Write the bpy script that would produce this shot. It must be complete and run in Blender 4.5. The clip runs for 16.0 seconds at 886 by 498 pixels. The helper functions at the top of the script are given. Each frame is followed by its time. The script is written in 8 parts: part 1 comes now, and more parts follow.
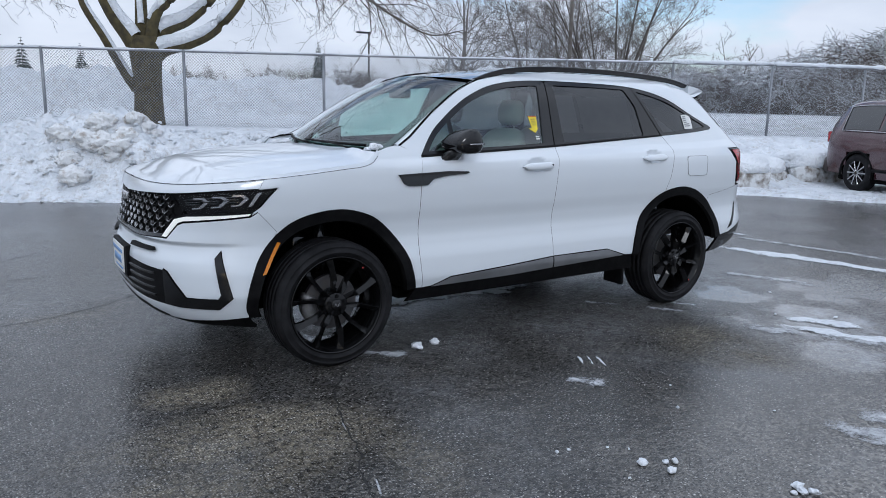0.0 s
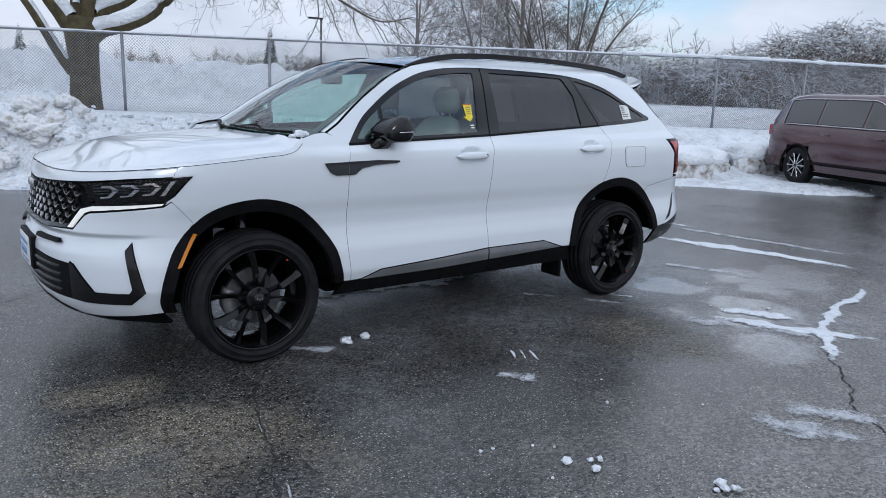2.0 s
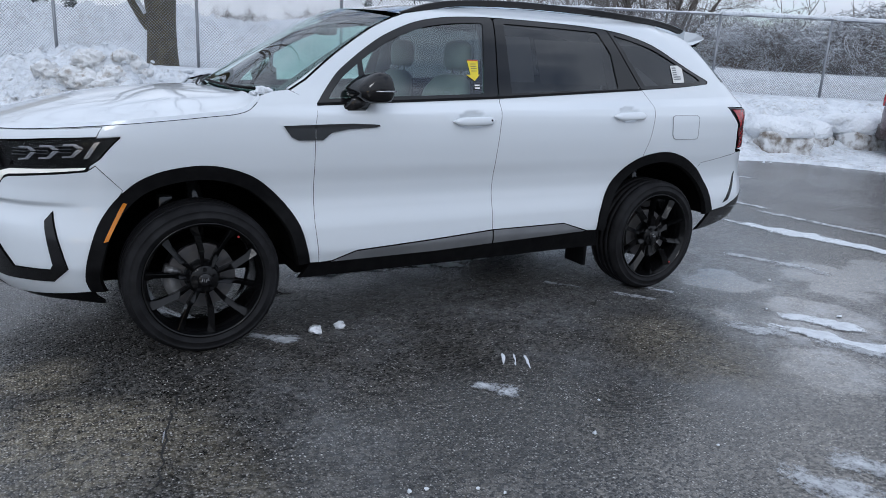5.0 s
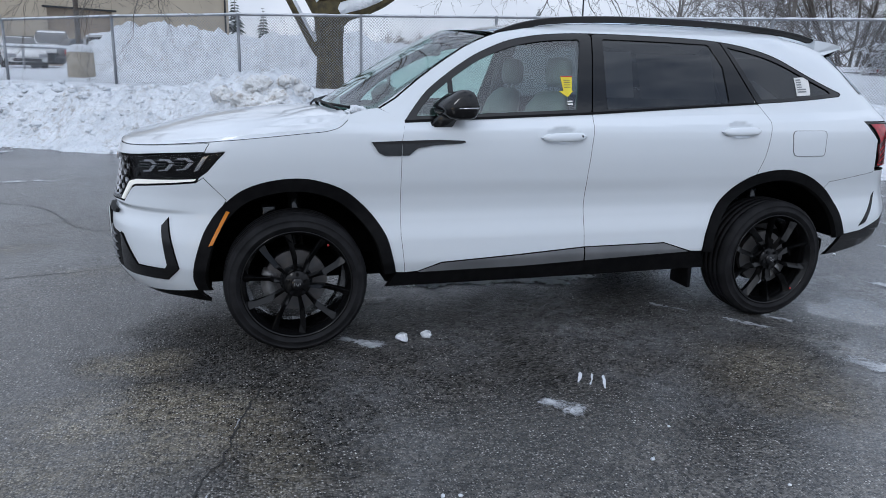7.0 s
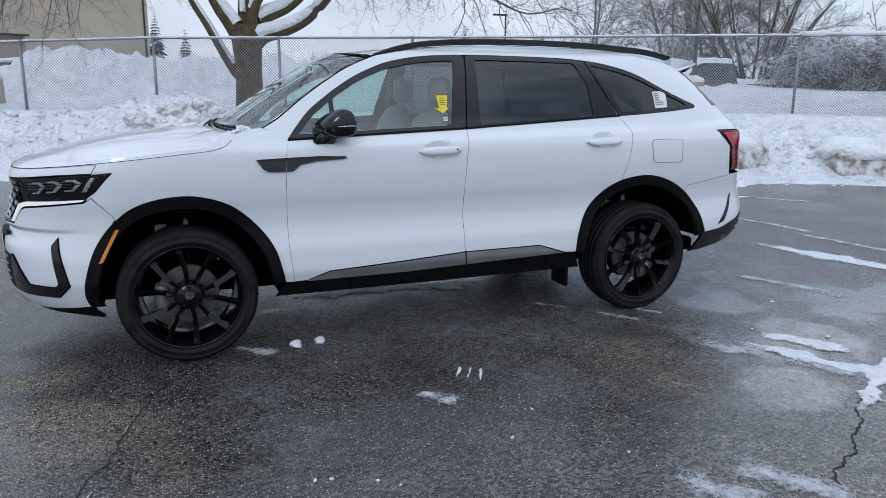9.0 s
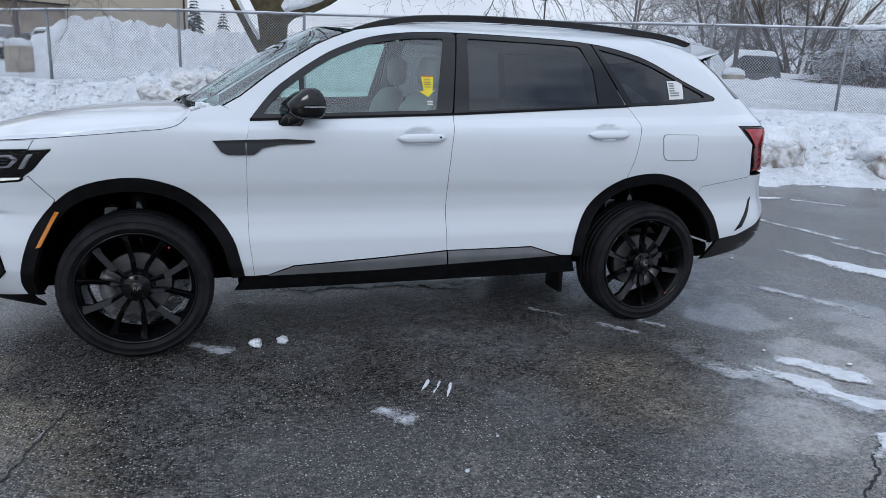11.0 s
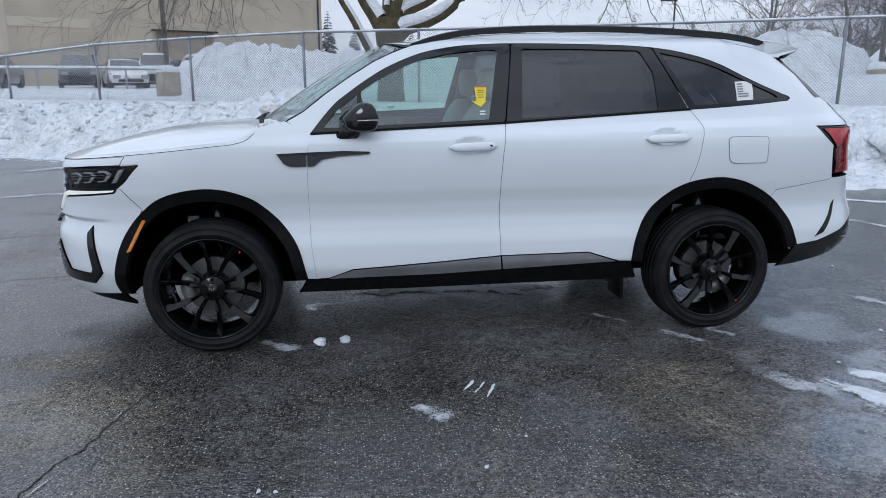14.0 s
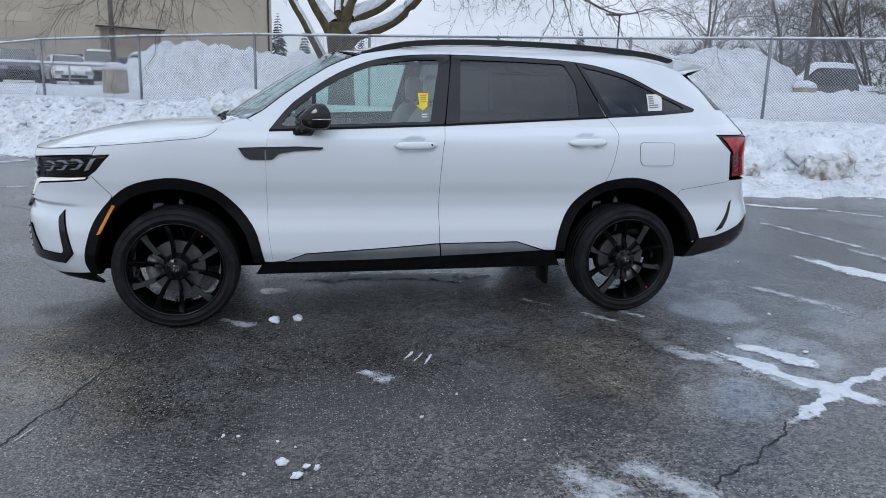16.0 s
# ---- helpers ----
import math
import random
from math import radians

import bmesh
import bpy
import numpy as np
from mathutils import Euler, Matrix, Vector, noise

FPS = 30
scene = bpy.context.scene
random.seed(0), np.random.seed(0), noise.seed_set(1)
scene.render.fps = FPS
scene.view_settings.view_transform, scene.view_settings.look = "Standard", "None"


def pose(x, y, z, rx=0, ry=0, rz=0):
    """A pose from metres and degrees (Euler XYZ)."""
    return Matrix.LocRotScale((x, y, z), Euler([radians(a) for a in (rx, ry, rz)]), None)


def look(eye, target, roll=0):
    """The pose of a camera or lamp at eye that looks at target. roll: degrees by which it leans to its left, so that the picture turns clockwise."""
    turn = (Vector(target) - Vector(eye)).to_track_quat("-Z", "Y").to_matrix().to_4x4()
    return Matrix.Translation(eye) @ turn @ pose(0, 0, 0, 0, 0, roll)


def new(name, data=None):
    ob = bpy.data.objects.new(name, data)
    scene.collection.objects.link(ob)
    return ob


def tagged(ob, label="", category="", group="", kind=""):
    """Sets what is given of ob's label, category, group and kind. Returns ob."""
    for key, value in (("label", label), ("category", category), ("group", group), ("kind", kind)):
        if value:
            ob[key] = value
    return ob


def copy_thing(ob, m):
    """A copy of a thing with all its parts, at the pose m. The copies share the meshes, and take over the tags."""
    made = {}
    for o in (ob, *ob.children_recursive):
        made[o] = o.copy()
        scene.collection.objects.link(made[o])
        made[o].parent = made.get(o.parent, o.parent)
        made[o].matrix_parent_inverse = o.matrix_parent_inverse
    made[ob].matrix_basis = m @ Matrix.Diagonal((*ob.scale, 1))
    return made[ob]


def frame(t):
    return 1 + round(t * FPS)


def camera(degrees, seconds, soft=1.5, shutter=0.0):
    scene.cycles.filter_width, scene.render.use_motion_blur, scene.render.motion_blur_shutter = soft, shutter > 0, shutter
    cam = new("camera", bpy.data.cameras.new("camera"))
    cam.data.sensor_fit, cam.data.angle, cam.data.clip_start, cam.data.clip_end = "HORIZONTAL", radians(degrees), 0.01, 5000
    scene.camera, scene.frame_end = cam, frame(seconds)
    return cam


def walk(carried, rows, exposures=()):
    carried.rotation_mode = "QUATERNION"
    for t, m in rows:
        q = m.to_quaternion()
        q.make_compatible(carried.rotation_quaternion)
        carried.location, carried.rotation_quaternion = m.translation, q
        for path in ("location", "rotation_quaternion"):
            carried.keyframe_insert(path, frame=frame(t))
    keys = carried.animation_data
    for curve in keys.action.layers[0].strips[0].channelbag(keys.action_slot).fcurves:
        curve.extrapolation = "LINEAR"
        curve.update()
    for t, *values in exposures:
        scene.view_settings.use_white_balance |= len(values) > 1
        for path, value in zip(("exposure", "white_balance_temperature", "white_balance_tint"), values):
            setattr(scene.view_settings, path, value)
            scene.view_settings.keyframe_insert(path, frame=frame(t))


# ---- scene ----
cam = camera(63.2, 16.0, soft=0.9)
PATH = [
    (0, (-3.028, -4.459, 1.434), (-1.954, -2.815, 1.052), 1.2),
    (0.5, (-3.036, -4.476, 1.441), (-1.948, -2.837, 1.083), 1.2),
    (1, (-3.025, -4.485, 1.436), (-1.909, -2.862, 1.089), 1.3),
    (1.5, (-2.977, -4.501, 1.437), (-1.834, -2.903, 1.067), 1.6),
    (2, (-2.837, -4.433, 1.428), (-1.664, -2.866, 1.02), 2.0),
    (2.5, (-2.674, -4.328, 1.438), (-1.489, -2.778, 0.998), 2.0),
    (3, (-2.551, -4.317, 1.429), (-1.396, -2.75, 0.97), 1.9),
    (5.3, (-1.939, -4.189, 1.406), (-1.045, -2.478, 0.885), 3.0),
    (5.5, (-1.885, -4.178, 1.408), (-1.038, -2.442, 0.891), 2.9),
    (6, (-1.712, -4.23, 1.405), (-0.999, -2.429, 0.904), 2.0),
    (6.5, (-1.623, -4.336, 1.402), (-1.03, -2.49, 0.91), 1.4),
    (7, (-1.663, -4.433, 1.412), (-1.128, -2.567, 0.932), 1.5),
    (7.5, (-1.731, -4.575, 1.402), (-1.187, -2.708, 0.936), 1.8),
    (8, (-1.736, -4.665, 1.412), (-1.128, -2.814, 0.961), 1.6),
    (8.5, (-1.661, -4.717, 1.42), (-0.985, -2.886, 0.983), 1.2),
    (9, (-1.475, -4.777, 1.424), (-0.773, -2.955, 0.994), 0.4),
    (9.2, (-1.414, -4.81, 1.426), (-0.713, -2.988, 0.991), 0.3),
    (11.3, (-1.022, -4.484, 1.413), (-0.422, -2.636, 0.936), 2.7),
    (11.5, (-0.98, -4.484, 1.408), (-0.404, -2.63, 0.929), 2.5),
    (12, (-0.814, -4.543, 1.419), (-0.316, -2.669, 0.927), 1.9),
    (12.5, (-0.712, -4.629, 1.433), (-0.295, -2.735, 0.945), 1.0),
    (13, (-0.679, -4.657, 1.435), (-0.326, -2.747, 0.959), -0.2),
    (13.5, (-0.677, -4.674, 1.426), (-0.376, -2.753, 0.958), -0.7),
    (14, (-0.71, -4.715, 1.433), (-0.438, -2.787, 0.977), -0.0),
    (14.5, (-0.803, -4.828, 1.436), (-0.51, -2.899, 0.996), 1.1),
    (15, (-0.862, -4.959, 1.434), (-0.51, -3.038, 1.003), 1.9),
    (15.5, (-0.838, -5.056, 1.44), (-0.438, -3.145, 1.007), 2.1),
    (16, (-0.755, -5.189, 1.433), (-0.341, -3.282, 0.995), 1.7),
]
walk(cam, [(t, look(eye, target, roll)) for t, eye, target, roll in PATH], [(0, -0.3, 5790, 10), (16, -0.3, 5790, 10)])

# ---- sky, sun ----
SUN_UP, SUN_ROT = radians(28), radians(205)
world = bpy.data.worlds.new("world")
scene.world = world
world.use_nodes = True
wn, wl = world.node_tree.nodes, world.node_tree.links
wn.clear()
sky = wn.new("ShaderNodeTexSky")
sky.sky_type, sky.sun_disc, sky.sun_elevation, sky.sun_rotation = "NISHITA", False, SUN_UP, SUN_ROT
sky.air_density, sky.dust_density = 1.0, 1.5
coords = wn.new("ShaderNodeTexCoord")
stretch = wn.new("ShaderNodeMapping")
stretch.inputs["Scale"].default_value = (1.0, 1.0, 2.6)
stretch.inputs["Location"].default_value = (0.35, 0.1, 0.0)
puffs = wn.new("ShaderNodeTexNoise")
puffs.inputs["Scale"].default_value, puffs.inputs["Detail"].default_value, puffs.inputs["Roughness"].default_value = 1.7, 7.0, 0.52
cover = wn.new("ShaderNodeValToRGB")
cover.color_ramp.elements[0].color = (0.12, 0.12, 0.12, 1)
cover.color_ramp.elements[0].position, cover.color_ramp.elements[1].position = 0.35, 0.43
shade = wn.new("ShaderNodeTexNoise")
shade.inputs["Scale"].default_value, shade.inputs["Detail"].default_value = 3.1, 6.0
tone = wn.new("ShaderNodeValToRGB")
tone.color_ramp.elements[0].color, tone.color_ramp.elements[1].color = (6.2, 6.6, 7.3, 1), (9.6, 9.8, 10.2, 1)
tone.color_ramp.elements[0].position, tone.color_ramp.elements[1].position = 0.32, 0.66
blend = wn.new("ShaderNodeMix")
blend.data_type = "RGBA"
back = wn.new("ShaderNodeBackground")
back.inputs["Strength"].default_value = 0.1
wout = wn.new("ShaderNodeOutputWorld")
# cloud light grows towards the zenith, as under any overcast
split = wn.new("ShaderNodeSeparateXYZ")
lift = wn.new("ShaderNodeMapRange")
lift.inputs["From Min"].default_value, lift.inputs["From Max"].default_value = 0.0, 1.0
lift.inputs["To Min"].default_value, lift.inputs["To Max"].default_value = 0.98, 1.9
grow = wn.new("ShaderNodeVectorMath")
grow.operation = "SCALE"
wl.new(coords.outputs["Generated"], split.inputs["Vector"])
wl.new(split.outputs["Z"], lift.inputs["Value"])
wl.new(coords.outputs["Generated"], stretch.inputs["Vector"])
wl.new(stretch.outputs["Vector"], puffs.inputs["Vector"])
wl.new(stretch.outputs["Vector"], shade.inputs["Vector"])
# a gap of blue over the hedge
gap = wn.new("ShaderNodeVectorMath")
gap.operation = "DOT_PRODUCT"
gap.inputs[1].default_value = (0.777, 0.617, 0.120)
near_gap = wn.new("ShaderNodeMapRange")
near_gap.inputs["From Min"].default_value, near_gap.inputs["From Max"].default_value = 0.985, 0.9995
near_gap.inputs["To Min"].default_value, near_gap.inputs["To Max"].default_value = 0.0, -0.17
thin = wn.new("ShaderNodeMath")
wl.new(coords.outputs["Generated"], gap.inputs[0])
wl.new(gap.outputs["Value"], near_gap.inputs["Value"])
wl.new(near_gap.outputs["Result"], thin.inputs[0])
wl.new(puffs.outputs["Fac"], thin.inputs[1])
wl.new(thin.outputs["Value"], cover.inputs["Fac"])
wl.new(shade.outputs["Fac"], tone.inputs["Fac"])
wl.new(cover.outputs["Color"], blend.inputs[0])
clear = wn.new("ShaderNodeVectorMath")
clear.operation = "SCALE"
clear.inputs["Scale"].default_value = 1.7
wl.new(sky.outputs["Color"], clear.inputs[0])
wl.new(clear.outputs["Vector"], blend.inputs[6])
wl.new(tone.outputs["Color"], grow.inputs[0])
wl.new(lift.outputs["Result"], grow.inputs["Scale"])
wl.new(grow.outputs["Vector"], blend.inputs[7])
wl.new(blend.outputs[2], back.inputs["Color"])
wl.new(back.outputs["Background"], wout.inputs["Surface"])

sun_data = bpy.data.lights.new("sun", "SUN")
sun_data.energy, sun_data.angle, sun_data.color = 0.7, radians(14), (1.0, 0.97, 0.92)
sun = new("sun", sun_data)
sun.matrix_basis = look((0, 0, 30), (math.sin(SUN_ROT) * -20, math.cos(SUN_ROT) * -20, 30 - 20 * math.tan(SUN_UP)))

# ---- materials ----
def material(name, base=(0.5, 0.5, 0.5), rough=0.5, metal=0.0, coat=0.0, second=None, scale=8.0, detail=5.0, bump=0.0, bump_scale=60.0, bump_detail=5.0, rough_var=0.0, random_tone=0.0, cut=(0.35, 0.65)):
    """A surface whose colour wanders between base and second at one scale, with fine relief at another."""
    m = bpy.data.materials.new(name)
    m.use_nodes = True
    nt = m.node_tree
    bsdf = nt.nodes["Principled BSDF"]
    bsdf.inputs["Base Color"].default_value = (*base, 1)
    bsdf.inputs["Roughness"].default_value = rough
    bsdf.inputs["Metallic"].default_value = metal
    bsdf.inputs["Coat Weight"].default_value = coat
    bsdf.inputs["Coat Roughness"].default_value = 0.03
    co = nt.nodes.new("ShaderNodeTexCoord")
    if second:
        n = nt.nodes.new("ShaderNodeTexNoise")
        n.inputs["Scale"].default_value, n.inputs["Detail"].default_value = scale, detail
        r = nt.nodes.new("ShaderNodeValToRGB")
        r.color_ramp.elements[0].position, r.color_ramp.elements[1].position = cut
        r.color_ramp.elements[0].color, r.color_ramp.elements[1].color = (*base, 1), (*second, 1)
        nt.links.new(co.outputs["Object"], n.inputs["Vector"])
        nt.links.new(n.outputs["Fac"], r.inputs["Fac"])
        last = r.outputs["Color"]
        if random_tone:
            info = nt.nodes.new("ShaderNodeObjectInfo")
            mr = nt.nodes.new("ShaderNodeMapRange")
            mr.inputs["To Min"].default_value, mr.inputs["To Max"].default_value = 1 - random_tone, 1 + random_tone
            hs = nt.nodes.new("ShaderNodeHueSaturation")
            nt.links.new(info.outputs["Random"], mr.inputs["Value"])
            nt.links.new(mr.outputs["Result"], hs.inputs["Value"])
            nt.links.new(last, hs.inputs["Color"])
            last = hs.outputs["Color"]
        nt.links.new(last, bsdf.inputs["Base Color"])
        if rough_var:
            mr = nt.nodes.new("ShaderNodeMapRange")
            mr.inputs["To Min"].default_value, mr.inputs["To Max"].default_value = rough - rough_var, rough + rough_var
            nt.links.new(n.outputs["Fac"], mr.inputs["Value"])
            nt.links.new(mr.outputs["Result"], bsdf.inputs["Roughness"])
    if bump:
        n2 = nt.nodes.new("ShaderNodeTexNoise")
        n2.inputs["Scale"].default_value, n2.inputs["Detail"].default_value = bump_scale, bump_detail
        b = nt.nodes.new("ShaderNodeBump")
        b.inputs["Strength"].default_value, b.inputs["Distance"].default_value = 1.0, bump
        nt.links.new(co.outputs["Object"], n2.inputs["Vector"])
        nt.links.new(n2.outputs["Fac"], b.inputs["Height"])
        nt.links.new(b.outputs["Normal"], bsdf.inputs["Normal"])
    return m


def glass_material(name, tint, gloss=0.02, least_shine=0.07, steep=4.5):
    """A thin pane: tinted, clear through, mirror-like at a slant from either side."""
    m = bpy.data.materials.new(name)
    m.use_nodes = True
    nt = m.node_tree
    nt.nodes.remove(nt.nodes["Principled BSDF"])
    clear, shine, mix, slant, power, least = (nt.nodes.new("ShaderNode" + k) for k in ("BsdfTransparent", "BsdfGlossy", "MixShader", "LayerWeight", "Math", "Math"))
    clear.inputs["Color"].default_value = (*tint, 1)
    shine.inputs["Color"].default_value, shine.inputs["Roughness"].default_value = (0.95, 0.97, 1.0, 1), gloss
    slant.inputs["Blend"].default_value = 0.5
    power.operation, power.inputs[1].default_value = "POWER", steep
    least.operation, least.inputs[1].default_value, least.inputs[2].default_value = "MULTIPLY_ADD", 0.92, least_shine
    nt.links.new(slant.outputs["Facing"], power.inputs[0])
    nt.links.new(power.outputs["Value"], least.inputs[0])
    nt.links.new(least.outputs["Value"], mix.inputs["Fac"])
    nt.links.new(clear.outputs["BSDF"], mix.inputs[1])
    nt.links.new(shine.outputs["BSDF"], mix.inputs[2])
    nt.links.new(mix.outputs["Shader"], nt.nodes["Material Output"].inputs["Surface"])
    return m


def lit(m, colour, strength):
    """A lamp that is on."""
    bsdf = m.node_tree.nodes["Principled BSDF"]
    bsdf.inputs["Emission Color"].default_value, bsdf.inputs["Emission Strength"].default_value = (*colour, 1), strength
    return m


def dull(m, level):
    m.node_tree.nodes["Principled BSDF"].inputs["Specular IOR Level"].default_value = level
    return m


M_FLECK = material("dim_grille_metal", (0.50, 0.50, 0.51), 0.25, 0.9, second=(0.40, 0.40, 0.405), scale=30)
M_PAINT = material("white_pearl_paint", (0.645, 0.685, 0.725), 0.30, 0.0, 0.9, second=(0.655, 0.69, 0.725), scale=1.5)
M_BLACK = dull(material("gloss_black_plastic", (0.003, 0.003, 0.0036), 0.12, 0.0, 0.08, second=(0.005, 0.005, 0.006), scale=12), 0.42)
M_CLAD = dull(material("textured_black_plastic", (0.0035, 0.0035, 0.004), 0.5, second=(0.007, 0.007, 0.0075), scale=20, bump=0.0006, bump_scale=400), 0.08)
M_WELL = dull(material("wheel_well_liner", (0.0025, 0.0025, 0.0025), 0.85, second=(0.005, 0.005, 0.005), scale=9, bump=0.003, bump_scale=40), 0.03)
M_TYRE = dull(material("tyre_rubber", (0.0095, 0.0095, 0.0105), 0.60, second=(0.018, 0.018, 0.0195), scale=14, detail=8, bump=0.0012, bump_scale=160), 0.1)
M_RIM = dull(material("gloss_black_alloy", (0.003, 0.003, 0.0034), 0.18, 0.0, 0.12, second=(0.004, 0.004, 0.0044), scale=10), 0.22)
M_STEEL = material("bare_steel", (0.12, 0.12, 0.125), 0.45, 0.9, second=(0.16, 0.15, 0.145), scale=18, rough_var=0.1)
M_CALIPER = material("cast_caliper", (0.28, 0.28, 0.29), 0.5, 0.6, second=(0.18, 0.18, 0.18), scale=30)
M_CHROME = material("satin_chrome", (0.55, 0.55, 0.56), 0.2, 1.0, second=(0.42, 0.42, 0.43), scale=12)
M_GUNMETAL = material("gunmetal_trim", (0.034, 0.036, 0.039), 0.22, 0.6, 0.3, second=(0.042, 0.045, 0.049), scale=10)
M_GREYTRIM = material("satin_grey_sill_trim", (0.24, 0.245, 0.255), 0.36, 0.45, second=(0.20, 0.205, 0.215), scale=6)
M_DRL = lit(material("white_light_guide", (0.75, 0.75, 0.70), 0.2, 0.0, 0.4, second=(0.68, 0.68, 0.64), scale=15), (1.0, 0.97, 0.88), 0.35)
M_LED = material("lamp_reflector", (0.42, 0.42, 0.44), 0.25, 0.9, second=(0.34, 0.34, 0.35), scale=30)
M_AMBER = material("amber_marker", (0.62, 0.20, 0.004), 0.2, 0.0, 0.3, second=(0.52, 0.16, 0.004), scale=40)
M_RED = material("red_tail_lens", (0.47, 0.007, 0.013), 0.2, 0.0, 0.35, second=(0.20, 0.003, 0.006), scale=25)
M_DARKRED = material("smoked_red_lens", (0.11, 0.006, 0.009), 0.2, 0.0, 0.35, second=(0.06, 0.004, 0.006), scale=25)
M_SEAT = material("grey_leather", (0.30, 0.29, 0.28), 0.55, second=(0.24, 0.23, 0.22), scale=9, bump=0.0006, bump_scale=220)
M_CABIN = dull(material("dark_cabin_plastic", (0.05, 0.05, 0.052), 0.6, second=(0.065, 0.065, 0.067), scale=8), 0.2)
M_LINING = material("pale_headlining", (0.35, 0.34, 0.32), 0.9, second=(0.3, 0.29, 0.28), scale=12)
M_YELLOW = material("yellow_sticker", (0.75, 0.62, 0.02), 0.5, second=(0.7, 0.55, 0.02), scale=20)
M_PAPER = material("white_sticker", (0.72, 0.72, 0.70), 0.6, second=(0.66, 0.66, 0.65), scale=20)
M_INK = material("dark_print", (0.05, 0.05, 0.055), 0.6, second=(0.08, 0.08, 0.08), scale=40)
M_REDINK = material("red_print", (0.5, 0.04, 0.03), 0.6, second=(0.42, 0.03, 0.03), scale=40)
M_BLUEINK = material("blue_print", (0.22, 0.36, 0.60), 0.6, second=(0.18, 0.30, 0.54), scale=40)
M_GLASS = glass_material("green_tinted_glass", (0.66, 0.82, 0.76), least_shine=0.10)
M_SCREEN = glass_material("windscreen_glass", (0.58, 0.80, 0.74), least_shine=0.06, steep=5.0)
M_DARKGLASS = glass_material("privacy_glass", (0.15, 0.155, 0.16), least_shine=0.065)
M_COVER = glass_material("clear_lamp_cover", (0.95, 0.96, 0.97), least_shine=0.014, steep=6.5)
M_ROOFGLASS = material("black_roof_glass", (0.006, 0.006, 0.007), 0.05, 0.0, 1.0, second=(0.008, 0.008, 0.009), scale=6)
M_SNOW = dull(material("old_snow", (0.79, 0.815, 0.85), 0.8, second=(0.66, 0.69, 0.73), scale=1.8, detail=9, bump=0.08, bump_scale=13, bump_detail=9, cut=(0.38, 0.78)), 0.2)
M_GALV = material("galvanised_steel", (0.30, 0.31, 0.33), 0.5, 0.7, second=(0.22, 0.23, 0.25), scale=6)
M_CONCRETE = material("weathered_concrete", (0.38, 0.335, 0.265), 0.85, second=(0.27, 0.235, 0.18), scale=4, bump=0.006, bump_scale=30)
# ---- mesh helpers ----
def link_mesh(name, bm, mat, parent=None, smooth=False):
    me = bpy.data.meshes.new(name)
    bm.to_mesh(me)
    bm.free()
    if smooth:
        me.polygons.foreach_set("use_smooth", [True] * len(me.polygons))
    for one in (mat if isinstance(mat, (list, tuple)) else [mat]):
        me.materials.append(one)
    ob = new(name, me)
    if parent:
        ob.parent = parent
    return ob


def part(name, bm, mat, parent, label="", smooth=True):
    ob = link_mesh(name, bm, mat, parent, smooth)
    if label:
        ob["label"] = label
    return ob


def thing(name, at, label, category, group="", turn=0.0):
    """An Empty at the thing's base."""
    ob = new(name)
    ob.matrix_basis = pose(*at, 0, 0, turn)
    return tagged(ob, label, category, group)


def box(bm, lo, hi, bevel=0.0, matrix=None):
    made = bmesh.ops.create_cube(bm, size=1.0)["verts"]
    size, mid = [h - l for l, h in zip(lo, hi)], [(h + l) / 2 for l, h in zip(lo, hi)]
    for v in made:
        v.co = Vector([c * s + m for c, s, m in zip(v.co, size, mid)])
        if matrix:
            v.co = matrix @ v.co
    if bevel:
        edges = {e for v in made for e in v.link_edges}
        bmesh.ops.bevel(bm, geom=list(edges), offset=bevel, segments=2, affect="EDGES", profile=0.5)
    return bm


def tube(bm, points, radii, sides=8, cap=True):
    """A tapering tube along points."""
    rings, side = [], None
    pts = [Vector(p) for p in points]
    if isinstance(radii, (int, float)):
        radii = [radii] * len(pts)
    for i, p in enumerate(pts):
        d = (pts[min(i + 1, len(pts) - 1)] - pts[max(i - 1, 0)]).normalized()
        if side is None:
            side = d.orthogonal().normalized()
        side = (side - d * side.dot(d))
        side = side.normalized() if side.length > 1e-6 else d.orthogonal().normalized()
        other = d.cross(side)
        rings.append([bm.verts.new(p + (side * math.cos(a) + other * math.sin(a)) * radii[i]) for a in (2 * math.pi * k / sides for k in range(sides))])
    for a, b in zip(rings, rings[1:]):
        for k in range(sides):
            bm.faces.new((a[k], a[(k + 1) % sides], b[(k + 1) % sides], b[k]))
    if cap:
        bm.faces.new(rings[0][::-1])
        bm.faces.new(rings[-1])
    return bm


def smooth_line(points, n=6):
    """Points along a Catmull-Rom curve through the given ones (of any dimension)."""
    p = [np.array(q, float) for q in points]
    p = [2 * p[0] - p[1]] + p + [2 * p[-1] - p[-2]]
    out = []
    for a, b, c, d in zip(p, p[1:], p[2:], p[3:]):
        for k in range(n):
            t = k / n
            out.append(0.5 * (2 * b + (c - a) * t + (2 * a - 5 * b + 4 * c - d) * t * t + (3 * b - a - 3 * c + d) * t**3))
    return [tuple(q) for q in out] + [tuple(p[-2])]


def fbm(x, y, z=0.0, octaves=5):
    total, amp, f = 0.0, 1.0, 1.0
    for _ in range(octaves):
        total += amp * noise.noise((x * f, y * f, z * f + 3.7))
        amp, f = amp * 0.5, f * 2.03
    return total


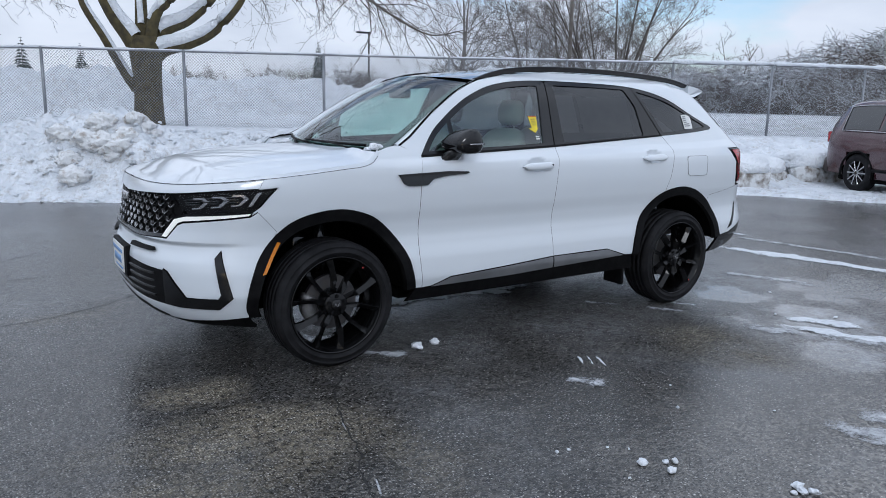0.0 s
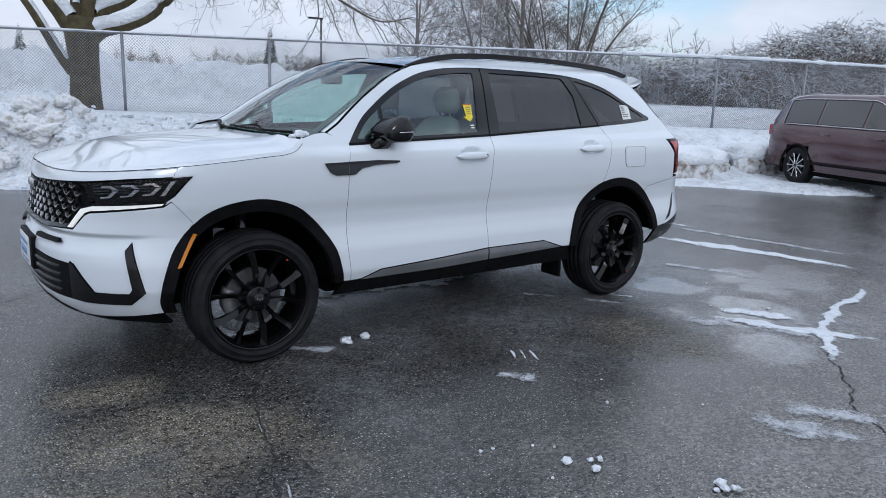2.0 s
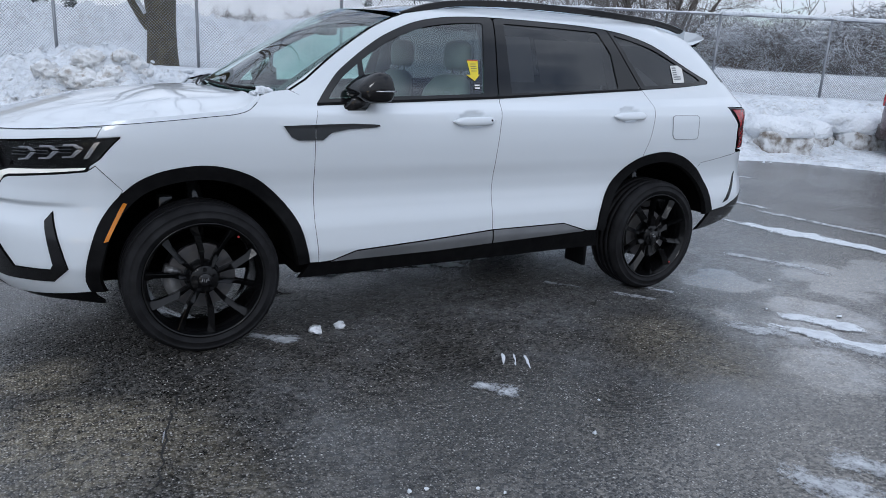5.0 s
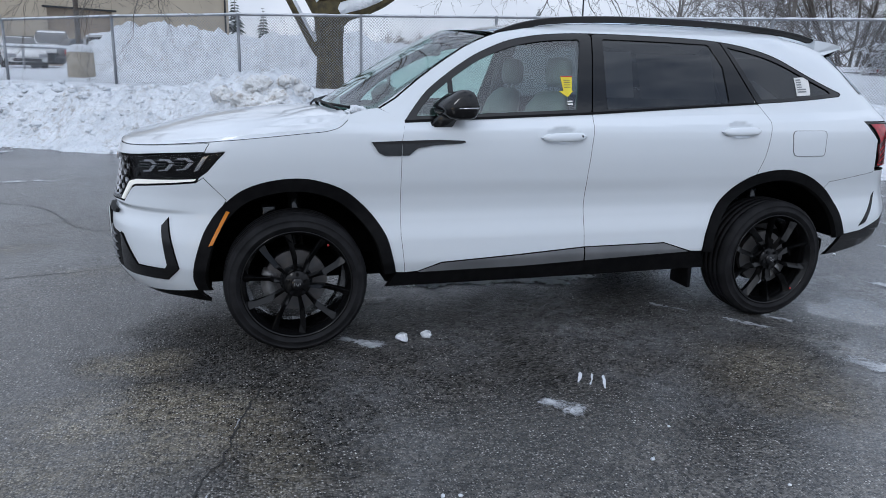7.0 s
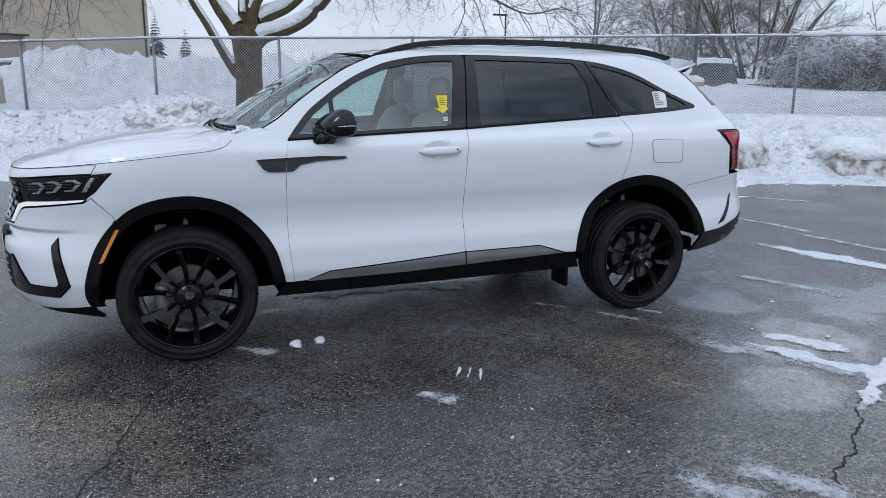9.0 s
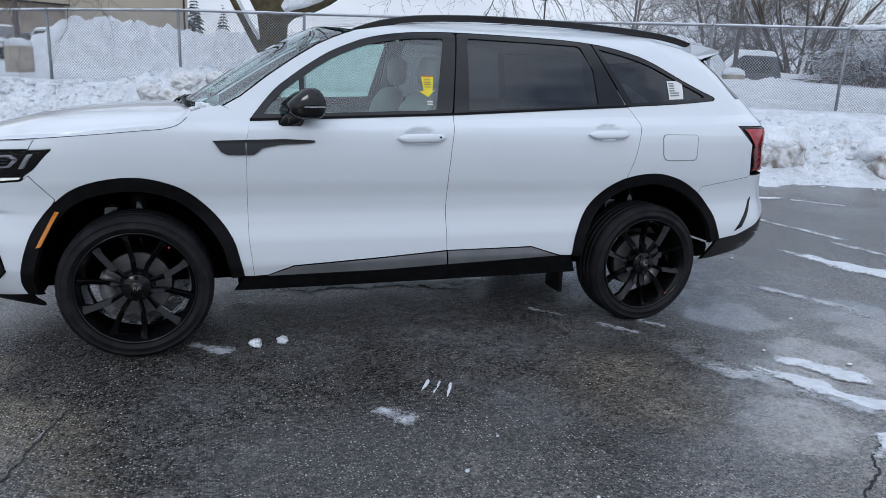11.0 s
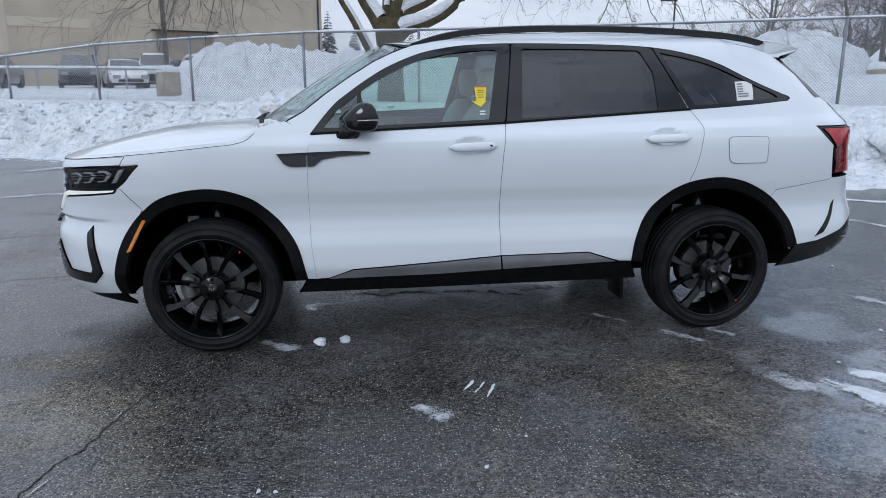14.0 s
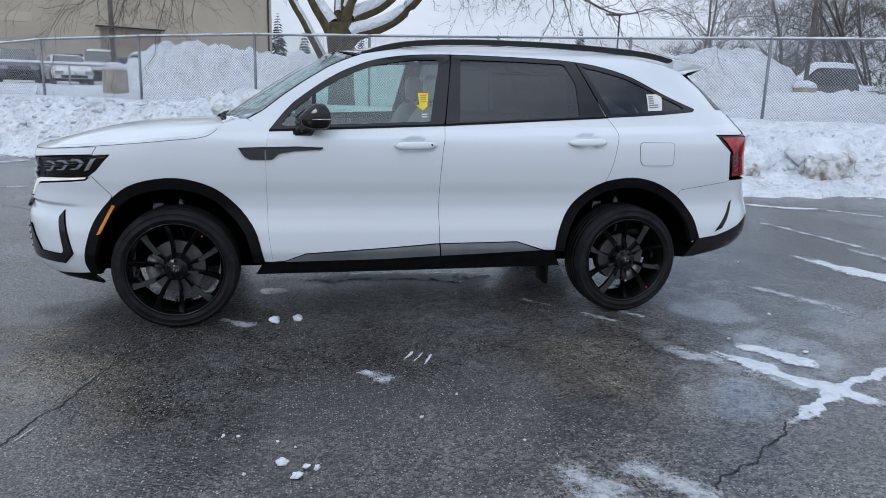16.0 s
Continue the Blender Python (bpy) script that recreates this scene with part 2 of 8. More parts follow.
# ---- the car's skin: a sheet wrapped round the body, u along the plan, z up ----
def pchip(xs, ys):
    """A smooth curve through points that never overshoots them."""
    xs, ys = np.array(xs, float), np.array(ys, float)
    h, d = np.diff(xs), np.diff(ys) / np.diff(xs)
    m = np.zeros(len(xs))
    for i in range(1, len(xs) - 1):
        if d[i - 1] * d[i] > 0:
            w1, w2 = 2 * h[i] + h[i - 1], h[i] + 2 * h[i - 1]
            m[i] = (w1 + w2) / (w1 / d[i - 1] + w2 / d[i])
    m[0], m[-1] = d[0], d[-1]

    X, Y, M, last = xs.tolist(), ys.tolist(), m.tolist(), len(xs) - 2

    def at(x):
        if x <= X[0]:
            return Y[0]
        if x >= X[-1]:
            return Y[-1]
        lo, hi = 0, last + 1
        while hi - lo > 1:
            mid = (lo + hi) // 2
            if X[mid] <= x:
                lo = mid
            else:
                hi = mid
        w = X[lo + 1] - X[lo]
        t = (x - X[lo]) / w
        a, r = t * t * (3 - 2 * t), 1 - t
        return Y[lo] * (1 - a) + Y[lo + 1] * a + w * (M[lo] * t * r * r - M[lo + 1] * t * t * r)

    return at


PLAN = [(-2.345, 0), (-2.34, -0.2), (-2.315, -0.4), (-2.25, -0.6), (-2.13, -0.76), (-1.97, -0.865), (-1.78, -0.915), (-1.4, -0.938),
        (0, -0.945), (1.3, -0.94), (1.7, -0.925), (2.05, -0.89), (2.27, -0.84), (2.42, -0.70), (2.475, -0.4), (2.49, 0)]
ARC = [0.0]
for (xa, ya), (xb, yb) in zip(PLAN, PLAN[1:]):
    ARC.append(ARC[-1] + math.hypot(xb - xa, yb - ya))
ARC = [a - ARC[8] for a in ARC]          # u = x along the flank
plan_x, plan_y = pchip(ARC, [p[0] for p in PLAN]), pchip(ARC, [p[1] for p in PLAN])
# how far the nose and the tail stand back, and the flank stands in, at each height
nose_back = pchip([0.15, 0.24, 0.32, 0.40, 0.58, 0.66, 0.72, 0.80, 0.90, 0.98, 1.03, 1.08, 1.15], [0.30, 0.16, 0.05, 0.01, 0.0, 0.005, 0.012, 0.03, 0.05, 0.06, 0.085, 0.14, 0.26])
tail_back = pchip([0.15, 0.3, 0.42, 0.52, 0.62, 0.75, 0.9, 1.05, 1.15, 1.25, 1.4, 1.6, 1.7], [0.35, 0.2, 0.08, 0.01, 0.0, 0.035, 0.07, 0.09, 0.08, 0.14, 0.29, 0.5, 0.6])
flank_in = pchip([0.15, 0.30, 0.40, 0.46, 0.56, 0.66, 0.72, 0.78, 0.88, 1.0, 1.07, 1.115, 1.15, 1.25, 1.40, 1.55, 1.64, 1.70],
                 [0.12, 0.055, 0.022, 0.006, 0.010, 0.029, 0.036, 0.031, 0.010, 0.0, 0.002, 0.008, 0.022, 0.077, 0.150, 0.227, 0.292, 0.382])


crease_dip = pchip([0.15, 0.62, 0.69, 0.712, 0.735, 1.2], [0, 0, 0.75, 1, 0, 0])


DENTS = [(-0.018, 1.100), (1.075, 1.132)]      # hollows behind the door handles


def skin(u, z, out=0.0):
    """The point of the left flank at u, z; out metres proud of it. The nose is at the low end of u, the tail at the high end."""
    x, y = plan_x(u), plan_y(u)
    e = 0.01
    tx, ty = plan_x(u + e) - plan_x(u - e), plan_y(u + e) - plan_y(u - e)
    n = math.hypot(tx, ty) or 1.0
    nx, ny = ty / n, -tx / n               # outward
    rise = min(max((z - 1.137 - 0.027 * u) / 0.045, 0), 1) * min(max((u + 1.35) / 0.5, 0), 1)
    k = (flank_in(z) + 0.018 * rise) / 0.945     # the shoulder crease
    for du, dz in DENTS:
        q = 1 - ((u - du) / 0.085) ** 2 - ((z - dz) / 0.047) ** 2
        if q > 0:
            out -= 0.024 * q ** 0.8
    f = min(max((-1.15 - u) / 1.0, 0), 1)
    b = min(max((u - 1.3) / 1.0, 0), 1)
    f, b = f * f * (3 - 2 * f), b * b * (3 - 2 * b)
    x += f * nose_back(z) - b * tail_back(z)
    g = min(max((-1.9 - u) / 0.3, 0), 1)
    cut = 0.030 * g * crease_dip(z)          # the crease across the bumper
    x, y = x - nx * cut, y - ny * cut
    return Vector((x + nx * out, y * (1 - k) + ny * out, z))


# ---- ground and snow ----
def ground_material():
    """Wet worn asphalt: fine stones, wetter and dry stretches, gritty salt-stained spots, with shade and sheen painted
    in.
    """
    m = bpy.data.materials.new("wet_asphalt")
    m.use_nodes = True
    nt = m.node_tree
    add, join = nt.nodes.new, nt.links.new
    bsdf = nt.nodes["Principled BSDF"]
    co = add("ShaderNodeTexCoord")

    def tex(scale, detail=4.0, rough=0.55):
        n = add("ShaderNodeTexNoise")
        n.inputs["Scale"].default_value, n.inputs["Detail"].default_value, n.inputs["Roughness"].default_value = scale, detail, rough
        join(co.outputs["Object"], n.inputs["Vector"])
        return n.outputs["Fac"]

    def ramp(value, a, b, ca=0.0, cb=1.0):
        r = add("ShaderNodeMapRange")
        r.inputs["From Min"].default_value, r.inputs["From Max"].default_value = a, b
        r.inputs["To Min"].default_value, r.inputs["To Max"].default_value = ca, cb
        join(value, r.inputs["Value"])
        return r.outputs["Result"]

    def calc(op, a, b):
        n = add("ShaderNodeMath")
        n.operation = op
        for k, v in enumerate((a, b)):
            if isinstance(v, (int, float)):
                n.inputs[k].default_value = v
            else:
                join(v, n.inputs[k])
        return n.outputs["Value"]

    def mix(fac, a, b):
        n = add("ShaderNodeMix")
        n.data_type = "RGBA"
        join(fac, n.inputs[0])
        for k, v in ((6, a), (7, b)):
            if isinstance(v, tuple):
                n.inputs[k].default_value = (*v, 1)
            else:
                join(v, n.inputs[k])
        return n.outputs[2]

    def spot(x, y, rx, ry, edge=0.6):
        """1 inside an uneven patch at x, y, falling to 0 at its rim."""
        off = add("ShaderNodeVectorMath")
        off.operation = "SUBTRACT"
        join(co.outputs["Object"], off.inputs[0])
        off.inputs[1].default_value = (x, y, 0)
        sc = add("ShaderNodeVectorMath")
        sc.operation = "DIVIDE"
        join(off.outputs["Vector"], sc.inputs[0])
        sc.inputs[1].default_value = (rx, ry, 1)
        ln = add("ShaderNodeVectorMath")
        ln.operation = "LENGTH"
        join(sc.outputs["Vector"], ln.inputs[0])
        return calc("ADD", ramp(ln.outputs["Value"], 0.3, 1.25, 1.0, -0.3), ramp(tex(2.6, 5.0), 0.3, 0.7, -0.45, 0.45))

    def specks(scale, share, radius):
        """Pale grains: one in a share of the cells, each of its own size and paleness."""
        v = add("ShaderNodeTexVoronoi")
        v.voronoi_dimensions = "2D"
        v.inputs["Scale"].default_value = scale
        join(co.outputs["Object"], v.inputs["Vector"])
        sep = add("ShaderNodeSeparateColor")
        join(v.outputs["Color"], sep.inputs["Color"])
        own = calc("MULTIPLY", calc("LESS_THAN", sep.outputs["Red"], share), ramp(sep.outputs["Green"], 0.0, 1.0, 0.25, 1.0))
        size = ramp(sep.outputs["Blue"], 0.0, 1.0, 0.4 * radius, radius)
        body = ramp(calc("DIVIDE", v.outputs["Distance"], size), 0.75, 1.0, 1.0, 0.0)
        return calc("MULTIPLY", own, body)

    def stones_at(scale):
        v = add("ShaderNodeTexVoronoi")
        v.voronoi_dimensions = "2D"
        v.inputs["Scale"].default_value = scale
        join(co.outputs["Object"], v.inputs["Vector"])
        sep = add("ShaderNodeSeparateColor")
        join(v.outputs["Color"], sep.inputs["Color"])
        return v.outputs["Distance"], sep.outputs["Red"]

    gap, tone = stones_at(75.0)
    fine = tex(150.0, 3.0)
    mottle = ramp(tex(9.0, 9.0, 0.78), 0.36, 0.64)
    broad = ramp(tex(0.7, 6.0, 0.6), 0.36, 0.64)
    # each stone has its own grey; the tar between them is black
    wetc = mix(ramp(tone, 0.35, 1.0), (0.0045, 0.0042, 0.0039), (0.058, 0.054, 0.050))
    dryc = mix(ramp(tone, 0.2, 1.0), (0.022, 0.0195, 0.017), (0.27, 0.25, 0.225))
    # open ground to either side: drier, salted, and sky sheen painted into its colour
    sheen_bloom = calc("MAXIMUM", calc("MAXIMUM", spot(2.9, -1.9, 1.7, 2.2), calc("MAXIMUM", spot(1.8, -2.3, 1.3, 1.3), calc("MULTIPLY", spot(0.8, -2.7, 1.0, 0.6), 0.6))), calc("MAXIMUM", calc("MULTIPLY", spot(-3.6, -0.6, 1.3, 2.6), 0.22), spot(0.9, -3.3, 2.9, 1.25)))
    sheen_bloom = calc("MULTIPLY", calc("MINIMUM", calc("MAXIMUM", sheen_bloom, 0.0), 1.0), ramp(mottle, 0.0, 1.0, 0.45, 1.0))
    base = mix(calc("MAXIMUM", calc("MULTIPLY", ramp(calc("MULTIPLY", broad, mottle), 0.0, 1.0, 0.08, 0.8), 0.5), calc("MULTIPLY", sheen_bloom, 0.95)), wetc, dryc)
    salt = calc("MAXIMUM", spot(-2.25, -1.45, 0.55, 0.32), spot(-2.15, -0.92, 0.34, 0.22))
    salt = calc("MAXIMUM", salt, spot(-1.85, -1.62, 0.40, 0.45))
    for at in ((-1.58, -2.05, 0.20, 0.40), (-2.4, -1.9, 0.6, 0.35), (0.85, -1.75, 0.45, 0.62), (-2.65, 0.85, 0.45, 0.16), (-4.2, 1.6, 1.2, 0.25)):
        salt = calc("MAXIMUM", salt, calc("MULTIPLY", spot(*at), 0.60))
    salt = calc("MINIMUM", calc("MAXIMUM", salt, 0.0), 1.0)
    thick = ramp(tex(5.0, 6.0, 0.7), 0.38, 0.62)
    # shade by the car, put in as a thinner film and dimmer grains
    car_shade = calc("MAXIMUM", spot(-1.45, -0.80, 1.1, 0.9), calc("MAXIMUM", spot(0.1, -0.8, 1.7, 1.0), spot(0.9, -1.65, 0.55, 0.6)))
    car_shade = calc("MINIMUM", calc("MAXIMUM", car_shade, 0.0), 1.0)
    # pale grains of salt and grit, everywhere some, in spots many
    few = calc("MULTIPLY", specks(70.0, 0.22, 0.34), ramp(tex(1.7, 5.0), 0.35, 0.6, 0.35, 1.0))
    many = calc("MULTIPLY", specks(80.0, 0.6, 0.45), calc("MAXIMUM", calc("MULTIPLY", salt, ramp(thick, 0.0, 1.0, 0.35, 1.0)), calc("MULTIPLY", thick, 0.22)))
    dust = calc("MULTIPLY", calc("MULTIPLY", salt, ramp(tex(26.0, 7.0, 0.8), 0.42, 0.62)), 0.75)
    grain = calc("MULTIPLY", specks(105.0, 0.42, 0.50), ramp(tex(6.0, 7.0, 0.7), 0.36, 0.6, 0.4, 1.0))
    base = mix(calc("MULTIPLY", grain, ramp(car_shade, 0.0, 1.0, 1.0, 0.3)), base, (0.27, 0.262, 0.250))
    base = mix(few, base, (0.60, 0.585, 0.56))
    base = mix(dust, base, (0.27, 0.235, 0.170))
    base = mix(many, base, (0.55, 0.51, 0.42))
    # frosty film on the open ground, with sky sheen painted in at two spots
    frost_sheen = calc("MULTIPLY", ramp(tex(0.55, 7.0, 0.65), 0.48, 0.68), ramp(tex(14.0, 8.0, 0.75), 0.40, 0.62, 0.1, 1.0))
    icy_sheen = calc("MAXIMUM", spot(1.9, -2.0, 0.95, 0.8), calc("MULTIPLY", spot(2.4, -0.6, 0.7, 0.8), 0.7))
    icy_sheen = calc("MULTIPLY", calc("MINIMUM", calc("MAXIMUM", icy_sheen, 0.0), 1.0), ramp(tex(7.0, 8.0, 0.75), 0.42, 0.6))
    frost_sheen = calc("MAXIMUM", calc("MULTIPLY", frost_sheen, 0.45), calc("MULTIPLY", icy_sheen, 0.7))
    base = mix(frost_sheen, base, (0.34, 0.35, 0.37))
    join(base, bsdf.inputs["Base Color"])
    wet = ramp(tex(0.62, 6.0, 0.65), 0.36, 0.62)
    join(calc("ADD", ramp(wet, 0.0, 1.0, 0.34, 0.46), calc("MULTIPLY", salt, 0.2)), bsdf.inputs["Roughness"])
    bsdf.inputs["Specular IOR Level"].default_value = 0.06
    # the film of water: broken by the stones that stand out of it
    proud = calc("MULTIPLY", ramp(gap, 0.15, 0.55, 0.5, 1.0), ramp(tone, 0.0, 1.0, 1.0, 0.8))
    film = calc("MULTIPLY", calc("MULTIPLY", ramp(wet, 0.0, 1.0, 1.0, 0.9), proud), ramp(calc("MULTIPLY", salt, thick), 0.0, 1.0, 1.0, 0.2))
    # the painted shade takes the film's shine away beside the car
    film = calc("MULTIPLY", film, ramp(car_shade, 0.0, 1.0, 1.0, 0.05))
    # shallow puddles, where the water lies over the stones
    pool = spot(1.32, -2.25, 0.46, 0.34)
    for at in ((2.05, -1.0, 0.6, 0.42), (3.1, -1.3, 1.1, 0.75), (-0.87, -0.17, 0.16, 0.12), (1.9, -1.75, 0.75, 0.5)):
        pool = calc("MAXIMUM", pool, spot(*at))
    pool = ramp(pool, 0.40, 0.70)
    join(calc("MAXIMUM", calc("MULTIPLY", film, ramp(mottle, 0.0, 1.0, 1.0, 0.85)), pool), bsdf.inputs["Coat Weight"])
    join(calc("MULTIPLY", ramp(calc("MULTIPLY", wet, mottle), 0.0, 1.0, 0.07, 0.20), ramp(pool, 0.0, 1.0, 1.0, 0.6)), bsdf.inputs["Coat Roughness"])
    bsdf.inputs["Coat IOR"].default_value = 1.9
    height = calc("ADD", calc("MULTIPLY", gap, -0.8), calc("MULTIPLY", fine, 0.5))
    b = add("ShaderNodeBump")
    b.inputs["Strength"].default_value, b.inputs["Distance"].default_value = 1.0, 0.010
    join(height, b.inputs["Height"])
    join(b.outputs["Normal"], bsdf.inputs["Normal"])
    c = add("ShaderNodeBump")
    c.inputs["Distance"].default_value = 0.0015
    join(ramp(pool, 0.0, 1.0, 0.85, 0.22), c.inputs["Strength"])
    join(calc("ADD", height, calc("MULTIPLY", tex(30.0, 4.0), 0.9)), c.inputs["Height"])
    join(c.outputs["Normal"], bsdf.inputs["Coat Normal"])
    return m


M_ASPHALT = ground_material()


def graded(lo, hi, near, far, centre, growth=1.25):
    """Grid lines that are fine near the centre and coarse far off."""
    up, down, step = [centre], [], near
    while up[-1] < hi:
        up.append(up[-1] + step)
        step = min(step * (growth if abs(up[-1] - centre) > 8 else 1.0), far)
    p, step = centre, near
    while p > lo:
        p -= step
        step = min(step * (growth if abs(p - centre) > 8 else 1.0), far)
        down.append(p)
    return down[::-1] + up


def sheet(name, xs, ys, height, mat, keep=None):
    verts, faces, index = [], [], {}
    for j, y in enumerate(ys):
        for i, x in enumerate(xs):
            index[i, j] = len(verts)
            verts.append((x, y, height(x, y)))
    for j in range(len(ys) - 1):
        for i in range(len(xs) - 1):
            if keep is None or keep((xs[i] + xs[i + 1]) / 2, (ys[j] + ys[j + 1]) / 2):
                faces.append((index[i, j], index[i + 1, j], index[i + 1, j + 1], index[i, j + 1]))
    me = bpy.data.meshes.new(name)
    me.from_pydata(verts, [], faces)
    me.polygons.foreach_set("use_smooth", [True] * len(me.polygons))
    me.materials.append(mat)
    return new(name, me)


ground = sheet("ground", graded(-900, 900, 1.0, 120, 0), graded(-900, 900, 1.0, 120, 0), lambda x, y: 0.0, M_ASPHALT)
tagged(ground, "wet black asphalt car park with worn patches", "ground", kind="structure")

bank_edge = pchip([-400, -60, -20, -7, -4, -2.75, -1.35, 2, 6.1, 7.4, 8.7, 9.4, 9.9, 11, 14, 22, 60, 400], [200, 34, 16, 9.75, 8.35, 7.6, 6.9, 5.55, 4.15, 4.0, 3.4, 2.6, 1.75, 1.0, -0.6, -4, -14, -90])
POSTS = [(-12.75, 19.05, 1.85), (-9.97, 17.79, 2.09), (-7.19, 16.54, 2.36), (-4.49, 15.25, 2.48), (-1.555, 14.3, 2.59), (1.21, 13.03, 2.60), (4.10, 11.76, 2.62), (6.99, 10.78, 2.655),
         (9.83, 9.66, 2.70), (12.72, 8.70, 2.745), (15.6, 7.7, 2.79), (18.5, 6.7, 2.8), (21.4, 5.7, 2.8)]
fence_y = pchip([p[0] for p in POSTS], [p[1] for p in POSTS])


stone_line = pchip([-50, 3, 5, 6.5, 8.0, 9.5, 12, 16, 22, 40], [60, 6.6, 5.4, 5.0, 4.5, 3.9, 4.0, 3.4, 1.2, -6])


def crag(x, y, z):
    """Ridged, broken relief."""
    total, amp, f = 0.0, 1.0, 1.0
    for _ in range(4):
        total += amp * (0.5 - abs(noise.noise((x * f, y * f, z + 1.7 * f))) * 1.6)
        amp, f = amp * 0.55, f * 2.1
    return total


def snow_height(x, y):
    """Ploughed bank along the car park's edge, a flat verge up to the fence, heaps beyond."""
    edge = bank_edge(x) + 0.35 * fbm(x * 0.55, 1.0, 0, 3) + 0.12 * fbm(x * 3.0, 5.0, 0, 3)
    d = (y - edge) * 0.9
    if d < 0:
        return -0.06
    right = min(max((x - 3.5) / 3.0, 0), 1)
    crest = 0.84 + 0.16 * fbm(x * 0.45, 9.0, 0, 3) + 0.30 * math.exp(-((x + 1.3) / 0.8) ** 2)
    rise = min(d / 1.5, 1.0)
    rise = rise * rise * (3 - 2 * rise)
    back = min(max((d - 1.6) / 2.5, 0), 1)
    left_h = crest * rise * (1 - back) + 0.9 * back
    e = (y - stone_line(x)) * 0.9
    step = min(max((e + 0.25) / 1.3, 0), 1)
    step = step * step * (3 - 2 * step)
    right_h = 0.05 + 0.04 * fbm(x * 1.2, y * 1.2, 0, 2) + 0.55 * step + 0.30 * min(max((e - 1.0) / 3.0, 0), 1)
    h = left_h * (1 - right) + right_h * right
    rough = rise * (1 - 0.8 * back) * (1 - right) + right * step * 0.75 * (1 - min(max((e - 1.2) / 2, 0), 1)) + 0.05 * right
    near = min(max((14.5 - y) / 3, 0), 1)
    h += right * step * (0.13 * crag(x * 1.05, y * 1.05, 8.0) + 0.10 * fbm(x * 0.9, y * 0.9, 6, 3)) * min(max((fence_y(x) - y) / 1.5, 0), 1)
    if rough > 0.02:
        h += rough * (0.12 * fbm(x * 1.6, y * 1.6, 0, 3) + 0.15 * crag(x * 1.9, y * 1.9, 0.0) + 0.10 * near * crag(x * 4.5, y * 4.5, 4.0))
    h = max(h, 0.03) if d > 0.05 else 0.0
    # the berm under the thicket, and the heaps behind the fence
    far = y - fence_y(x)
    if x > 11.5 and 0.3 < far < 9:
        k, q, w = min((far - 0.3) / 2.0, 1), min(max((far - 6) / 3, 0), 1), min((x - 11.5) / 2.5, 1)
        h += k * k * (3 - 2 * k) * (1 - q * q * (3 - 2 * q)) * w * max(0, 1.46 + 0.04 * fbm(x * 0.6, y * 0.6, 2, 3) - h)
    if far > 2:
        k = min((far - 2) / 5, 1)
        h += k * k * (3 - 2 * k) * heap(x, y)
    return h


def heap(x, y):
    h = 0.15
    for hx, hy, rx, ry, top in HEAPS:
        r = math.hypot((x - hx) / rx, (y - hy) / ry)
        if r < 1.4:
            h = max(h, top * (1 / (1 + math.exp((r - 0.85) * 9))))
    if h > 0.3:
        h += 0.34 * fbm(x * 0.55, y * 0.55, 4, 4) + 0.30 * crag(x * 1.15, y * 1.15, 5.0)
    return h


HEAPS = [(-3.6, 26.4, 4.2, 4.0, 1.55), (1.5, 25.2, 5.5, 4.2, 1.5), (7.0, 23.8, 5.0, 4.0, 1.40), (14.2, 18.6, 3.6, 2.6, 1.75), (10.5, 21.5, 3.5, 3.0, 1.2), (19.5, 17.4, 3.4, 1.6, 0.55)]


def bank_material():
    """Ploughed snow with specks and smears of grit in it."""
    m = dull(material("ploughed_snow", (0.77, 0.80, 0.84), 0.8, second=(0.60, 0.635, 0.68), scale=3.2, detail=9, bump=0.15, bump_scale=8, bump_detail=10, cut=(0.38, 0.75)), 0.2)
    nt = m.node_tree
    bsdf = nt.nodes["Principled BSDF"]
    co, fine, wide, a, b, mul, mix = (nt.nodes.new("ShaderNode" + k) for k in ("TexCoord", "TexNoise", "TexNoise", "MapRange", "MapRange", "Math", "Mix"))
    fine.inputs["Scale"].default_value, fine.inputs["Detail"].default_value, fine.inputs["Roughness"].default_value = 9.0, 10.0, 0.7
    wide.inputs["Scale"].default_value, wide.inputs["Detail"].default_value = 0.9, 4.0
    a.inputs["From Min"].default_value, a.inputs["From Max"].default_value = 0.50, 0.66
    b.inputs["From Min"].default_value, b.inputs["From Max"].default_value, b.inputs["To Max"].default_value = 0.36, 0.60, 0.85
    mul.operation, mix.data_type = "MULTIPLY", "RGBA"
    mix.inputs[7].default_value = (0.42, 0.39, 0.36, 1)
    old = bsdf.inputs["Base Color"].links[0].from_socket
    for tex, r in ((fine, a), (wide, b)):
        nt.links.new(co.outputs["Object"], tex.inputs["Vector"])
        nt.links.new(tex.outputs["Fac"], r.inputs["Value"])
    nt.links.new(a.outputs["Result"], mul.inputs[0])
    nt.links.new(b.outputs["Result"], mul.inputs[1])
    nt.links.new(mul.outputs["Value"], mix.inputs[0])
    nt.links.new(old, mix.inputs[6])
    nt.links.new(mix.outputs[2], bsdf.inputs["Base Color"])
    return m


M_BANK = bank_material()
xs_snow = [x for x in graded(-700, 700, 0.085, 60, 0.5, 1.05)]
ys_snow = [y for y in graded(-60, 700, 0.085, 60, 9.5, 1.035)]
snow = sheet("snow_bank", xs_snow, ys_snow, snow_height, M_BANK, lambda x, y: y > bank_edge(x) - 1.0)
tagged(snow, "ploughed white snow bank and snowy field beside the car park", "snow", kind="structure")
# ---- the white SUV ----
from mathutils.geometry import tessellate_polygon

U0, U1 = ARC[0], ARC[-1]


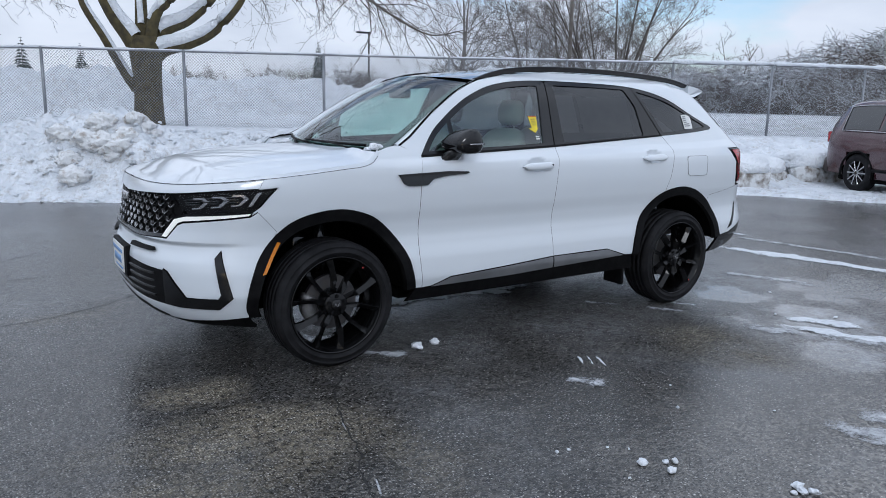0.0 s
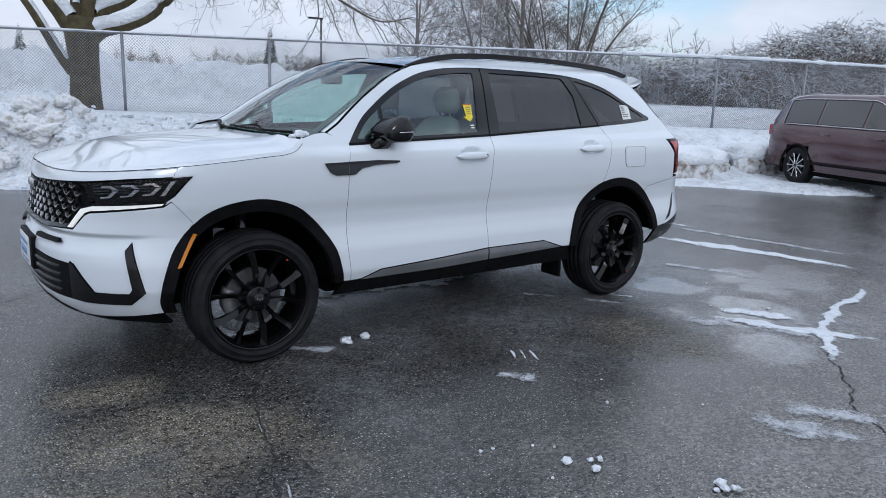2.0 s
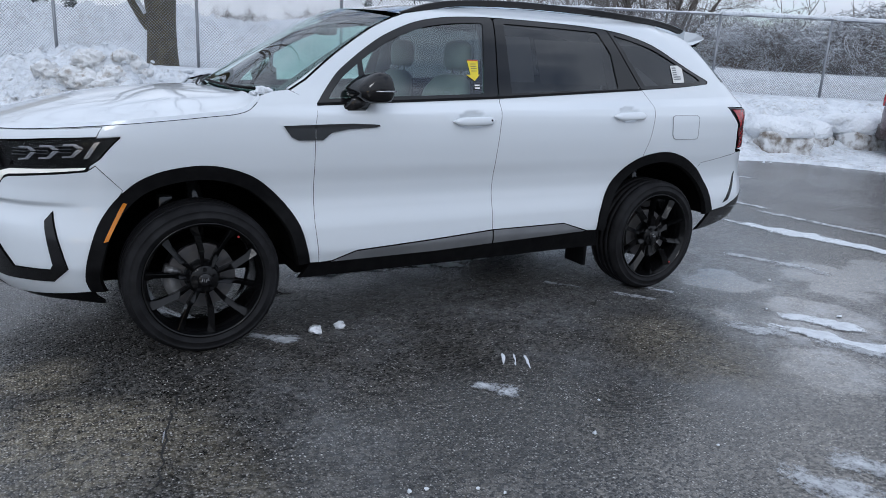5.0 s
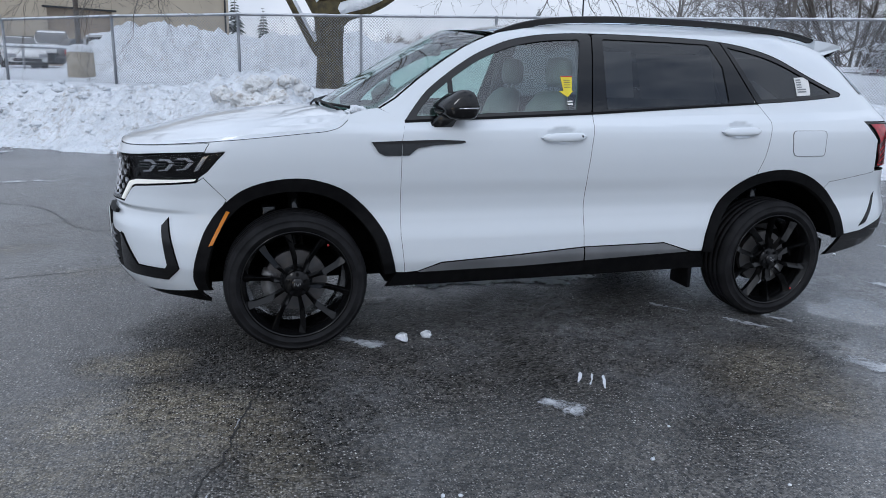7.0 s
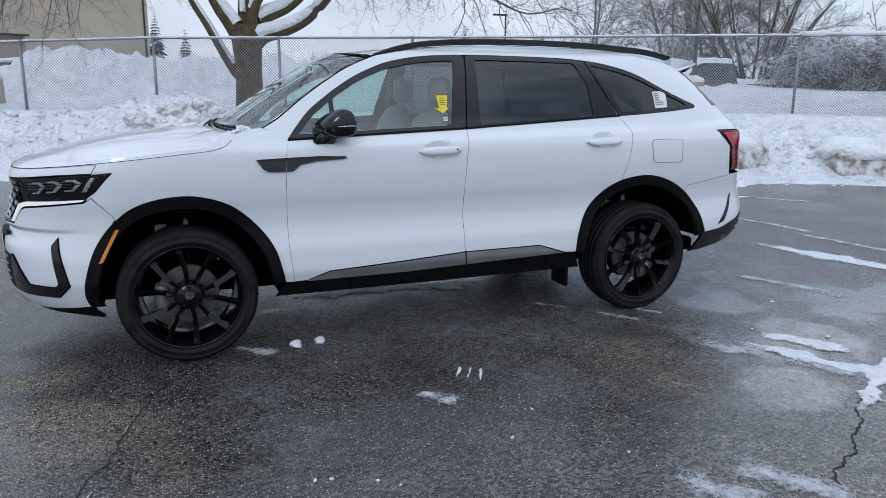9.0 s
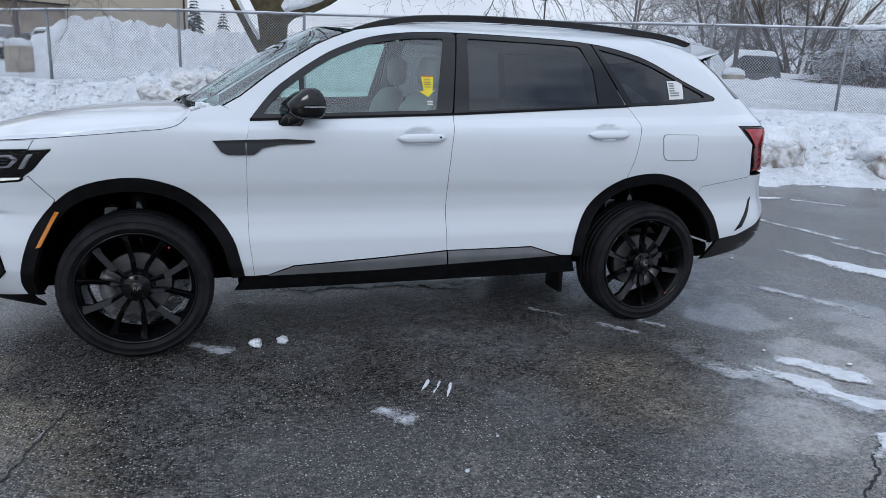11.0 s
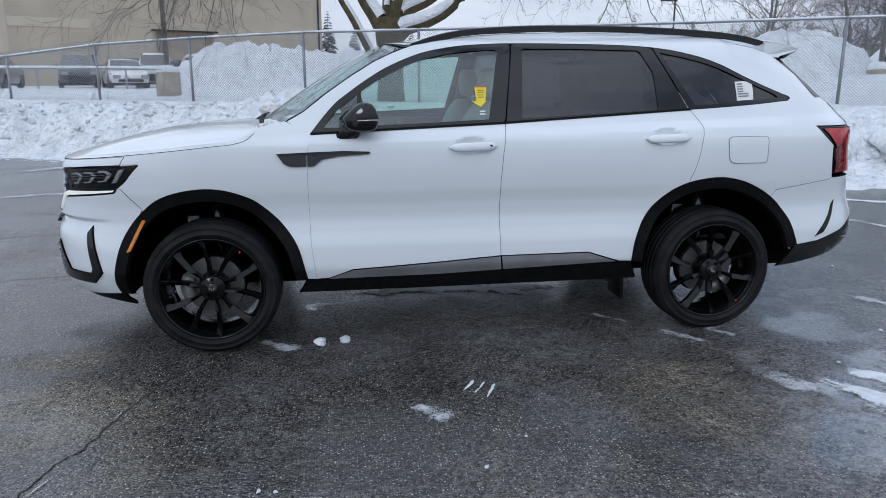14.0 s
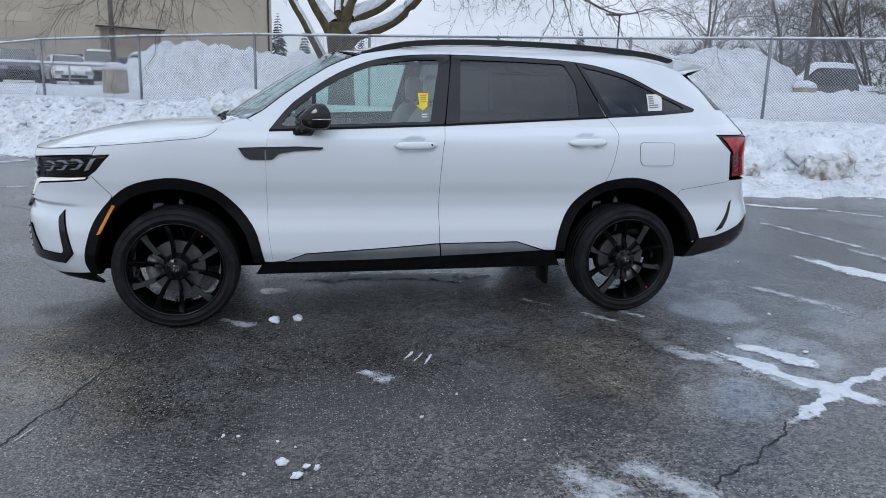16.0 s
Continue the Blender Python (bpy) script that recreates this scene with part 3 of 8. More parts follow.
def skin_normal(u, z, known={}):
    key = (round(u, 4), round(z, 4))
    if key not in known:
        known[key] = slope(u, z)
    return known[key]


def slope(u, z):
    a, b = skin(min(u + 0.004, U1), z) - skin(max(u - 0.004, U0), z), skin(u, min(z + 0.004, 1.74)) - skin(u, max(z - 0.004, 0.16))
    n = a.cross(b)
    return n.normalized() if n.length > 1e-9 else Vector((0, -1, 0))


def dense(outline, most=0.03):
    out = []
    for a, b in zip(outline, outline[1:] + outline[:1]):
        k = max(1, math.ceil(math.hypot(b[0] - a[0], b[1] - a[1]) / most))
        out += [(a[0] + (b[0] - a[0]) * i / k, a[1] + (b[1] - a[1]) * i / k) for i in range(k)]
    return out


def inset(outline, d):
    """The outline drawn in by d on all sides."""
    area = sum(a[0] * b[1] - b[0] * a[1] for a, b in zip(outline, outline[1:] + outline[:1]))
    s, out, n = (1 if area > 0 else -1), [], len(outline)
    for i in range(n):
        p, q, r = (np.array(outline[(i + k) % n], float) for k in (-1, 0, 1))
        e, f = q - p, r - q
        e, f = e / (np.linalg.norm(e) or 1), f / (np.linalg.norm(f) or 1)
        m = np.array([-(e + f)[1], (e + f)[0]])
        k = np.linalg.norm(m)
        m = m / k if k > 1e-6 else np.array([-e[1], e[0]])
        c = max(m @ np.array([-e[1], e[0]]), 0.45)
        out.append(tuple(q + s * m * d / c))
    return out


def gridded(outline, step):
    """A flat sheet of small faces that fills the outline, in (u, z)."""
    bm = bmesh.new()
    vs = [bm.verts.new((p[0], 0, p[1])) for p in outline]
    for t in tessellate_polygon([[Vector((p[0], p[1], 0)) for p in outline]]):
        if len(set(t)) == 3:
            try:
                bm.faces.new([vs[i] for i in t])
            except ValueError:
                pass
    for axis in (0, 2):
        lo, hi = min(v.co[axis] for v in bm.verts), max(v.co[axis] for v in bm.verts)
        for k in range(math.ceil(lo / step), math.floor(hi / step) + 1):
            co, no = [0, 0, 0], [0, 0, 0]
            co[axis], no[axis] = k * step, 1
            bmesh.ops.bisect_plane(bm, geom=bm.verts[:] + bm.edges[:] + bm.faces[:], dist=1e-5, plane_co=co, plane_no=no)
    bmesh.ops.remove_doubles(bm, verts=bm.verts[:], dist=2e-4)
    return bm


def skin_mesh(name, outline, mat, out=0.0, depth=0.018, step=0.06, sides=(-1,), back=True, shift=None, place=None, dark_edge=True):
    """A panel of the skin with turned-in edges and a dark backing. sides: -1 the left flank, 1 the right one, both for a panel across the middle."""
    outline = dense(outline)
    flat = gridded(outline, step)
    place, verts, faces, normals, mats, seen = place or skin, [], [], [], [], {}
    src = [(v.co.x, v.co.z) for v in flat.verts]
    flat.verts.index_update()
    tris = [[v.index for v in f.verts] for f in flat.faces]
    flat.free()

    def winding(pts):
        return sum(a[0] * b[1] - b[0] * a[1] for a, b in zip(pts, pts[1:] + pts[:1]))

    for side in sides:
        flip = -1.0 if side < 0 else 1.0

        def put(u, z, o):
            p = place(u, z, o + (shift(u, z) if shift else 0.0))
            return (p.x, -p.y if side > 0 else p.y, p.z)

        def nor(u, z):
            n = skin_normal(u, z)
            return (n.x, -n.y if side > 0 else n.y, n.z)

        def add(u, z, o, at=None):
            p = put(*(at or (u, z)), o)
            key = (round(u, 4), round(z, 4), o, side if abs(p[1]) > 1e-3 else 0)
            if key not in seen:
                seen[key] = len(verts)
                verts.append(p)
                normals.append(nor(u, z))
            return seen[key]

        wide = dict(zip([(round(u, 4), round(z, 4)) for u, z in outline], inset(outline, -0.006 if back else 0.0)))
        for t in tris:
            ccw = winding([src[i] for i in t]) > 0
            ids = [add(*src[i], out) for i in t]
            faces.append(ids if ccw == (side < 0) else ids[::-1])
            mats.append(0)
            if back:
                ids = [add(*src[i], out - depth, wide.get((round(src[i][0], 4), round(src[i][1], 4)))) for i in t]
                faces.append(ids if ccw == (side < 0) else ids[::-1])
                mats.append(1)
        n, ccw = len(outline), winding(outline) > 0
        for i in range(n):
            a, b = outline[i], outline[(i + 1) % n]
            if max(a[0], b[0]) <= U0 + 1e-6 or min(a[0], b[0]) >= U1 - 1e-6:
                continue
            wa, wb = (wide[round(p[0], 4), round(p[1], 4)] for p in (a, b))
            q = [add(*a, out), add(*a, out - depth, wa), add(*b, out - depth, wb), add(*b, out)]
            faces.append(q if ccw == (side < 0) else q[::-1])
            # edges coloured black unless dark_edge is off: shade painted into the panel gaps
            mats.append(1 if back and dark_edge else 0)
    faces, mats = zip(*[(f, m) for f, m in zip(faces, mats) if len(set(f)) == len(f)])
    me = bpy.data.meshes.new(name)
    me.from_pydata(verts, [], faces)
    me.polygons.foreach_set("use_smooth", [True] * len(faces))
    me.materials.append(mat)
    me.materials.append(M_WELL)
    me.polygons.foreach_set("material_index", mats)
    if place is skin and not shift:
        me.normals_split_custom_set_from_vertices(normals)
    return me


def panel(name, outline, mat, parent, label="", both=True, gap=0.0013, **more):
    """A panel on the left flank and, with both, its twin on the right."""
    shape = inset(outline, gap)
    made = []
    for side in ((-1, 1) if both else (-1,)):
        ob = new(name, skin_mesh(name, shape, mat, sides=(side,), **more))
        ob.parent = parent
        if label:
            ob["label"] = label
        made.append(ob)
    return made[0]


def panel_across(name, outline, mat, parent, label="", **more):
    """A panel that runs over the middle of the nose or the tail."""
    ob = new(name, skin_mesh(name, outline, mat, sides=(-1, 1), **more))
    ob.parent = parent
    if label:
        ob["label"] = label
    return ob


def resample(outline, n):
    pts = [np.array(p, float) for p in outline] + [np.array(outline[0], float)]
    run = np.r_[0, np.cumsum([np.linalg.norm(b - a) for a, b in zip(pts, pts[1:])])]
    return [tuple(np.interp(t, run, [p[k] for p in pts]) for k in range(2)) for t in np.linspace(0, run[-1], n, endpoint=False)]


def ring_panel(name, outer, inner, mat, parent, out=0.0, depth=0.02, label="", n=90, both=True):
    """A frame between two outlines on the skin that start at the same corner."""
    a, b = resample(outer, n), resample(inner, n)
    for side in ((-1, 1) if both else (-1,)):
        bm = bmesh.new()
        rows = [[], [], [], [], []]
        for (ua, za), (ub, zb) in zip(a, b):
            for row, (u, z, o) in zip(rows, ((ua, za, out - depth), (ua, za, out), ((ua + ub) / 2, (za + zb) / 2, out), (ub, zb, out), (ub, zb, out - depth))):
                p = skin(u, z, o)
                row.append(bm.verts.new((p.x, p.y * -side, p.z)))
        for r, s in zip(rows, rows[1:]):
            for i in range(n):
                j = (i + 1) % n
                bm.faces.new((r[i], r[j], s[j], s[i]))
        bmesh.ops.recalc_face_normals(bm, faces=bm.faces[:])
        ob = part(name, bm, mat, parent, label, smooth=False)


def mirrored(bm):
    for v in bm.verts:
        v.co.y = -v.co.y
    bmesh.ops.reverse_faces(bm, faces=bm.faces[:])
    return bm


def lathe(bm, profile, n=64, axis_y=True, closed=False):
    rings = []
    for r, y in profile:
        rings.append([bm.verts.new((r * math.cos(2 * math.pi * k / n), y, r * math.sin(2 * math.pi * k / n))) for k in range(n)])
    for a, b in zip(rings, rings[1:] + (rings[:1] if closed else [])):
        for k in range(n):
            bm.faces.new((a[k], b[k], b[(k + 1) % n], a[(k + 1) % n]))
    return rings


suv = thing("suv", (0, 0, 0), "white mid-size SUV with black wheels and wheel arches on wet asphalt", "car")

# outlines in (u, z), nose to tail
HOOD_CUT = [(U0, 1.022), (-2.6, 1.020), (-2.35, 1.026), (-2.17, 1.038), (-1.885, 1.063), (-1.596, 1.087), (-1.385, 1.105), (-1.273, 1.114), (-1.197, 1.132), (-1.155, 1.162), (-1.131, 1.190)]
ARCH_F = smooth_line([(-1.912, 0.335), (-1.900, 0.45), (-1.856, 0.59), (-1.822, 0.667), (-1.765, 0.75), (-1.686, 0.824), (-1.582, 0.867), (-1.445, 0.888), (-1.321, 0.880), (-1.190, 0.837), (-1.097, 0.768), (-1.015, 0.678), (-0.956, 0.58), (-0.925, 0.47), (-0.908, 0.395)], 4)
ARCH_R = smooth_line([(0.905, 0.435), (0.924, 0.560), (0.985, 0.695), (1.077, 0.795), (1.201, 0.868), (1.371, 0.899), (1.515, 0.886), (1.657, 0.838), (1.782, 0.761), (1.862, 0.660), (1.915, 0.550), (1.950, 0.488)], 4)
DOOR_F = [(-0.868, 1.163), (-0.886, 1.061), (-0.886, 0.867), (-0.882, 0.589), (-0.859, 0.392)]
DOOR_B = [(0.172, 1.208), (0.150, 1.05), (0.139, 0.903), (0.138, 0.70), (0.146, 0.493)]
DOOR_C = smooth_line([(1.236, 1.273), (1.275, 1.220), (1.292, 1.170), (1.277, 1.09), (1.255, 0.98), (1.218, 0.876)], 4)
WIN_TOP = smooth_line([(-0.866, 1.161), (-0.820, 1.219), (-0.739, 1.309), (-0.655, 1.374), (-0.571, 1.432), (-0.466, 1.495), (-0.359, 1.543), (-0.250, 1.581), (-0.118, 1.608), (0.014, 1.623), (0.181, 1.632),
                       (0.400, 1.634), (0.580, 1.633), (0.860, 1.628), (1.047, 1.617), (1.202, 1.597), (1.360, 1.561), (1.590, 1.501), (1.845, 1.429), (2.005, 1.374), (2.080, 1.345)], 3)
WIN_LOW = [(2.085, 1.335), (2.04, 1.320), (1.715, 1.300), (1.246, 1.272), (0.172, 1.208), (-0.866, 1.161)]


arch_up_f, seam_b = [p for p in ARCH_F if p[0] > -1.75], (-1.7478, 0.7868)
# front fender
panel("front_fender", [(-1.8705, 0.8955), (-1.775, 1.010), (-1.780, 1.022), (-1.880, 1.014)] + HOOD_CUT[4:] + [(-1.06, 1.212), (-0.985, 1.222), (-0.86, 1.172)] + DOOR_F[1:] + ARCH_F[::-1][:len(arch_up_f)] + [seam_b], M_PAINT, suv, dark_edge=False)
# painted flange under the bonnet's shut line
panel("bonnet_flange", [(u, z + 0.020) for u, z in HOOD_CUT[3:]] + [(u, z - 0.022) for u, z in HOOD_CUT[3:][::-1]], M_PAINT, suv, out=-0.014, depth=0.004, back=False)
# strip above the lamps, across the nose
panel_across("bonnet_lip", [(u, z - 0.004) for u, z in HOOD_CUT[:4]] + [(-1.888, 1.056), (-1.883, 1.017), (-2.063, 1.007), (-2.327, 0.982), (-2.67, 0.962), (U0, 0.945)], M_PAINT, suv)
panel("bumper_flange", [(-1.905, 0.885), (-1.850, 0.925), (-1.728, 0.805), (-1.768, 0.768)], M_PAINT, suv, out=-0.012, depth=0.004, back=False, gap=0)
panel("bumper_flange", [(1.745, 0.785), (1.790, 0.845), (2.186, 0.892), (2.192, 0.846), (1.815, 0.797), (1.780, 0.757)], M_PAINT, suv, out=-0.012, depth=0.004, back=False, gap=0)
arch_low_f = [p for p in ARCH_F if p[0] < -1.75 and p[1] < 0.785]
panel_across("front_bumper", [(U0, 0.722), (-2.63, 0.732), (-2.394, 0.743), (-2.341, 0.743), (-2.286, 0.818), (-2.258, 0.830), (-1.905, 0.868), (-1.871, 0.893), (-1.749, 0.786)] + arch_low_f[::-1] + [(-2.10, 0.318), (-2.263, 0.308), (-2.40, 0.312), (-2.62, 0.355), (U0, 0.37)], M_PAINT, suv)
panel("front_door", DOOR_F[::-1][:-1] + [(-0.866, 1.158)] + DOOR_B[:] + [(-0.206, 0.469), (-0.665, 0.443), (-0.79, 0.396)], M_PAINT, suv, step=0.03)
panel("rear_door", DOOR_B[::-1] + [(1.236, 1.271)] + DOOR_C[1:] + [p for p in ARCH_R if p[0] < 1.21][::-1] + [(0.83, 0.438), (0.646, 0.497)], M_PAINT, suv, step=0.03)
seam_r = [(1.763, 0.7772), (1.80, 0.8192), (2.186, 0.8672), (2.215, 0.8772)]
panel("quarter_panel", WIN_TOP[::-1][:-1] + [(-0.866, 1.163), (-0.985, 1.224), (-0.90, 1.272), (-0.768, 1.372), (-0.644, 1.456), (-0.517, 1.533), (-0.414, 1.580), (-0.310, 1.618), (-0.135, 1.650), (0.035, 1.672),
      (0.30, 1.690), (0.556, 1.698), (1.084, 1.694), (1.498, 1.680), (1.80, 1.668), (2.05, 1.648), (2.25, 1.620), (2.385, 1.572), (2.400, 1.45), (2.388, 1.328), (2.395, 1.24), (2.38, 1.182), (2.352, 1.178), (2.088, 1.178), (2.130, 1.130), (2.222, 1.065), (2.213, 0.895)]
      + seam_r[::-1] + [p for p in ARCH_R if 1.212 < p[0] < 1.76][::-1] + DOOR_C[::-1] + WIN_LOW[:3][::-1], M_PAINT, suv, step=0.035)
panel_across("rear_bumper", [(1.763, 0.776)] + [(1.80, 0.818), (2.186, 0.866), (2.215, 0.876), (2.56, 0.88), (U1, 0.88), (U1, 0.62), (2.38, 0.63), (2.269, 0.565), (2.094, 0.506), (1.952, 0.490)] + [p for p in ARCH_R if p[0] > 1.80][::-1], M_PAINT, suv)
panel_across("rear_valance", [(1.952, 0.486), (2.094, 0.502), (2.269, 0.561), (2.38, 0.626), (U1, 0.616), (U1, 0.40), (2.34, 0.425), (2.24, 0.395), (2.068, 0.363), (1.958, 0.355)], M_BLACK, suv, "gloss black lower bumper", out=-0.004)
panel_across("tailgate", [(2.57, 0.885), (2.57, 1.178), (2.405, 1.185), (2.41, 1.30), (U1, 1.30), (U1, 0.885)], M_PAINT, suv)
panel_across("tailgate_window", [(2.405, 1.31), (2.408, 1.45), (2.392, 1.570), (U1, 1.60), (U1, 1.31)], M_ROOFGLASS, suv, "dark rear window", out=-0.008)
panel("tail_lamp", [(2.092, 1.174), (2.565, 1.174), (2.565, 0.90), (2.218, 0.900), (2.229, 1.065), (2.138, 1.131)], M_BLACK, suv, "red tail lamp with black rim", out=-0.002)
panel("tail_lens", [(2.128, 1.164), (2.556, 1.164), (2.556, 0.908), (2.232, 0.908), (2.243, 1.062)], M_RED, suv, "red lens", out=0.006)
panel("lens_shade", [(2.236, 1.040), (2.300, 1.085), (2.330, 1.040), (2.318, 0.918), (2.240, 0.918)], M_DARKRED, suv, "smoked lower part of the lens", out=0.0085, back=False, gap=0)
for z in (1.02, 0.985, 0.95):
    panel("lens_rib", [(2.250, z - 0.012), (2.310, z + 0.016), (2.310, z + 0.010), (2.250, z - 0.020)], M_RED, suv, "red rib in the lens", out=0.0105, back=False, step=0.2, gap=0)
panel("window_fin", [(2.350, 1.565), (2.398, 1.565), (2.398, 1.45), (2.392, 1.335), (2.310, 1.335), (2.372, 1.47)], M_BLACK, suv, "gloss black fin beside the rear window", out=0.003)
panel("rear_fin", [(2.233, 0.742), (2.205, 0.722), (2.070, 0.530), (2.128, 0.552)], M_BLACK, suv, "gloss black fin", out=0.003)
FLAP = [(1.462, 1.128), (1.69, 1.128), (1.708, 1.122), (1.715, 1.106), (1.715, 1.000), (1.709, 0.984), (1.695, 0.978), (1.485, 0.978), (1.462, 0.986), (1.447, 1.008), (1.437, 1.105), (1.444, 1.121)]
panel("fuel_flap", FLAP, M_PAINT, suv, out=0.0025, depth=0.012)
# no real part: a grey ring stands for the shade in the flap's gap
ring_panel("flap_gap_shade", FLAP, [(1.5765 + (u - 1.5765) * 0.978, 1.053 + (z - 1.053) * 0.965) for u, z in FLAP], M_GREYTRIM, suv, out=0.0035, depth=0.004, label="thin grey line drawn as the shade in the flap's gap")
# sill
panel("sill_trim", [(-0.80, 0.391), (-0.665, 0.440), (-0.206, 0.466), (0.143, 0.490), (0.152, 0.412), (-0.203, 0.397)], M_GREYTRIM, suv, "dark grey sill strip", out=0.006)
panel("sill_trim", [(0.149, 0.491), (0.646, 0.494), (0.815, 0.437), (0.158, 0.412)], M_GREYTRIM, suv, "dark grey sill strip", out=0.006)
panel("rocker", [(-0.905, 0.392), (-0.79, 0.388), (-0.203, 0.395), (0.156, 0.410), (0.83, 0.436), (0.902, 0.433), (0.952, 0.325), (-0.199, 0.315), (-0.951, 0.312)], M_CLAD, suv, "black sill cladding", out=0.0)


def arch_cladding(line, cx, cz, shrink):
    inner = [(cx + (u - cx) * shrink, cz + (z - cz) * shrink) for u, z in line]
    panel("arch_cladding", line + inner[::-1], M_CLAD, suv, "black wheel arch cladding", out=0.010, depth=0.03, step=0.05, gap=-0.001)
    for side in (-1, 1):
        bm = bmesh.new()
        rows = []
        for u, z in inner:
            p = skin(u, z, -0.018)
            rows.append([bm.verts.new((p.x, -side * y, p.z)) for y in (p.y, p.y + 0.12, p.y + 0.3, p.y + 0.46)])
        for a, b in zip(rows, rows[1:]):
            for k in range(3):
                bm.faces.new((a[k], b[k], b[k + 1], a[k + 1]))
        bm.faces.new([r[3] for r in rows])
        part("wheel_well", bm, M_WELL, suv, "dark wheel well lining")


arch_cladding(ARCH_F, -1.41, 0.34, 0.89)
arch_cladding(ARCH_R, 1.42, 0.36, 0.89)
# nose: lamps, grille, fins
LAMP = [(-2.327, 0.972), (-2.063, 1.000), (-1.885, 1.012), (-1.797, 1.018), (-1.787, 1.010), (-1.895, 0.886), (-2.255, 0.868), (-2.290, 0.90)]
panel("headlamp", LAMP, M_CLAD, suv, "dark headlamp with three silver modules", out=-0.030, back=False)
panel("lamp_cover", LAMP, M_COVER, suv, "clear cover", out=0.002, depth=0.002, back=False)
for k in range(3):
    u, z = -2.215 + k * 0.105, 0.946 + k * 0.010
    panel("lamp_module", [(u - 0.01, z + 0.016), (u + 0.042, z + 0.019), (u + 0.080, z + 0.001), (u + 0.052, z), (u + 0.032, z + 0.010), (u - 0.01, z + 0.009)], M_LED, suv, "silver lamp module", out=-0.012, back=False, step=0.2, gap=0, depth=0.004)
    panel("lamp_module", [(u + 0.078, z - 0.004), (u + 0.052, z - 0.005), (u + 0.026, z - 0.032), (u - 0.012, z - 0.036), (u - 0.012, z - 0.043), (u + 0.040, z - 0.038)], M_LED, suv, "silver lamp module", out=-0.012, back=False, step=0.2, gap=0, depth=0.004)
panel("lamp_module", [(-1.885, 0.990), (-1.862, 0.994), (-1.905, 0.925), (-1.925, 0.922)], M_LED, suv, "silver lamp module", out=-0.012, back=False, step=0.2, gap=0)
for k in range(3):
    for dz in (0.0, -0.013, -0.026):
        u, z = -2.245 + k * 0.105, 0.952 + k * 0.010 + dz
        panel("lamp_blade", [(u - 0.03, z), (u + 0.055, z + 0.004), (u + 0.055, z - 0.001), (u - 0.03, z - 0.005)], M_GUNMETAL, suv, "dim blade of a lamp module", out=-0.018, back=False, step=0.2, gap=0, depth=0.004)
panel("lamp_surround", [(-2.340, 0.744), (-2.395, 0.746), (-2.330, 0.856), (-2.262, 0.880), (-1.893, 0.896), (-1.902, 0.870), (-2.262, 0.831), (-2.284, 0.818)], M_CLAD, suv, "black lamp surround", out=-0.006, back=False)
panel("light_guide", [(-2.349, 0.752), (-2.386, 0.752), (-2.318, 0.850), (-2.258, 0.866), (-1.904, 0.888), (-1.915, 0.876), (-2.262, 0.840), (-2.294, 0.828)], M_DRL, suv, "white daytime light strip", out=0.002, back=False)
panel_across("grille", [(U0, 0.952), (-2.67, 0.964), (-2.322, 0.975), (-2.286, 0.90), (-2.318, 0.852), (-2.386, 0.752), (-2.63, 0.737), (U0, 0.727)], M_CLAD, suv, "black grille with silver flecks", out=-0.030)
panel_across("grille_lip", [(U0, 0.745), (-2.62, 0.752), (-2.40, 0.765), (-2.386, 0.750), (-2.63, 0.735), (U0, 0.728)], M_GUNMETAL, suv, "dark satin lower lip", out=0.0, back=False)
panel_across("lower_grille", [(U0, 0.600), (-2.68, 0.592), (-2.35, 0.578), (-2.215, 0.432), (-2.31, 0.392), (-2.75, 0.408), (U0, 0.41)], M_CLAD, suv, "black lower air intake", out=0.001)
for z in (0.555, 0.515, 0.475, 0.435):
    panel_across("intake_slat", [(U0, z + 0.008), (-2.44, z + 0.004), (-2.44, z - 0.006), (U0, z - 0.004)], M_BLACK, suv, out=0.010, back=False)
panel("intake_frame", [(-2.355, 0.588), (-2.33, 0.578), (-2.222, 0.446), (-2.05, 0.444), (-2.034, 0.468), (-2.056, 0.657), (-2.026, 0.694), (-1.974, 0.449), (-2.046, 0.386), (-2.273, 0.388), (-2.36, 0.40)], M_BLACK, suv, "gloss black bumper frame", out=0.009)
panel_across("chin", [(-2.40, 0.322), (-2.62, 0.366), (U0, 0.380), (U0, 0.352), (-2.62, 0.335), (-2.40, 0.300)], M_CLAD, suv, out=0.002, back=False)
panel("nose_slot", [(-2.72, 0.690), (-2.45, 0.690), (-2.43, 0.672), (-2.72, 0.668)], M_CLAD, suv, "dark slot", out=0.026, back=False)
panel("side_marker", [(-1.822, 0.566), (-1.800, 0.572), (-1.722, 0.730), (-1.742, 0.735)], M_AMBER, suv, "amber side marker", out=0.016, back=False)
panel("air_dam", [(-1.915, 0.333), (-2.10, 0.316), (-2.263, 0.306), (-2.40, 0.310), (-2.42, 0.287), (-2.25, 0.274), (-2.08, 0.274), (-1.955, 0.258), (-1.925, 0.275)], M_CLAD, suv, "black air dam under the bumper", out=-0.008, back=False, gap=0)
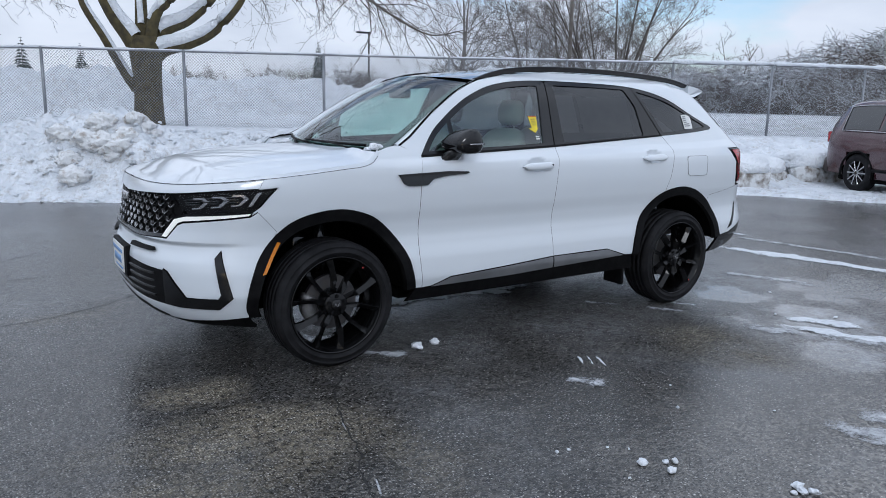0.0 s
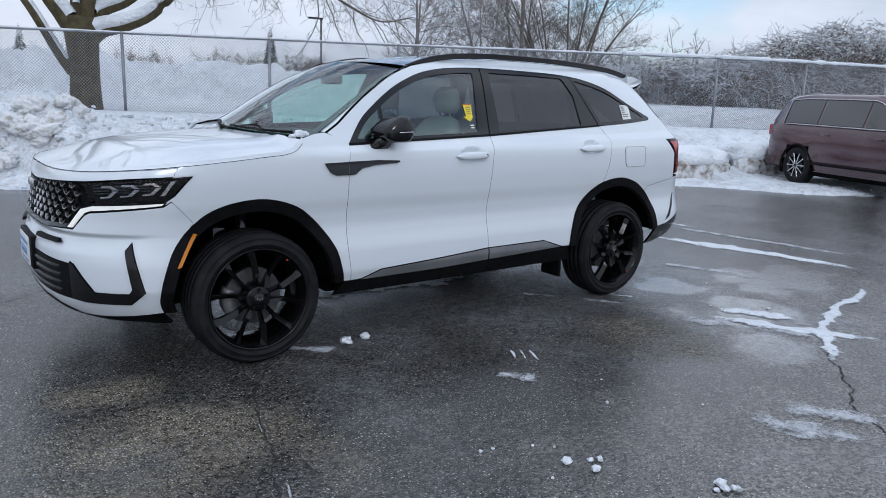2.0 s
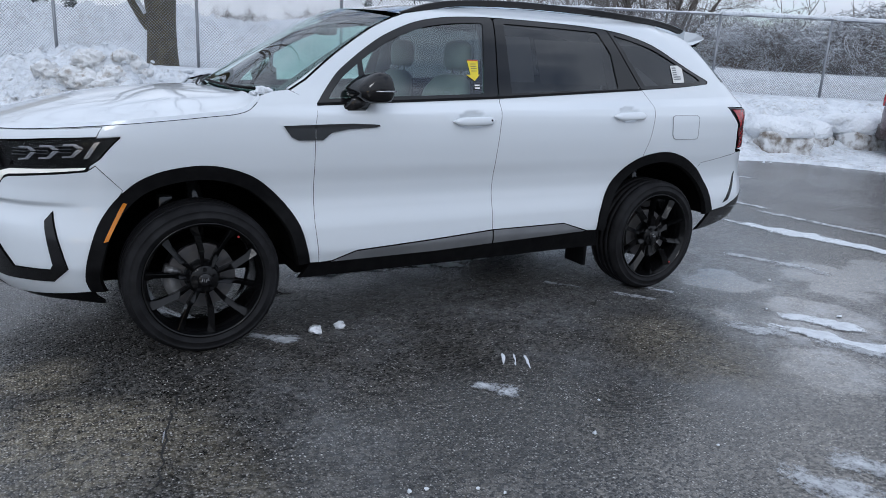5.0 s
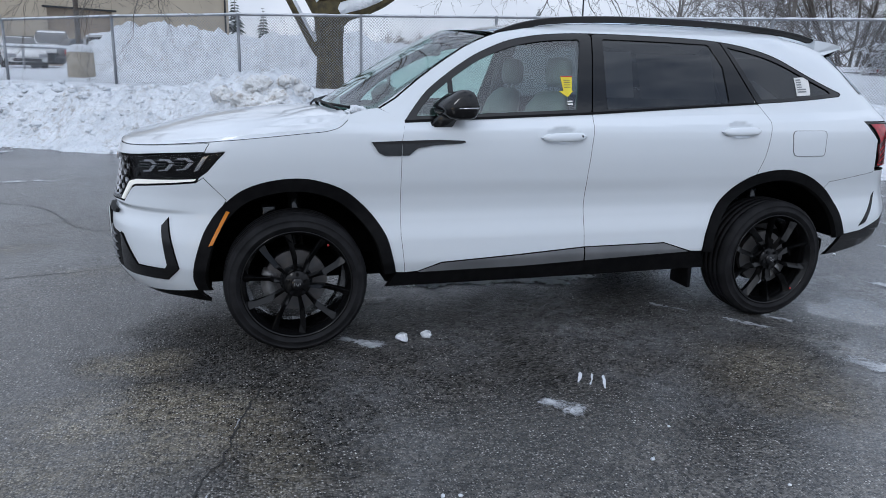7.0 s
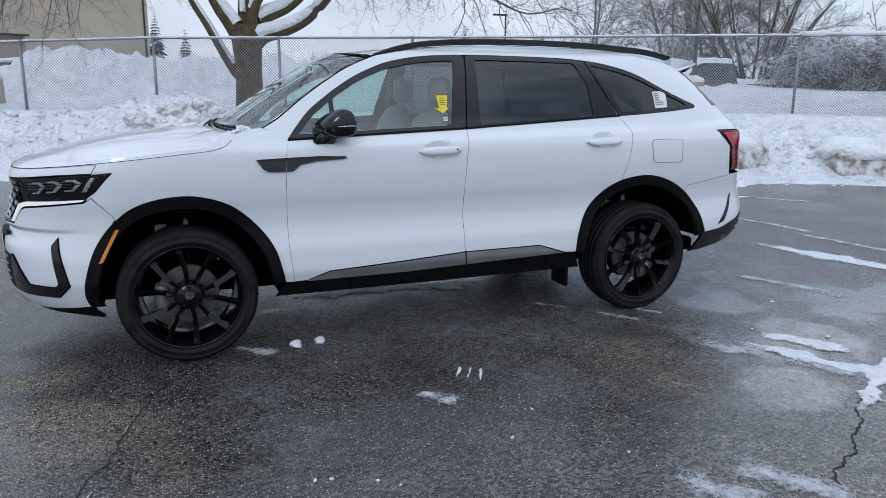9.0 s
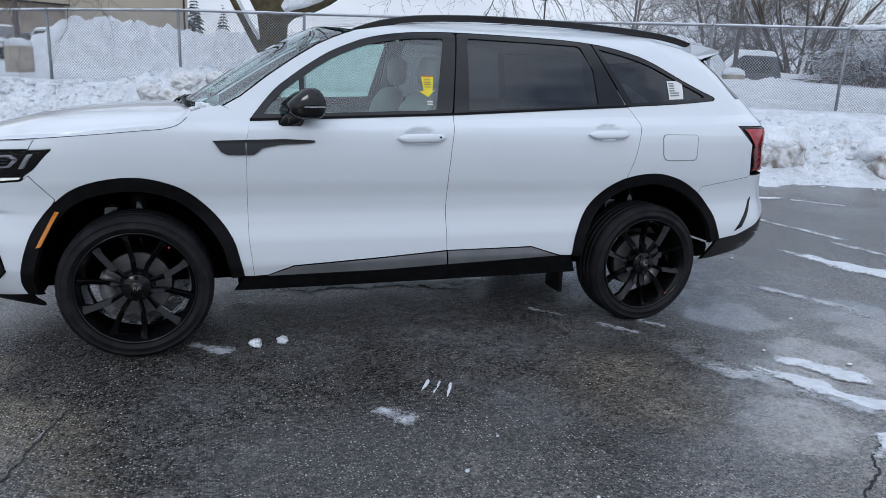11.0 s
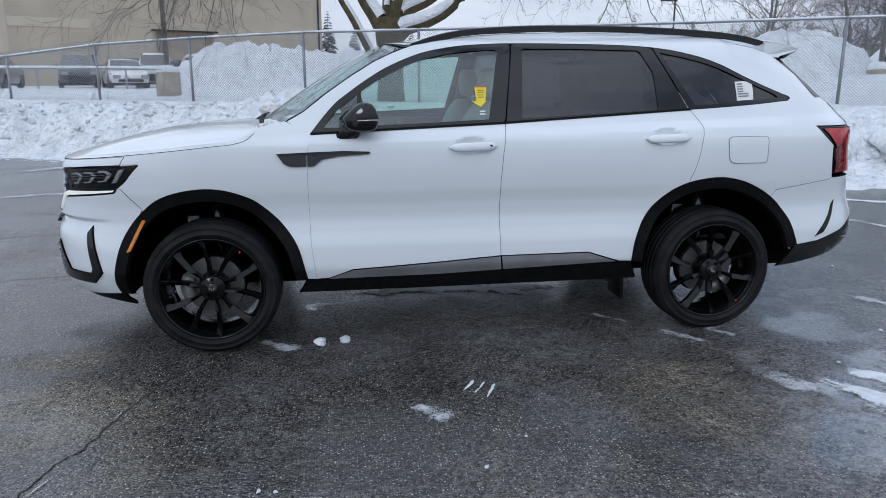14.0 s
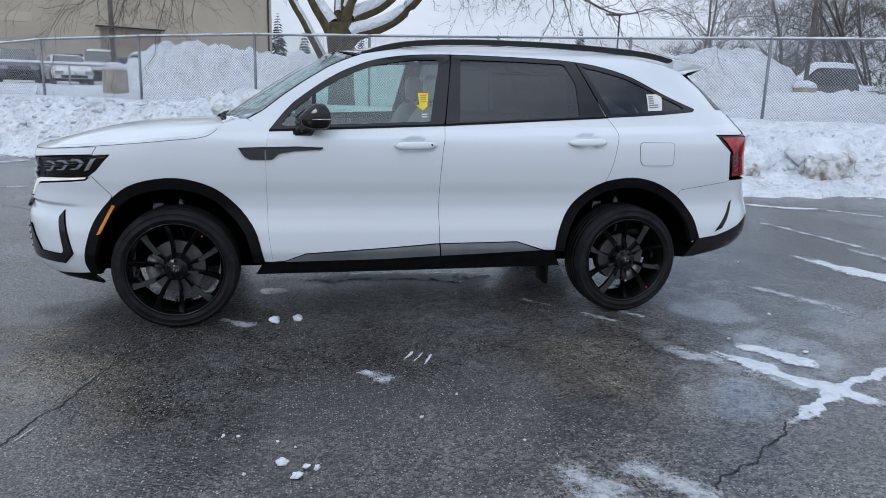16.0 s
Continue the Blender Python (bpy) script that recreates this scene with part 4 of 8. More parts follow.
# grille: a black lattice of diamonds, each with a satin tick in it
def grille_strip(bm, pts, half, low, high, side):
    """A raised bar along points (u, z) on the nose."""
    rows = []
    for i, (u, z) in enumerate(pts):
        a, b = pts[max(i - 1, 0)], pts[min(i + 1, len(pts) - 1)]
        du, dz = b[0] - a[0], b[1] - a[1]
        n = math.hypot(du, dz)
        w = half[i] if isinstance(half, (list, tuple)) else half
        row = []
        for s, o in ((-1, low), (-0.55, high), (0.55, high), (1, low)):
            p = skin(max(u - s * w * dz / n, U0), z + s * w * du / n, o)
            row.append(bm.verts.new((p.x, p.y * -side, p.z)))
        rows.append(row)
    for a, b in zip(rows, rows[1:]):
        for k in range(3):
            bm.faces.new((a[k], b[k], b[k + 1], a[k + 1]))
    bmesh.ops.recalc_face_normals(bm, faces=bm.faces[:])


def grille_edge(z):
    return (-2.385 + (z - 0.752) * 0.70 if z < 0.85 else -2.318 + (z - 0.85) * 0.35) - 0.02


for side in (-1, 1):
    for row in range(6):
        for col in range(11):
            u, z = U0 + col * 0.088 + (row % 2) * 0.044, 0.772 + row * 0.036
            if u + 0.02 > grille_edge(z) or z > 0.962:
                continue
            bm = bmesh.new()
            for pts in ([(u - 0.042, z), (u, z + 0.033)], [(u, z + 0.033), (u + 0.042, z)], [(u - 0.042, z), (u, z - 0.033)]):
                pts = [(max(a, U0 + 0.001 * i), min(max(b, 0.745), 0.965)) for i, (a, b) in enumerate(pts)]
                grille_strip(bm, pts, 0.0035, -0.029, -0.017, side)
            part("grille_rib", bm, M_CLAD, suv, smooth=False)
            if u < U0 + 0.03:
                continue
            bm = bmesh.new()
            grille_strip(bm, [(u - 0.027, z + 0.013), (u - 0.017, z - 0.006), (u + 0.004, z - 0.010), (u + 0.026, z + 0.008)], [0.0018, 0.0034, 0.0034, 0.0015], -0.020, -0.005, side)
            part("grille_fleck", bm, M_FLECK, suv, smooth=False)
# emblem and plate on the nose, drawn as plain shapes
for dy in (-0.07, -0.02, 0.03, 0.075):
    bm = bmesh.new()
    box(bm, (-2.315, dy - 0.012, 0.895), (-2.300, dy + 0.012, 0.935), 0.003, Matrix.Shear("XZ", 4, (0, 0)))
    part("emblem_bar", bm, M_CHROME, suv)
bm = bmesh.new()
box(bm, (-2.358, -0.20, 0.475), (-2.31, 0.20, 0.65), 0.006)
plate = part("plate_holder", bm, M_CLAD, suv, "black plate holder")
bm = bmesh.new()
box(bm, (-2.368, -0.153, 0.487), (-2.360, 0.153, 0.637), 0.002)
part("plate", bm, M_PAPER, plate, "white plate with blue bars")
for z0, z1, y0, y1 in ((0.595, 0.615, -0.2, 0.2), (0.535, 0.575, -0.15, 0.15), (0.505, 0.515, -0.2, 0.1)):
    bm = bmesh.new()
    box(bm, (-2.3705, y0 * 0.7, z0), (-2.3685, y1 * 0.7, z1))
    part("plate_bar", bm, M_BLUEINK, plate)

# ---- bonnet, screen, roof ----
cut_line = [skin(u, z) for u, z in smooth_line(HOOD_CUT, 8)]
hood_y, hood_z = pchip([p.x + i * 1e-6 for i, p in enumerate(cut_line)], [-p.y for p in cut_line]), pchip([p.x + i * 1e-6 for i, p in enumerate(cut_line)], [p.z for p in cut_line])
hood_mid = pchip([-2.262, -2.24, -2.18, -2.1, -1.9, -1.68, -1.48, -1.28, -1.13], [1.024, 1.036, 1.052, 1.074, 1.124, 1.162, 1.181, 1.192, 1.198])
bm = bmesh.new()
x_first, x_last = cut_line[0].x + 0.001, cut_line[-1].x
rows, fractions = [], [math.sin(math.pi / 2 * k / 14) for k in range(-14, 15)]
for i in range(61):
    x = x_first + (x_last - x_first) * (1 - math.cos(math.pi / 2 * i / 60)) ** 0.9
    w, ze, zm = hood_y(x) - 0.0015, hood_z(x), hood_mid(x)
    row = []
    for f in fractions:
        ridge = min(max((0.78 - abs(f)) / 0.10, 0), 1) * min(max((x + 2.25) / 0.5, 0), 1)
        lift = (1 - abs(f) ** 2.4) * (zm - ze) + 0.010 * ridge * ridge * (3 - 2 * ridge) - 0.010 * min(max((x + 2.25) / 0.5, 0), 1) * (1 - abs(f) ** 2.4)
        row.append(bm.verts.new((x, f * w, ze + 0.0005 + lift)))
    rows.append(row)
for a, b in zip(rows, rows[1:]):
    for k in range(len(a) - 1):
        bm.faces.new((a[k], b[k], b[k + 1], a[k + 1]))
for edge in (rows, ):
    for k in (0, -1):
        low = [bm.verts.new(r[k].co - Vector((0, 0, 0.02))) for r in rows]
        for i in range(len(rows) - 1):
            q = (rows[i][k], rows[i + 1][k], low[i + 1], low[i])
            bm.faces.new(q if k == -1 else q[::-1])
bmesh.ops.recalc_face_normals(bm, faces=bm.faces[:])
part("bonnet", bm, M_PAINT, suv)
# dark tubes laid along the bonnet's edge in place of the gap's shade
for side in (-1, 1):
    bm = bmesh.new()
    tube(bm, [Vector((p.x, p.y * -side, p.z + 0.0004)) for p in cut_line[2:-6]], 0.0015, 6)
    part("bonnet_gap_shade", bm, M_WELL, suv, "thin dark tube drawn as the shade in the shut line")

screen_edge = smooth_line([(-1.02, -0.755, 1.196), (-0.90, -0.742, 1.275), (-0.735, -0.715, 1.384), (-0.55, -0.672, 1.498), (-0.40, -0.625, 1.578), (-0.300, -0.590, 1.620)], 4)
bm = bmesh.new()
rows = []
for i, (x, y, z) in enumerate(screen_edge):
    s = i / (len(screen_edge) - 1)
    bulge_x, bulge_z = -0.20 + 0.06 * s, 0.0 + 0.032 * s
    rows.append([bm.verts.new((x + bulge_x * (1 - f * f), y * -f, z + bulge_z * (1 - f * f) - 0.012 * (1 - s) * (1 - f * f))) for f in np.linspace(-1, 1, 25)])
for a, b in zip(rows, rows[1:]):
    for k in range(24):
        bm.faces.new((a[k], b[k], b[k + 1], a[k + 1]))
screen_rows = [[v.co.copy() for v in r] for r in rows]
part("windscreen", bm, M_SCREEN, suv, "clear windscreen with a dark rim")
# dark band round the screen
bm = bmesh.new()
nrows = len(screen_rows)


def screen_at(s, f, o=0.004):
    i, k = min(s * (nrows - 1), nrows - 1.001), min((f + 1) / 2 * 24, 23.999)
    a, b, p, q = int(i), int(k), i % 1, k % 1
    r = screen_rows
    c = (r[a][b] * (1 - q) + r[a][b + 1] * q) * (1 - p) + (r[a + 1][b] * (1 - q) + r[a + 1][b + 1] * q) * p
    return c + Vector((-0.5, 0, 0.86)) * o


def screen_strip(bm, s0, s1, f0, f1, ns, nf, o):
    g = [[bm.verts.new(screen_at(s0 + (s1 - s0) * i / ns, f0 + (f1 - f0) * k / nf, o)) for k in range(nf + 1)] for i in range(ns + 1)]
    for a, b in zip(g, g[1:]):
        for k in range(nf):
            bm.faces.new((a[k], a[k + 1], b[k + 1], b[k]))


screen_strip(bm, 0, 1, -1, -0.93, 20, 1, -0.004)
screen_strip(bm, 0, 1, 0.93, 1, 20, 1, -0.004)
screen_strip(bm, 0, 0.09, -0.93, 0.93, 2, 20, -0.004)
screen_strip(bm, 0.93, 1, -0.93, 0.93, 2, 20, -0.004)
screen_strip(bm, 0.80, 0.93, -0.12, 0.12, 2, 4, -0.004)
part("screen_band", bm, M_BLACK, suv, "black glass border")
# painted corner between bonnet, screen and pillar
for side in (-1, 1):
    bm = bmesh.new()
    ring = [skin(-1.175, 1.140, -0.012), skin(-1.10, 1.196, -0.010), skin(-1.05, 1.208, -0.008), skin(-0.985, 1.216, -0.008), Vector((-0.97, -0.70, 1.215)), Vector((-1.06, -0.68, 1.172)), Vector((-1.16, -0.70, 1.145))]
    top = [bm.verts.new((p.x, p.y * -side, p.z)) for p in ring]
    low = [bm.verts.new((p.x, p.y * -side, p.z - 0.05)) for p in ring]
    mid = bm.verts.new((-1.06, -0.765 * -side, 1.188))
    for i in range(7):
        bm.faces.new((top[i], top[(i + 1) % 7], mid))
        bm.faces.new((top[i], top[(i + 1) % 7], low[(i + 1) % 7], low[i]))
    bmesh.ops.recalc_face_normals(bm, faces=bm.faces[:])
    part("cowl_corner", bm, M_PAINT, suv)
# painted flank of the pillar, from the outer skin in to the edge of the screen
pillar_line = smooth_line([(-0.985, 1.222), (-0.90, 1.271), (-0.768, 1.371), (-0.644, 1.455), (-0.517, 1.532), (-0.414, 1.579), (-0.310, 1.617)], 4)
edge_y, edge_x = pchip([p[2] for p in screen_edge], [p[1] for p in screen_edge]), pchip([p[2] for p in screen_edge], [p[0] for p in screen_edge])
for side in (-1, 1):
    bm = bmesh.new()
    rows = []
    for u, z in pillar_line:
        p = skin(u, z, -0.002)
        q = Vector((edge_x(z + 0.004), edge_y(z + 0.004), z + 0.006))
        rows.append([bm.verts.new((c.x, c.y * -side, c.z)) for c in (p, p.lerp(q, 0.4) + Vector((-0.004, 0, 0.004)), p.lerp(q, 0.74) + Vector((-0.002, 0, 0.002)), p.lerp(q, 0.76) - Vector((0, 0, 0.02)))])
    for a, b in zip(rows, rows[1:]):
        for k in range(3):
            bm.faces.new((a[k], b[k], b[k + 1], a[k + 1]))
    bmesh.ops.recalc_face_normals(bm, faces=bm.faces[:])
    part("pillar_flank", bm, M_PAINT, suv)
# scuttle below the screen
bm = bmesh.new()
front = [(-1.135, f * 0.745, 1.150 + 0.026 * (1 - f * f)) for f in np.linspace(-1, 1, 17)]
back_edge = [(-1.0 - 0.20 * (1 - f * f) + 0.03, f * 0.735, 1.170 + 0.010 * (1 - f * f)) for f in np.linspace(-1, 1, 17)]
fv, bv = [bm.verts.new((min(p[0], q[0] - 0.02), p[1], p[2])) for p, q in zip(front, back_edge)], [bm.verts.new(p) for p in back_edge]
for k in range(16):
    bm.faces.new((fv[k], fv[k + 1], bv[k + 1], bv[k]))
part("scuttle", bm, M_CLAD, suv, "black plastic scuttle")
for y0, y1, lift in ((-0.62, 0.05, 0.0), (-0.05, 0.62, 0.0)):
    bm = bmesh.new()
    pts = [screen_at(0.03 + 0.04 * t, (y0 + (y1 - y0) * t) / 0.76, 0.012) for t in np.linspace(0, 1, 9)]
    tube(bm, pts, 0.008, 6)
    tube(bm, [pts[4] + Vector((-0.01, 0, 0.006)), pts[2] + Vector((-0.03, 0, -0.01)), pts[0] + Vector((-0.04, 0, -0.03))], 0.006, 6)
    part("wiper", bm, M_CLAD, suv)

roof_edge = [skin(u, z) for u, z in smooth_line([(-0.310, 1.617), (-0.135, 1.649), (0.035, 1.671), (0.30, 1.689), (0.556, 1.697), (1.084, 1.693), (1.498, 1.679), (1.80, 1.667), (2.05, 1.647), (2.25, 1.619), (2.385, 1.571)], 5)]
bm = bmesh.new()
rows = []
for i, p in enumerate(roof_edge):
    s = i / (len(roof_edge) - 1)
    pull = -0.14 * max(0, 1 - s * 5)
    rows.append([bm.verts.new((p.x + pull * (1 - f * f), p.y * -f, p.z + (0.030 + 0.012 * math.sin(math.pi * s)) * (1 - abs(f) ** 2.5))) for f in np.linspace(-1, 1, 21)])
for a, b in zip(rows, rows[1:]):
    for k in range(20):
        f = bm.faces.new((a[k], a[k + 1], b[k + 1], b[k]))
        f.material_index = 1 if 1 <= k <= 18 and rows.index(a) < len(rows) - 14 else 0
part("roof", bm, [M_PAINT, M_ROOFGLASS], suv, "white roof with a black glass panel")
# headlining and pillars seen from outside through the glass
bm = bmesh.new()
rows = [[bm.verts.new((p.x + 0.02, p.y * -f * 0.985, p.z - 0.035 + 0.02 * (1 - f * f))) for f in np.linspace(-1, 1, 9)] for p in roof_edge]
for a, b in zip(rows, rows[1:]):
    for k in range(8):
        bm.faces.new((a[k], b[k], b[k + 1], a[k + 1]))
part("headlining", bm, M_LINING, suv, "pale headlining")
# spoiler: the roof runs on into it, its ends hang down over the rear window
bm = bmesh.new()
rows = []
for f in np.linspace(-1, 1, 21):
    c = 1 - abs(f) ** 2.5
    y = 0.575 * f
    section = ((1.80, y * 1.02, 1.652 + 0.042 * c), (1.88 + 0.02 * c, y * 0.995, 1.648 + 0.040 * c), (1.99 + 0.05 * c, y * 0.95, 1.637 + 0.034 * c), (2.062 + 0.08 * c, y * 0.90, 1.624 + 0.030 * c), (2.070 + 0.08 * c, y * 0.895, 1.616 + 0.030 * c),
               (2.055 + 0.08 * c, y * 0.90, 1.607 + 0.028 * c), (1.97 + 0.04 * c, y * 0.97, 1.590 + 0.022 * c), (1.885, y * 1.02, 1.568 + 0.03 * c), (1.80, y * 1.03, 1.575 + 0.03 * c))
    rows.append([bm.verts.new(q) for q in section])
n = len(rows[0])
for a, b in zip(rows, rows[1:]):
    for k in range(n):
        bm.faces.new((a[k], b[k], b[(k + 1) % n], a[(k + 1) % n]))
bm.faces.new(rows[0])
bm.faces.new(rows[-1][::-1])
bmesh.ops.recalc_face_normals(bm, faces=bm.faces[:])
spoiler = part("spoiler", bm, M_PAINT, suv, smooth=False)
for side in (-1, 1):
    bm = bmesh.new()
    ring = [(1.93, 0.575, 1.580), (1.99, 0.560, 1.592), (2.050, 0.527, 1.604), (2.035, 0.515, 1.592), (1.97, 0.55, 1.568), (1.935, 0.575, 1.560)]
    a, b = ([bm.verts.new((x, side * (y - d), z)) for x, y, z in ring] for d in (0.0, 0.04))
    for k in range(6):
        bm.faces.new((a[k], a[(k + 1) % 6], b[(k + 1) % 6], b[k]))
    bm.faces.new(a)
    bm.faces.new(b[::-1])
    bmesh.ops.recalc_face_normals(bm, faces=bm.faces[:])
    part("spoiler_end", bm, M_BLACK, spoiler, "gloss black end fin", smooth=False)
# roof rails
for side in (-1, 1):
    bm = bmesh.new()
    line = smooth_line([(-0.315, 0.617, 1.628), (-0.16, 0.610, 1.676), (0.02, 0.605, 1.708), (0.30, 0.598, 1.727), (0.60, 0.592, 1.733), (1.05, 0.585, 1.729), (1.45, 0.575, 1.710), (1.66, 0.565, 1.688), (1.80, 0.558, 1.660)], 5)
    rings = []
    for i, (x, y, z) in enumerate(line):
        t = min(i, len(line) - 1 - i) / 4
        h, w = 0.0052 + 0.0022 * min(t, 1), 0.015
        rings.append([bm.verts.new((x, side * (y + dy * w), z + dz * h - 0.004)) for dy, dz in ((-1, -1), (1, -1), (1, 0.5), (0.6, 1), (-0.6, 1), (-1, 0.5))])
    for a, b in zip(rings, rings[1:]):
        for k in range(6):
            bm.faces.new((a[k], a[(k + 1) % 6], b[(k + 1) % 6], b[k]))
    bm.faces.new(rings[0])
    bm.faces.new(rings[-1])
    # foot under the rail
    foot = [[bm.verts.new((x, side * (y + dy * 0.010), zz)) for dy in (-1, 1) for zz in (z - 0.008, z - 0.032 if 0 < i < len(line) - 1 else z - 0.014)] for i, (x, y, z) in enumerate(line)]
    for a, b in zip(foot, foot[1:]):
        bm.faces.new((a[0], b[0], b[1], a[1]))
        bm.faces.new((a[2], b[2], b[3], a[3]))
    bmesh.ops.recalc_face_normals(bm, faces=bm.faces[:])
    part("roof_rail", bm, M_BLACK, suv, "black roof rail", smooth=False)

# ---- side windows ----
top_f, top_r, top_q = [p for p in WIN_TOP if p[0] <= 0.235], [p for p in WIN_TOP if 0.25 <= p[0] <= 1.06], [p for p in WIN_TOP if p[0] >= 1.075]
outer_f = [(-0.862, 1.164)] + top_f[1:] + [(0.241, 1.632), (0.172, 1.211)]
inner_f = [(-0.800, 1.190)] + [(u + 0.02 - 0.006, z - 0.032) for u, z in top_f if -0.80 < u < 0.15] + [(0.166, 1.600), (0.085, 1.228)]
outer_r = [(0.178, 1.212), (0.247, 1.633)] + top_r + [(1.062, 1.615), (1.232, 1.274)]
inner_r = [(0.268, 1.232), (0.302, 1.606), (0.70, 1.604), (0.985, 1.598), (1.050, 1.475), (1.055, 1.274)]
outer_q = [(1.240, 1.275), (1.068, 1.614)] + top_q + [(2.085, 1.335), (2.04, 1.320), (1.715, 1.301)]
inner_q = [(1.275, 1.296), (1.105, 1.592)] + [(u - 0.01, z - 0.026) for u, z in top_q if 1.13 < u < 1.98] + [(1.985, 1.338), (1.715, 1.318)]
for outer, inner, mat, tag in ((outer_f, inner_f, M_GLASS, "clear green-tinted side window"), (outer_r, inner_r, M_DARKGLASS, "dark privacy glass"), (outer_q, inner_q, M_DARKGLASS, "dark privacy glass")):
    ring_panel("window_frame", inset(outer, 0.001), inner, M_BLACK, suv, out=-0.003, label="gloss black window frame")
    panel("side_window", inset(inner, -0.008), mat, suv, tag, out=-0.010, depth=0.001, back=False, gap=0)
panel("window_divider", [(-0.618, 1.185), (-0.592, 1.185), (-0.592, 1.40), (-0.618, 1.385)], M_BLACK, suv, "black quarter-light bar", out=-0.006, back=False)
panel("belt_trim", [(-0.864, 1.158), (-0.864, 1.170), (0.172, 1.217), (1.238, 1.281), (1.238, 1.270), (0.172, 1.205)], M_CLAD, suv, "black belt strip", out=0.003, back=False, gap=0)

# ---- door furniture ----
DENTS.clear()
for u, z, tag in ((-0.018, 1.096, "white door handle with a keyhole"), (1.075, 1.128, "white door handle")):
    for side in (-1, 1):
        bm = bmesh.new()
        n = 17
        rings = []
        for i in range(n):
            t = i / (n - 1) * 2 - 1
            uu = u + t * 0.13
            fat = max(1 - abs(t) ** 6, 0.02)
            lift = 0.016 + 0.024 * (1 - abs(t) ** 4)
            ring = []
            for k in range(10):
                a = 2 * math.pi * k / 10
                q = skin(uu, z - 0.004 + 0.024 * fat * math.sin(a) + 0.004 * t, lift - 0.011 + 0.010 * math.cos(a))
                ring.append(bm.verts.new((q.x, q.y * -side, q.z)))
            rings.append(ring)
        for a, b in zip(rings, rings[1:]):
            for k in range(10):
                bm.faces.new((a[k], a[(k + 1) % 10], b[(k + 1) % 10], b[k]))
        bm.faces.new(rings[0])
        bm.faces.new(rings[-1])
        bmesh.ops.recalc_face_normals(bm, faces=bm.faces[:])
        handle = part("door_handle", bm, M_PAINT, suv, tag)
bm = bmesh.new()
q = skin(0.075, 1.097, 0.030)
box(bm, (q.x - 0.008, q.y - 0.003, q.z - 0.006), (q.x + 0.008, q.y + 0.012, q.z + 0.006), 0.003)
part("keyhole", bm, M_BLACK, suv)
# vent garnish on fender and door
panel("vent_garnish", [(-1.035, 1.062), (-1.003, 1.014), (-0.971, 0.999), (-0.888, 0.999), (-0.888, 1.066)], M_GUNMETAL, suv, "dark metallic vent garnish", out=0.010, back=False)
panel("vent_garnish", [(-0.884, 1.066), (-0.884, 0.999), (-0.850, 1.000), (-0.808, 1.034), (-0.722, 1.050), (-0.575, 1.059), (-0.563, 1.070), (-0.700, 1.072)], M_GUNMETAL, suv, "dark metallic vent garnish", out=0.010, back=False)
panel("garnish_rim", [(-1.038, 1.066), (-1.030, 1.058), (-0.886, 1.060), (-0.70, 1.066), (-0.560, 1.064), (-0.563, 1.073), (-0.70, 1.078), (-0.886, 1.072)], M_BLACK, suv, out=0.013, back=False, gap=0)

